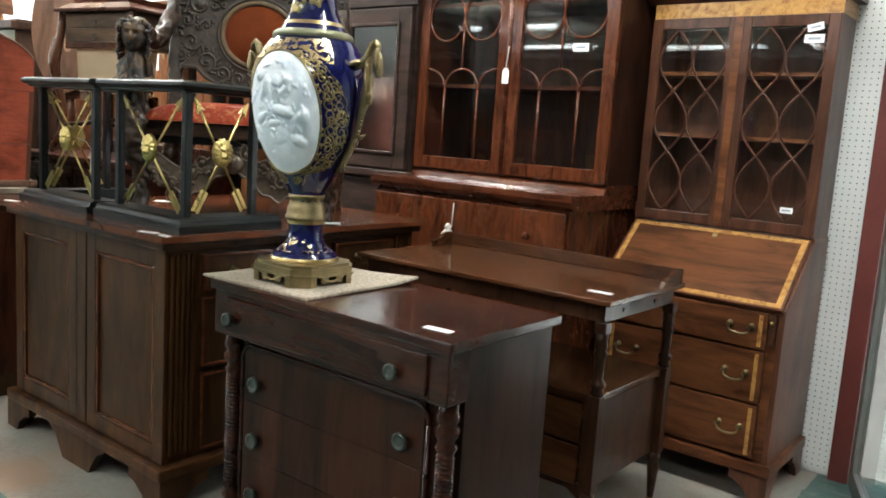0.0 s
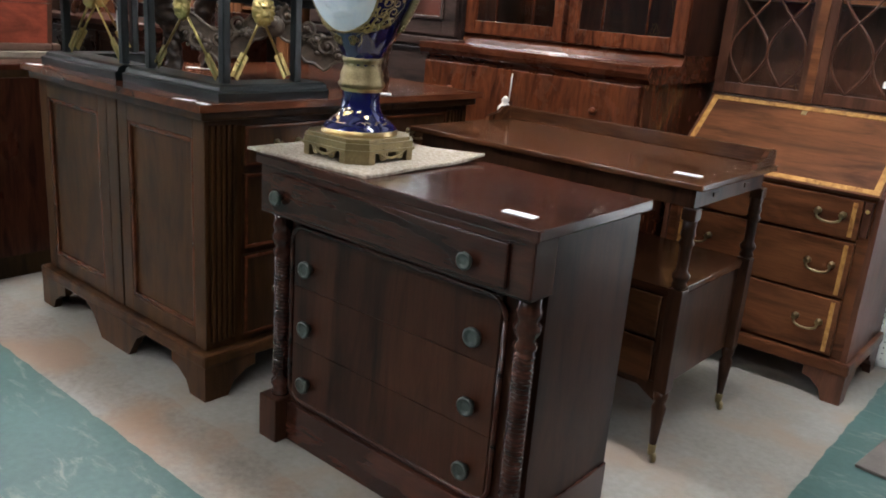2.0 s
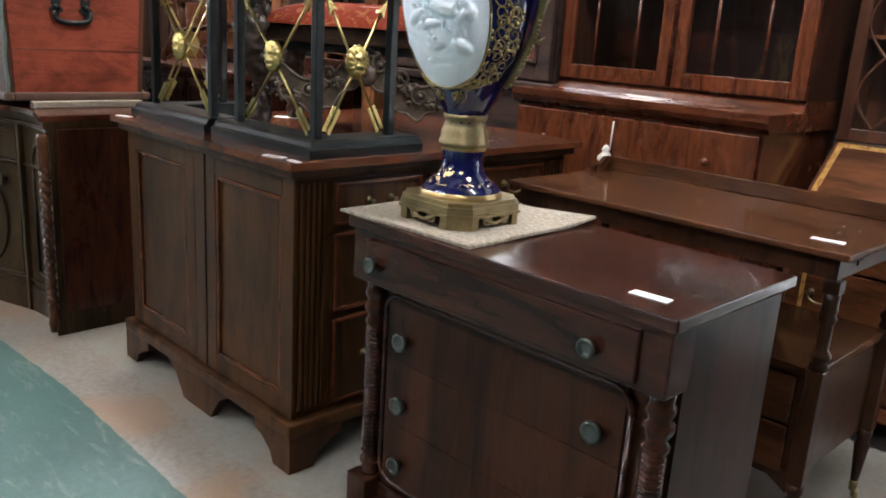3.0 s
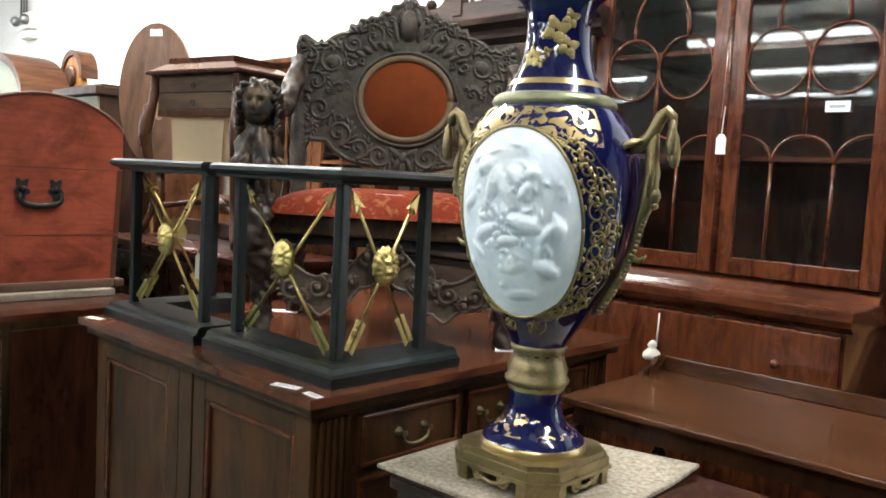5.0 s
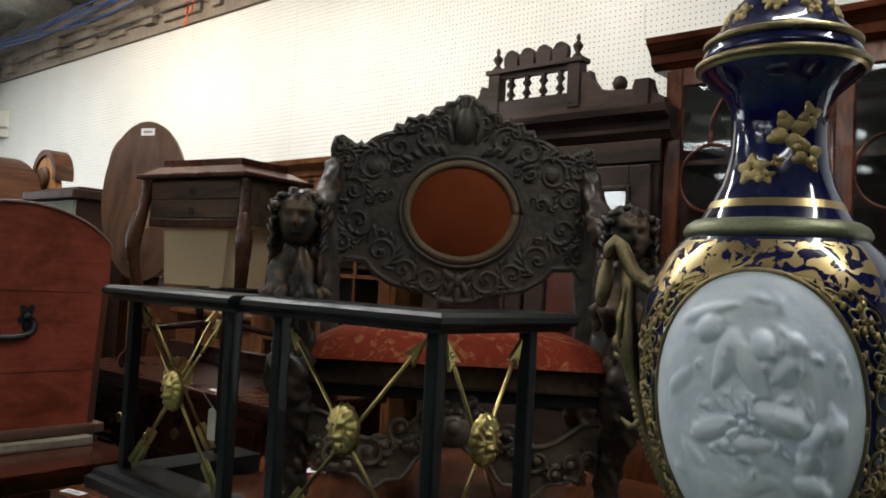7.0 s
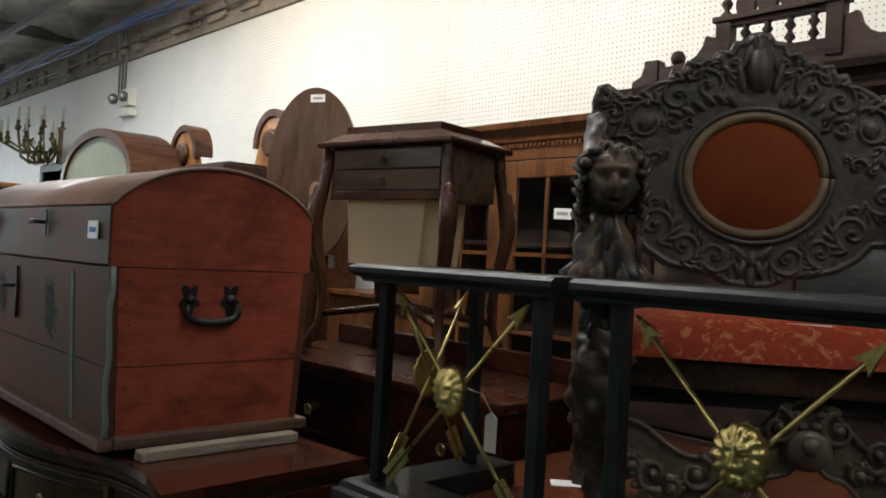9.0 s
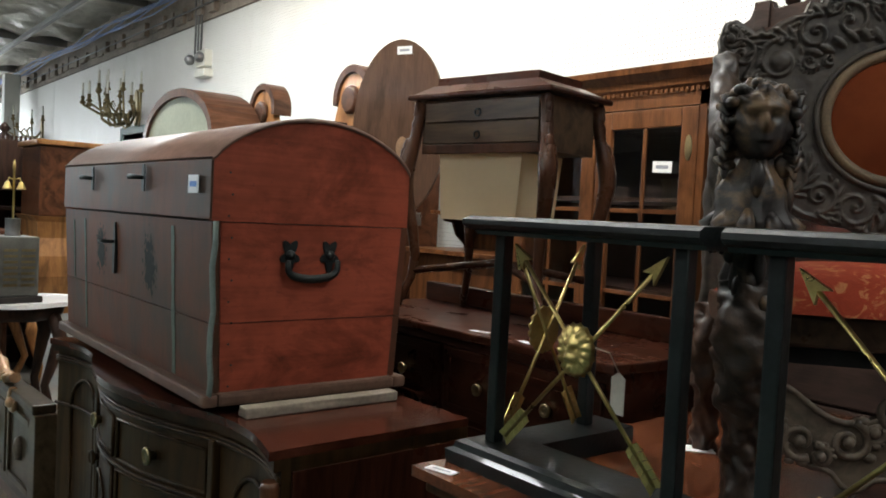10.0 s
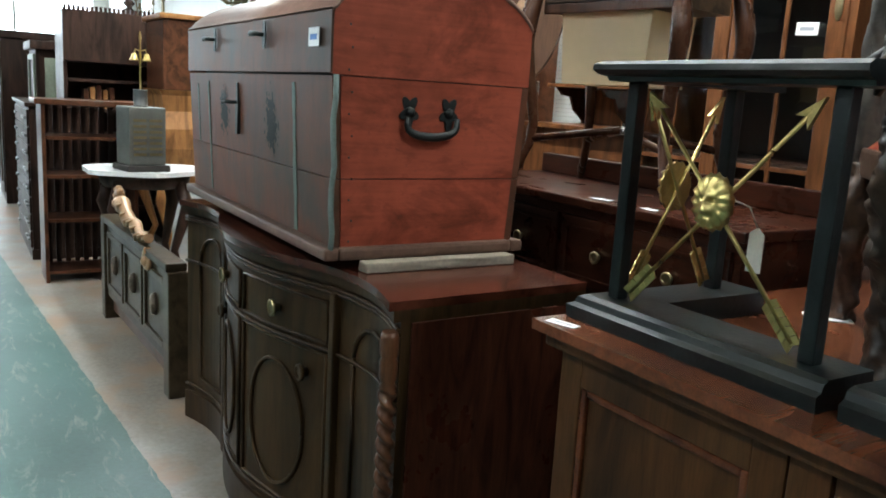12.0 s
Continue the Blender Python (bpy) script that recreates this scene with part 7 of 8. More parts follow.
bail = [(0.022, 0.285 + 0.078 * math.cos(a), 0.366 - 0.052 * abs(math.sin(a)) ** 0.45) for a in (math.pi * i / 20 for i in range(21))]
part("end_handle", tube(B(), bail, 0.0095, 10, [0.007] + [0.009 + 0.003 * math.sin(math.pi * i / 18) for i in range(19)] + [0.007]), IRON, tr, "black iron drop handle on leafy plates")
for hx in (-0.494, -1.026):
    bm = plate(B(), [(hx - 0.010, 0.535), (hx + 0.010, 0.535), (hx + 0.014, 0.575), (hx + 0.008, 0.615), (hx - 0.008, 0.615), (hx - 0.014, 0.575)], "y", -0.016, -0.012)
    tube(bm, [(hx, -0.015, 0.575), (hx - 0.015, -0.034, 0.577), (hx - 0.055, -0.038, 0.578)], 0.008, 8, [0.006, 0.007, 0.009])
    part("hasp", bm, IRON, tr)
bm = plate(B(), [(-0.806, 0.26), (-0.786, 0.26), (-0.782, 0.36), (-0.790, 0.43), (-0.802, 0.43), (-0.810, 0.36)], "y", -0.004, 0.006)
tube(bm, [(-0.796, 0.0, 0.365), (-0.815, -0.028, 0.365), (-0.86, -0.032, 0.367)], 0.008, 8, [0.005, 0.006, 0.008])
part("latch", bm, IRON, tr)
for k in range(11):
    z = 0.03 + 0.056 * k
    inset = 0.020 * max(0.0, 1 - z / 0.46) * 0.55
    part("nail_head", lathe(B(), [(0.0032, 0.0), (0.003, 0.0012), (0.001, 0.002)], 8, m=pose(-inset + (0.0 if z < 0.46 else -0.002), 0.045 + 0.008 * (k % 2) + 0.020 * max(0.0, 1 - z / 0.46), z, 0, 90, 0)), IRON, tr)
# added black block inside, so the gaps between boards look shaded
part("lining", box(B(), -LEN + 0.05, -0.05, 0.05, DEP - 0.05, 0.02, 0.61), BLACK, tr)
label_card(-4.20, TY - 0.0125, 1.542, 0, 0.07, 0.048, 0, BLUEINK, "white and blue label stuck on the trunk lid")
bm = box(B(), 0, 0.05, 0.06, 0.54, 0, 0.028, 0.004)
bmesh.ops.subdivide_edges(bm, edges=bm.edges[:], cuts=6, use_grid_fill=True)
for v in bm.verts:
    v.co.x += 0.003 * noise.noise(v.co * 60)
    v.co.y += 0.004 * noise.noise(v.co * 40)
solid("wood_batten", bm, coated("rough_pale_batten", (0.26, 0.22, 0.17), 0.85, 0, 14, 0.45, 0.6), "rough pale timber batten under the trunk", "batten", "", -4.092, 1.58, 0.939)
solid("wood_batten", box(B(), 0, 0.05, 0.06, 0.54, 0, 0.028, 0.004), PLASTER, "rough pale timber batten under the trunk", "batten", "", -5.35, 1.58, 0.939)

# ---- serpentine sideboard under the trunk ----
sb = thing("serpentine_sideboard", "bow-fronted oak sideboard with a twist column and red sides", "sideboard", -4.64, 1.548, 0, 2.0)
SW, SD, SZ2 = 0.875, 0.60, 0.938


def front_y(x):
    a = abs(x)
    if a < 0.47:
        return -0.105 * math.cos(math.pi * x / 0.94) + 0.045
    return 0.045 + 0.030 * math.sin(math.pi * (a - 0.47) / (SW - 0.47)) - 0.035 * (a - 0.47) / (SW - 0.47)


xs = [-SW + 2 * SW * i / 56 for i in range(57)]


def plan(off):
    return [(x * (1 - off * 0.02), front_y(x) + off) for x in xs] + [(SW, SD), (-SW, SD)]


part("carcase", plate(B(), plan(0.012), "z", 0.10, SZ2 - 0.05), SERVER, sb)
part("plinth", plate(B(), plan(0.0), "z", 0.0, 0.12), SERVER, sb)
bm = plate(B(), plan(-0.022), "z", SZ2 - 0.022, SZ2)
part("top", bm, SERVER_TOP, sb)
part("top_moulding", plate(B(), plan(-0.008), "z", SZ2 - 0.05, SZ2 - 0.022), SERVER, sb)
for s in (-1, 1):
    part("end_panel", box(B(), s * (SW - 0.002), s * (SW + 0.006), 0.05, SD - 0.02, 0.10, SZ2 - 0.055, 0.002), SERVER_END, sb)
    if s < 0:
        continue
    col = [(0.018, 0.02), (0.024, 0.06), (0.018, 0.10), (0.024, 0.13), (0.018, 0.15)] + [(0.021, 0.15 + 0.57 * i / 150) for i in range(151)] + [(0.024, 0.728), (0.018, 0.738), (0.024, 0.75), (0.025, 0.79), (0.020, 0.80), (0.025, 0.81), (0.025, 0.85), (0.020, 0.865)]
    part("twist_column", lathe(B(), [(0.92 * r, z) for r, z in col], 28, s * (SW - 0.014), front_y(SW) - 0.008, twist=lambda a, z: 1 + (0.26 * math.sin(2 * a + z * 150) if 0.151 < z < 0.719 else 0)), TWIST, sb, "rope-twist corner column")


def on_front(bm, pts, off, r):
    tube(bm, [(x, front_y(x) - off, z) for x, z in pts], r, 6)


for zz in (SZ2 - 0.07, SZ2 - 0.082, 0.685, 0.150):
    bm = B()
    on_front(bm, [(x, zz) for x in xs], -0.006, 0.006)
    part("bead_moulding", bm, SERVER, sb)
for s in (-1, 1):
    # arched wing panel
    bm = B()
    on_front(bm, [(s * 0.56, 0.20), (s * 0.56, 0.70)] + [(s * (0.67 - 0.11 * math.cos(math.pi * k / 8)), 0.70 + 0.10 * math.sin(math.pi * k / 8)) for k in range(9)] + [(s * 0.78, 0.20), (s * 0.56, 0.20)], -0.008, 0.007)
    part("wing_panel", bm, SERVER, sb)
    # oval door moulding and door
    bm = B()
    on_front(bm, [(s * 0.215 + 0.135 * math.cos(2 * math.pi * k / 32), 0.40 + 0.20 * math.sin(2 * math.pi * k / 32)) for k in range(33)], -0.008, 0.007)
    part("oval_moulding", bm, SERVER, sb)
    bm = B()
    on_front(bm, [(s * 0.02, 0.165), (s * 0.02, 0.67), (s * 0.10, 0.672), (s * 0.25, 0.672), (s * 0.44, 0.67), (s * 0.44, 0.165), (s * 0.25, 0.162), (s * 0.02, 0.165)], -0.008, 0.007)
    part("door_edge", bm, SERVER, sb)
    bm = B()
    on_front(bm, [(s * 0.02, 0.705), (s * 0.02, 0.825), (s * 0.2, 0.828), (s * 0.44, 0.825), (s * 0.44, 0.705), (s * 0.2, 0.702), (s * 0.02, 0.705)], -0.008, 0.006)
    part("drawer_edge", bm, SERVER, sb)
    for x, z, m in ((s * 0.23, 0.765, OLDBRASS), (s * 0.36, 0.60, SERVER)):
        knob(sb, x, front_y(x) + 0.010, z, 0.026, m, "pull")
    part("bracket", box(B(), s * 0.47 - 0.016, s * 0.47 + 0.016, front_y(0.47) - 0.008, front_y(0.47) + 0.05, 0.0, 0.86, 0.006), SERVER, sb)

# ---- small honey-coloured writing desk by the wall ----
wdk = thing("small_writing_desk", "honey-coloured writing desk with bracketed shelf by the wall", "desk", -5.45, 3.45, 0)
part("case", box(B(), -0.42, 0.42, 0.05, 0.45, 0.70, 1.28, 0.006), PINE, wdk)
part("flap", box(B(), -0.43, 0.43, 0.0, 0.46, 1.28, 1.305, 0.004), PINE, wdk)
part("shelf", box(B(), -0.40, 0.40, 0.16, 0.44, 1.50, 1.52, 0.003), PINE, wdk)
part("shelf_back", box(B(), -0.40, -0.06, 0.425, 0.44, 1.305, 1.72, 0.003), PINE, wdk)
for sx in (-0.36, 0.0, 0.36):
    part("shelf_bracket", plate(B(), [(0.42, 1.305), (0.42, 1.50), (0.20, 1.50), (0.24, 1.46), (0.30, 1.45), (0.33, 1.38), (0.38, 1.34)], "x", sx - 0.01, sx + 0.01), WORK_Z, wdk)
for sx in (-0.37, 0.37):
    for sy in (0.09, 0.41):
        part("leg", tube(B(), [(sx, sy, 0.70), (sx * 1.03, sy - 0.01, 0.5), (sx * 0.98, sy, 0.2), (sx, sy - 0.015, 0.0)], 0.02, 8, [0.035, 0.03, 0.018, 0.022]), PINE, wdk)


# ---- further down the aisle ----
# bed footboard with carved gilded crest
bed = thing("bed_footboard", "greenish oak bed footboard with carved gilt crest", "bed", -6.40, 1.50, 0, 2)
part("panel", box(B(), -0.76, 0.62, 0.0, 0.05, 0.14, 0.58, 0.006), BEDWOOD, bed)
for k in range(3):
    part("field", frame_ring(B(), -0.70 + 0.44 * k, -0.30 + 0.44 * k, 0.20, 0.53, 0.03, -0.012, -0.0005, 0.004), BEDWOOD, bed)
    part("boss", lathe(B(), [(0.035, 0), (0.03, 0.02), (0.01, 0.03)], 14, m=pose(-0.50 + 0.44 * k, 0.0, 0.37, 90, 0, 0) @ Matrix.Diagonal((1, 1.6, 1, 1))), CREST, bed)
part("cap", box(B(), -0.80, 0.66, -0.025, 0.07, 0.58, 0.62, 0.008), BEDWOOD, bed)
for s in (-0.78, 0.64):
    part("post", box(B(), s - 0.045, s + 0.045, -0.02, 0.07, 0, 0.58, 0.006), BEDWOOD, bed)
part("side_rail", box(B(), -0.70, 0.60, 0.02, 0.10, 0.06, 0.14, 0.004), FARRED, bed)
bm = B()
sweep = [(-0.36 + 0.62 * k / 16, 0.0, 0.65 + 0.10 * (1 - k / 16) ** 2 + 0.012 * math.sin(k * 0.9)) for k in range(17)]
tube(bm, sweep, 0.03, 10, [0.040 - 0.018 * k / 16 + 0.005 * math.sin(k * 1.6) for k in range(17)])
for k in range(0, 16, 2):
    x, y, z = sweep[k]
    tube(bm, [(x, y - 0.028, z - 0.02), (x + 0.025, y - 0.036, z + 0.01), (x + 0.06, y - 0.022, z + 0.026)], 0.010, 6, [0.006, 0.011, 0.003])
leaf_scroll(bm, -0.40, 0.0, 0.74, 0.07, 1, 40, 1.2, 0.022), leaf_scroll(bm, 0.30, -0.015, 0.56, 0.05, 1, 90, 1.2, 0.02)
part("crest", bm, coated("rubbed_gilt_crest", (0.40, 0.24, 0.13), 0.36, 0.35, 20, 0.45, 0.4), bed, "rubbed gilt carved crest")

# marble-topped console with a pewter canister lamp
con = thing("marble_console", "white marble topped console with dark scrolled legs", "console table", -7.72, 1.80, 0)
part("marble_top", plate(B(), [(x * (1 + 0.05 * math.cos(6 * a)), y * (1 + 0.05 * math.cos(6 * a))) for a in (2 * math.pi * k / 48 for k in range(48)) for x, y in ((0.34 * math.cos(a), 0.38 * math.sin(a)),)], "z", 0.81, 0.838), MARBLE, con)
bm = lathe(B(), [(0.25, 0.72), (0.28, 0.76), (0.29, 0.81)], 28, twist=lambda a, z: 1 + 0.06 * math.sin(8 * a))
part("apron", bm, DARKWOOD, con)
for k in range(4):
    a = radians(45 + 90 * k)
    part("leg", tube(B(), [(0.24 * math.cos(a), 0.26 * math.sin(a), 0.76), (0.30 * math.cos(a), 0.32 * math.sin(a), 0.60), (0.20 * math.cos(a), 0.22 * math.sin(a), 0.30), (0.27 * math.cos(a), 0.29 * math.sin(a), 0.02)], 0.03, 8, [0.04, 0.045, 0.025, 0.03]), DARKWOOD, con)
lamp = thing("canister_lamp", "pewter tea canister lamp with brass bell pulls", "lamp", -7.58, 1.752, 0.838)
R45 = pose(0, 0, 0, 0, 0, 10)
part("canister", box(B(), -0.115, 0.115, -0.115, 0.115, 0.04, 0.40, 0.008, R45), PEWTERBOX, lamp)
part("foot", box(B(), -0.135, 0.135, -0.135, 0.135, 0.0, 0.04, 0.008, R45), BLACK, lamp)
bm = B()
for k in range(7):
    for s in (-1, 1):
        box(bm, 0.1155, 0.118, s * 0.05 - 0.04, s * 0.05 + 0.04, 0.10 + 0.035 * k, 0.116 + 0.035 * k, 0, R45)
part("relief_bars", bm, OLDBRASS, lamp)["kind"] = "stuff"
part("neck", lathe(B(), [(0.045, 0.40), (0.042, 0.41), (0.042, 0.50), (0.046, 0.505)], 18), STEEL, lamp)
part("stem", lathe(B(), [(0.006, 0.505), (0.006, 0.80), (0.010, 0.82), (0.003, 0.86)], 8), BRASS, lamp)
for s in (-1, 1):
    bm = tube(B(), [(0, 0, 0.74), (0.01, s * 0.03, 0.75), (0.01, s * 0.038, 0.72)], 0.004, 6)
    lathe(bm, [(0.028, 0.68), (0.026, 0.69), (0.018, 0.705), (0.016, 0.72), (0.006, 0.728)], 12, 0.01, s * 0.038)
    part("bell_socket", bm, BRASS, lamp)

# open shelf unit facing along the aisle
sh = thing("open_bookshelf", "low dark red open bookshelf with slatted back", "bookshelf", -8.30, 1.53, 0)
for s in (-0.30, 0.28):
    part("side", box(B(), -0.17, 0.17, s, s + 0.025, 0.0, 1.21, 0.004), FARRED, sh)
part("top", box(B(), -0.20, 0.20, -0.34, 0.38, 1.21, 1.245, 0.006), FARRED, sh)
for z in (0.06, 0.42, 0.72, 0.98):
    part("shelf", box(B(), -0.165, 0.165, -0.275, 0.28, z, z + 0.022), FARRED, sh)
for k in range(9):
    part("slat", box(B(), -0.165, -0.150, -0.26 + 0.06 * k, -0.225 + 0.06 * k, 0.08, 1.20), DARKWOOD, sh)

# dark chest with bright handles, and cabinets behind it
ch = thing("tall_chest", "black tall chest of drawers with rows of bright handles", "chest of drawers", -9.6, 1.42, 0)
part("carcase", box(B(), -0.65, 0.65, -0.20, 0.30, 0.06, 1.16), DARKWOOD, ch)
part("top", box(B(), -0.68, 0.68, -0.23, 0.32, 1.16, 1.19, 0.006), DARKWOOD, ch)
part("plinth", box(B(), -0.66, 0.66, -0.21, 0.30, 0.0, 0.08, 0.004), DARKWOOD, ch)
for k in range(8):
    part("drawer", box(B(), -0.62, 0.62, -0.215, -0.2, 0.09 + 0.132 * k, 0.212 + 0.132 * k, 0.004), DARKWOOD, ch)
    for x in (-0.4, 0.4, 0.56):
        part("handle", box(B(), x - 0.05, x + 0.05, -0.235, -0.216, 0.14 + 0.132 * k, 0.162 + 0.132 * k, 0.006), STEEL, ch)
cb = thing("small_cabinet", "dark green-grey glazed cabinet standing behind", "cabinet", -10.9, 1.86, 0)
part("body", box(B(), -0.35, 0.35, -0.45, 0.45, 0.0, 1.62, 0.006), DARKWOOD, cb)
part("cornice", box(B(), -0.40, 0.40, -0.50, 0.50, 1.62, 1.70, 0.012), DARKWOOD, cb)
part("door", frame_ring(B(), -0.30, 0.30, 1.05, 1.58, 0.05, -0.47, -0.451, 0.004), SAGE, cb)
for q in range(2):
    part("side_panel", box(B(), 0.351, 0.36, -0.38 + 0.40 * q, -0.04 + 0.40 * q, 1.05, 1.55, 0.004), SAGE, cb)
cb2 = thing("dark_wardrobe", "plain near-black wardrobe far down the aisle", "wardrobe", -12.6, 1.5, 0)
part("body", box(B(), -0.6, 0.6, -0.3, 0.3, 0, 1.75, 0.006), DARKWOOD, cb2)
part("cornice", box(B(), -0.64, 0.64, -0.34, 0.32, 1.75, 1.83, 0.012), DARKWOOD, cb2)
for q in (-0.3, 0.3):
    part("door", frame_ring(B(), q - 0.27, q + 0.27, 0.12, 1.72, 0.07, -0.315, -0.301, 0.004), DARKWOOD, cb2)
# tall secretary with open shelves
sc = thing("tall_secretary", "tall dark secretary with shelves and carved gallery", "secretary", -9.75, 1.98, 0)
part("hood", box(B(), -0.30, 0.28, -0.46, 0.36, 1.52, 1.93, 0.006), DARKWOOD, sc)
for k in range(24):
    part("gallery_spike", box(B(), 0.25, 0.27, -0.45 + 0.034 * k, -0.428 + 0.034 * k, 1.93, 1.965), DARKWOOD, sc)
part("scroll_side", plate(B(), arc(0.36, 1.72, 0.16, 0.22, -90, 90, 12) + [(0.36, 1.94), (0.355, 1.5)], "x", 0.02, 0.28), DARKWOOD, sc)
part("finial", lathe(B(), [(0.04, 1.93), (0.05, 1.97), (0.02, 2.0), (0.05, 2.03), (0.01, 2.08)], 12, 0.1, 0.08), DARKWOOD, sc)
for s in (-0.46, 0.33):
    part("side", box(B(), -0.30, 0.26, s, s + 0.03, 0.0, 1.52, 0.004), DARKWOOD, sc)
for z in (0.3, 0.62, 0.9, 1.12, 1.36):
    part("shelf", box(B(), -0.28, 0.25, -0.43, 0.33, z, z + 0.025), DARKWOOD, sc)
part("back", box(B(), -0.30, -0.28, -0.43, 0.33, 0, 1.52), DARKWOOD, sc)
for k in range(5):
    part("book", box(B(), 0.02, 0.18, -0.30 + 0.05 * k, -0.26 + 0.05 * k, 1.145, 1.30 + 0.02 * (k % 3), 0.003), GOLDWOOD if k % 2 else FARRED, sc)
# golden tallboy with bombe base
tb = thing("golden_tallboy", "golden wood tallboy with swollen base and curved legs", "tallboy", -8.85, 2.42, 0)
part("upper_case", box(B(), -0.30, 0.30, -0.32, 0.34, 1.34, 1.86, 0.010), FARRED, tb)
part("cornice", box(B(), -0.33, 0.33, -0.35, 0.37, 1.86, 1.90, 0.010), GOLDWOOD, tb)
bm = B()
prof = [(0.0, 0.62), (0.03, 0.72), (0.06, 0.90), (0.05, 1.05), (-0.01, 1.18), (0.0, 1.30), (0.03, 1.34)]
rings = [[bm.verts.new((sx * (0.30 + k), sy * (0.33 + k), z)) for sx, sy in ((-1, -1), (1, -1), (1, 1), (-1, 1))] for k, z in prof]
for a, b in zip(rings, rings[1:]):
    for i in range(4):
        bm.faces.new((a[i], a[(i + 1) % 4], b[(i + 1) % 4], b[i]))
part("bombe_base", bm, GOLDWOOD, tb)
for sx in (-1, 1):
    for sy in (-1, 1):
        part("leg", tube(B(), [(sx * 0.28, sy * 0.30, 0.64), (sx * 0.33, sy * 0.35, 0.50), (sx * 0.25, sy * 0.27, 0.22), (sx * 0.33, sy * 0.34, 0.02)], 0.03, 8, [0.05, 0.045, 0.025, 0.035]), GOLDWOOD, tb)

# arched armoire with sage panels
am = thing("arched_armoire", "arched-top armoire with faded sage green panels", "armoire", -8.10, 2.92, 0)
W, D = 0.70, 0.42
part("body", box(B(), -W + 0.04, W - 0.04, 0.02, D, 0, 1.84), FARRED, am)
for s in (-1, 1):
    part("door", box(B(), min(s * 0.02, s * (W - 0.1)), max(s * 0.02, s * (W - 0.1)), 0.005, 0.02, 0.2, 1.82, 0.004), SAGE, am)
part("cornice", plate(B(), [(0.0, 1.84), (-0.03, 1.87), (-0.05, 1.95), (D, 1.95), (D, 1.84)], "x", -W - 0.02, W + 0.02), HOODWOOD, am)
part("cornice_bead", plate(B(), [(-0.02, 1.80), (-0.035, 1.82), (-0.03, 1.838), (D, 1.838), (D, 1.80)], "x", -W, W), HOODWOOD, am)
part("tympanum", plate(B(), arc(0, 1.95, W - 0.065, 0.315, 0, 180, 20), "y", 0.01, 0.03), SAGE, am)
out = arc(0, 1.95, W, 0.38, 0, 180, 24)
inn = arc(0, 1.95, W - 0.06, 0.32, 180, 0, 24)
part("arched_hood", plate(B(), out + inn, "y", -0.012, D - 0.06), HOODWOOD, am)

# wardrobe with twin scroll crests
wd = thing("scroll_wardrobe", "golden wardrobe with two round scroll crests", "wardrobe", -6.91, 3.36, 0)
part("body", box(B(), -0.82, 0.82, 0.03, 0.5, 0, 1.98, 0.006), FARRED, wd)
for s in (-1, 1):
    part("door", frame_ring(B(), min(s * 0.01, s * 0.78), max(s * 0.01, s * 0.78), 0.15, 1.92, 0.09, 0.0, 0.03, 0.006), GOLDWOOD, wd)
for s in (-1, 1):
    cx = s * 0.60
    part("crest_board", plate(B(), [(cx - 0.30, 1.98), (cx - 0.20, 2.03), (cx - 0.17, 2.12)] + arc(cx, 2.17, 0.15, 0.15, 180, 0, 14)[0:15] + [(cx + 0.17, 2.12), (cx + 0.22, 2.02), (cx + 0.26, 1.98)], "y", -0.03, 0.02), GOLDWOOD, wd)
    part("crest_hood", plate(B(), arc(cx, 2.17, 0.205, 0.20, -10, 190, 20) + arc(cx, 2.17, 0.160, 0.155, 190, -10, 20), "y", -0.045, 0.09), HOODWOOD, wd)
    part("crest_boss", lathe(B(), [(0.085, 0), (0.085, 0.02), (0.07, 0.035)], 24, m=pose(cx, -0.031, 2.16, 90, 0, 0)), HOODWOOD, wd)
# dark flat-topped cabinet
fc = thing("dark_cabinet", "near-black flat-topped cabinet with a stepped lid", "cabinet", -6.50, 2.96, 0)
part("body", box(B(), -0.32, 0.32, 0.02, 0.32, 0, 1.93), DARKWOOD, fc)
part("front", box(B(), -0.31, 0.31, 0.0, 0.02, 0.1, 1.92, 0.004), SAGE, fc)
part("lid", box(B(), -0.36, 0.36, -0.03, 0.36, 1.93, 1.985, 0.008), DARKWOOD, fc)
part("lid_step", box(B(), -0.26, 0.26, 0.05, 0.30, 1.985, 2.01, 0.006), DARKWOOD, fc)
part("knob", lathe(B(), [(0.01, 0), (0.03, 0.02), (0.02, 0.04)], 12, m=pose(-0.05, 0.0, 1.86, 90, 0, 0)), MARBLE, fc)

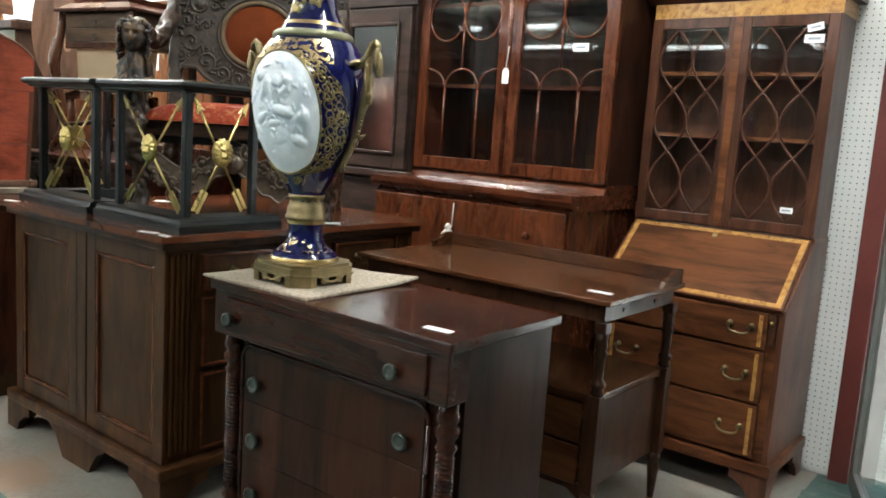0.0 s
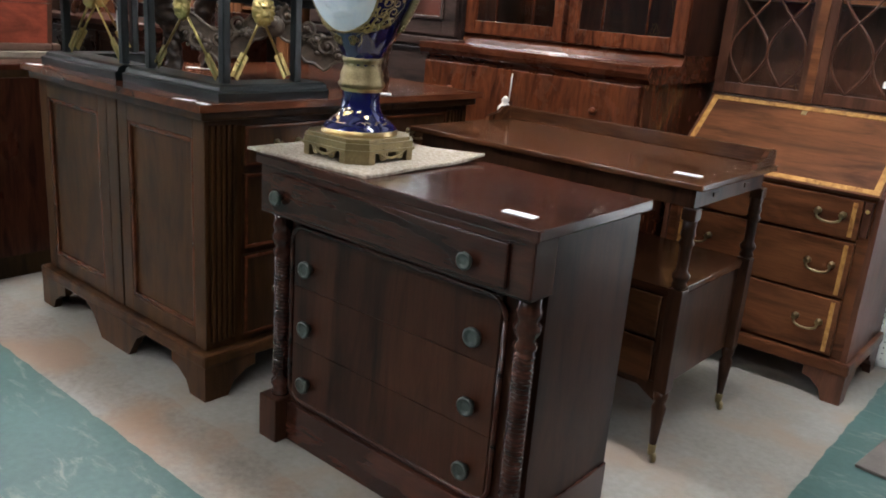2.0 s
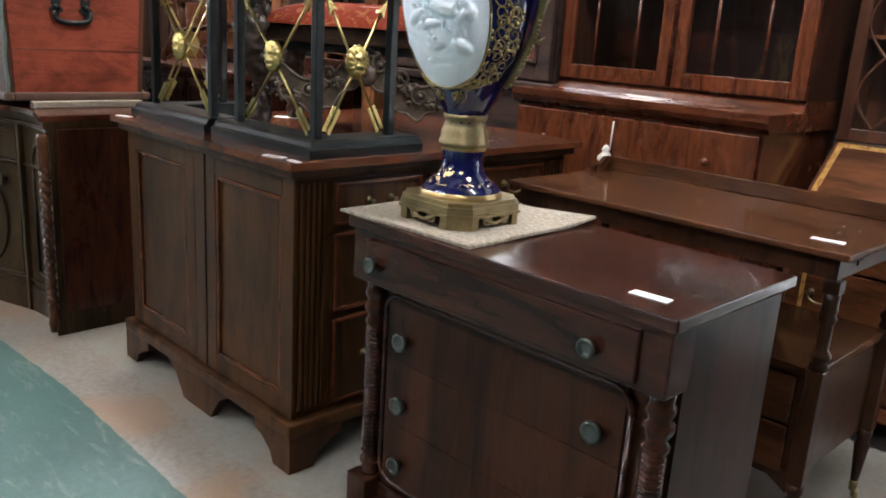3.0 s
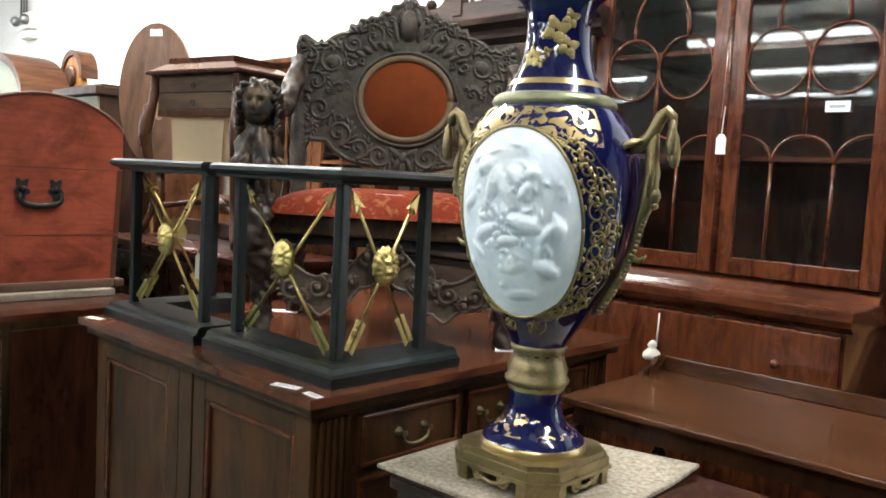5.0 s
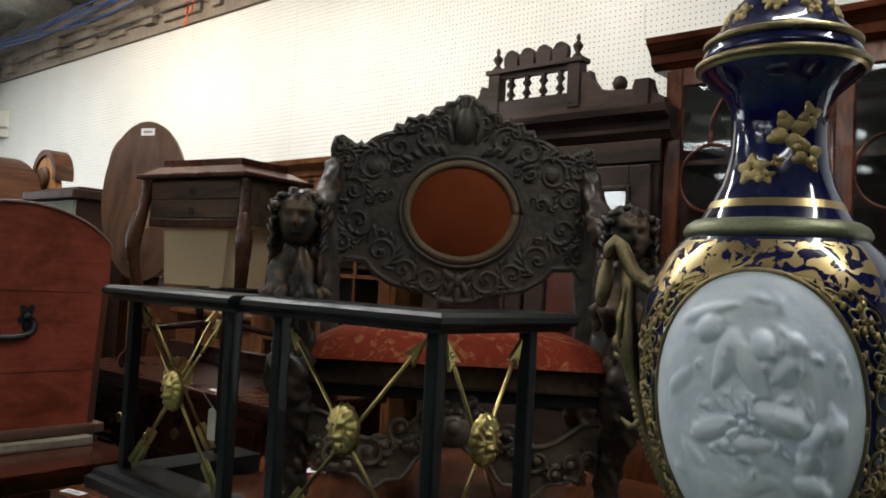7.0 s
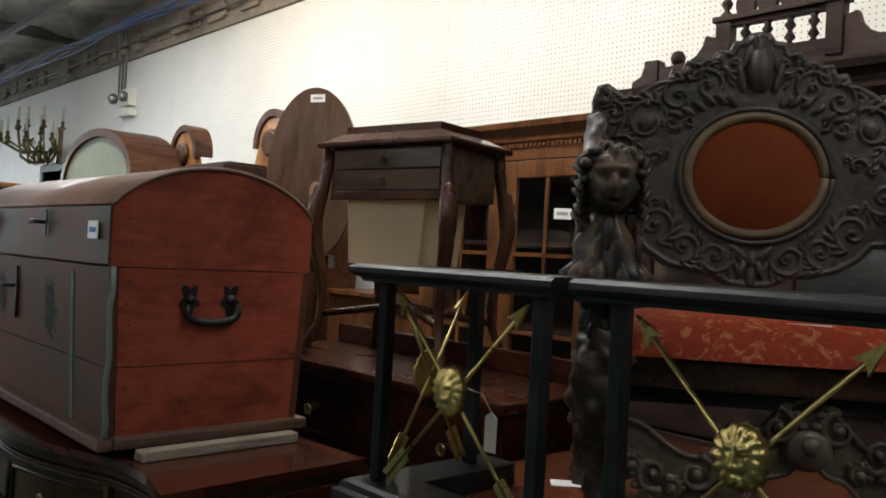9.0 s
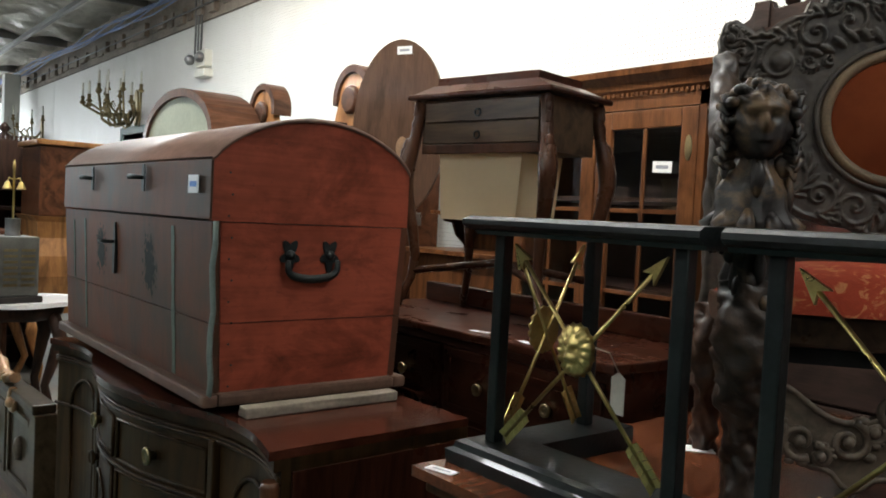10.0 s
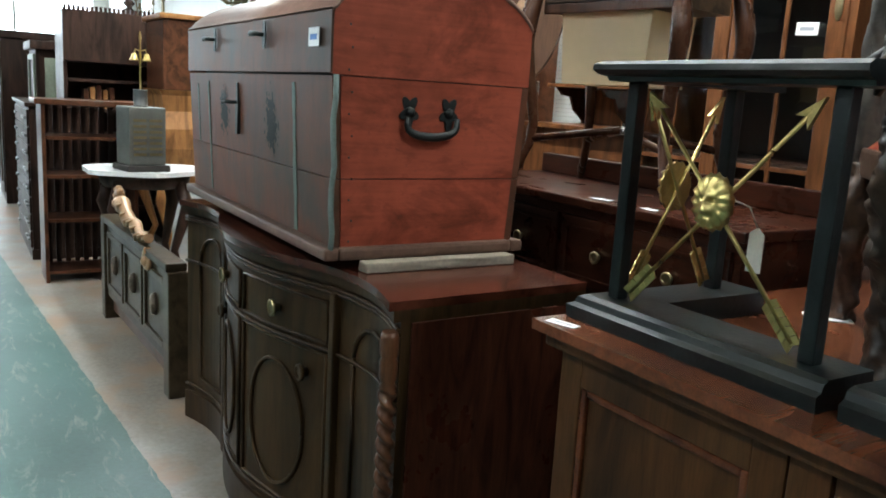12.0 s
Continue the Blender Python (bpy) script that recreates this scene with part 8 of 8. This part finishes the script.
# wall candelabra
for nm, wx, wz, k9, lab in (("wall_sconce", -12.3, 2.50, 13, "brass many-armed wall sconce with white candles"), ("wall_sconce", -17.2, 2.45, 5, "far brass wall sconce with white candles")):
    wsn = thing(nm, lab, "sconce", wx, WALL_Y, wz)
    part("backplate", plate(B(), arc(0, 0.12, 0.07, 0.22, 0, 360, 20), "y", -0.03, 0), OLDBRASS, wsn)
    for k in range(k9):
        a = radians(-85 + 170 * k / (k9 - 1))
        r, h = 0.40 + 0.16 * (k % 2), 0.22 + 0.16 * ((k + 1) % 2)
        ex, ey = r * math.sin(a), -0.06 - r * math.cos(a)
        bend = [(0, -0.03, 0.12), (ex * 0.2, ey * 0.2, 0.02), (ex * 0.42, ey * 0.42, -0.09 + 0.10 * (k % 2)), (ex * 0.68, ey * 0.68, -0.12 + 0.12 * (k % 2)), (ex * 0.9, ey * 0.9, -0.05 + 0.12 * (k % 2)), (ex, ey, h - 0.12)]
        part("arm", tube(B(), bend, 0.012, 7), OLDBRASS, wsn)
        part("leaf_curl", tube(B(), [(ex * 0.55, ey * 0.55, -0.11 + 0.11 * (k % 2)), (ex * 0.62, ey * 0.62, 0.0 + 0.10 * (k % 2)), (ex * 0.52, ey * 0.52, 0.06 + 0.10 * (k % 2)), (ex * 0.46, ey * 0.46, 0.0 + 0.10 * (k % 2))], 0.012, 6, [0.014, 0.016, 0.012, 0.004]), OLDBRASS, wsn)
        bm = lathe(B(), [(0.012, h - 0.12), (0.04, h - 0.10), (0.03, h - 0.085), (0.018, h - 0.07), (0.022, h - 0.02)], 10, ex, ey)
        part("cup", bm, OLDBRASS, wsn)
        part("candle", lathe(B(), [(0.014, h - 0.02), (0.014, h + 0.13), (0.004, h + 0.135)], 8, ex, ey), PLASTIC, wsn)
gd = tagged(thing("door_2", "", "door", -12.4, WALL_Y + 0.01, 0), "green framed doorway in the far wall", "door", "", "structure")
part("door_frame", frame_ring(B(), -0.50, 0.50, 0.0, 2.40, 0.09, -0.03, 0.0, 0.006), GREENPAINT, gd)
part("door_leaf", box(B(), -0.41, 0.41, -0.012, 0.0, 0.09, 2.31), DARKWOOD, gd)
solid("column", box(B(), -18.4, -18.15, 3.55, 3.80, 0, 3.60, 0.01), WALLPAINT, "white boxed column by the far wall", "column", "structure")

# ---- pegboard sheets on the back wall ----
sheet = None
for k in range(19):
    x0 = -0.602 - 1.2192 * (k + 1)
    if x0 < -23.2:
        break
    for z0, z1 in ((0.02, 2.4396), (2.4402, PEG_TOP)):
        x1 = x0 + 1.2186
        off = 0.0015 * ((k * 7) % 3)
        ob = part("panel", box(B(), x0, x1, WALL_Y - off - 0.002, WALL_Y + 0.0115, z0, z1), PEGBOARD, wall_n)
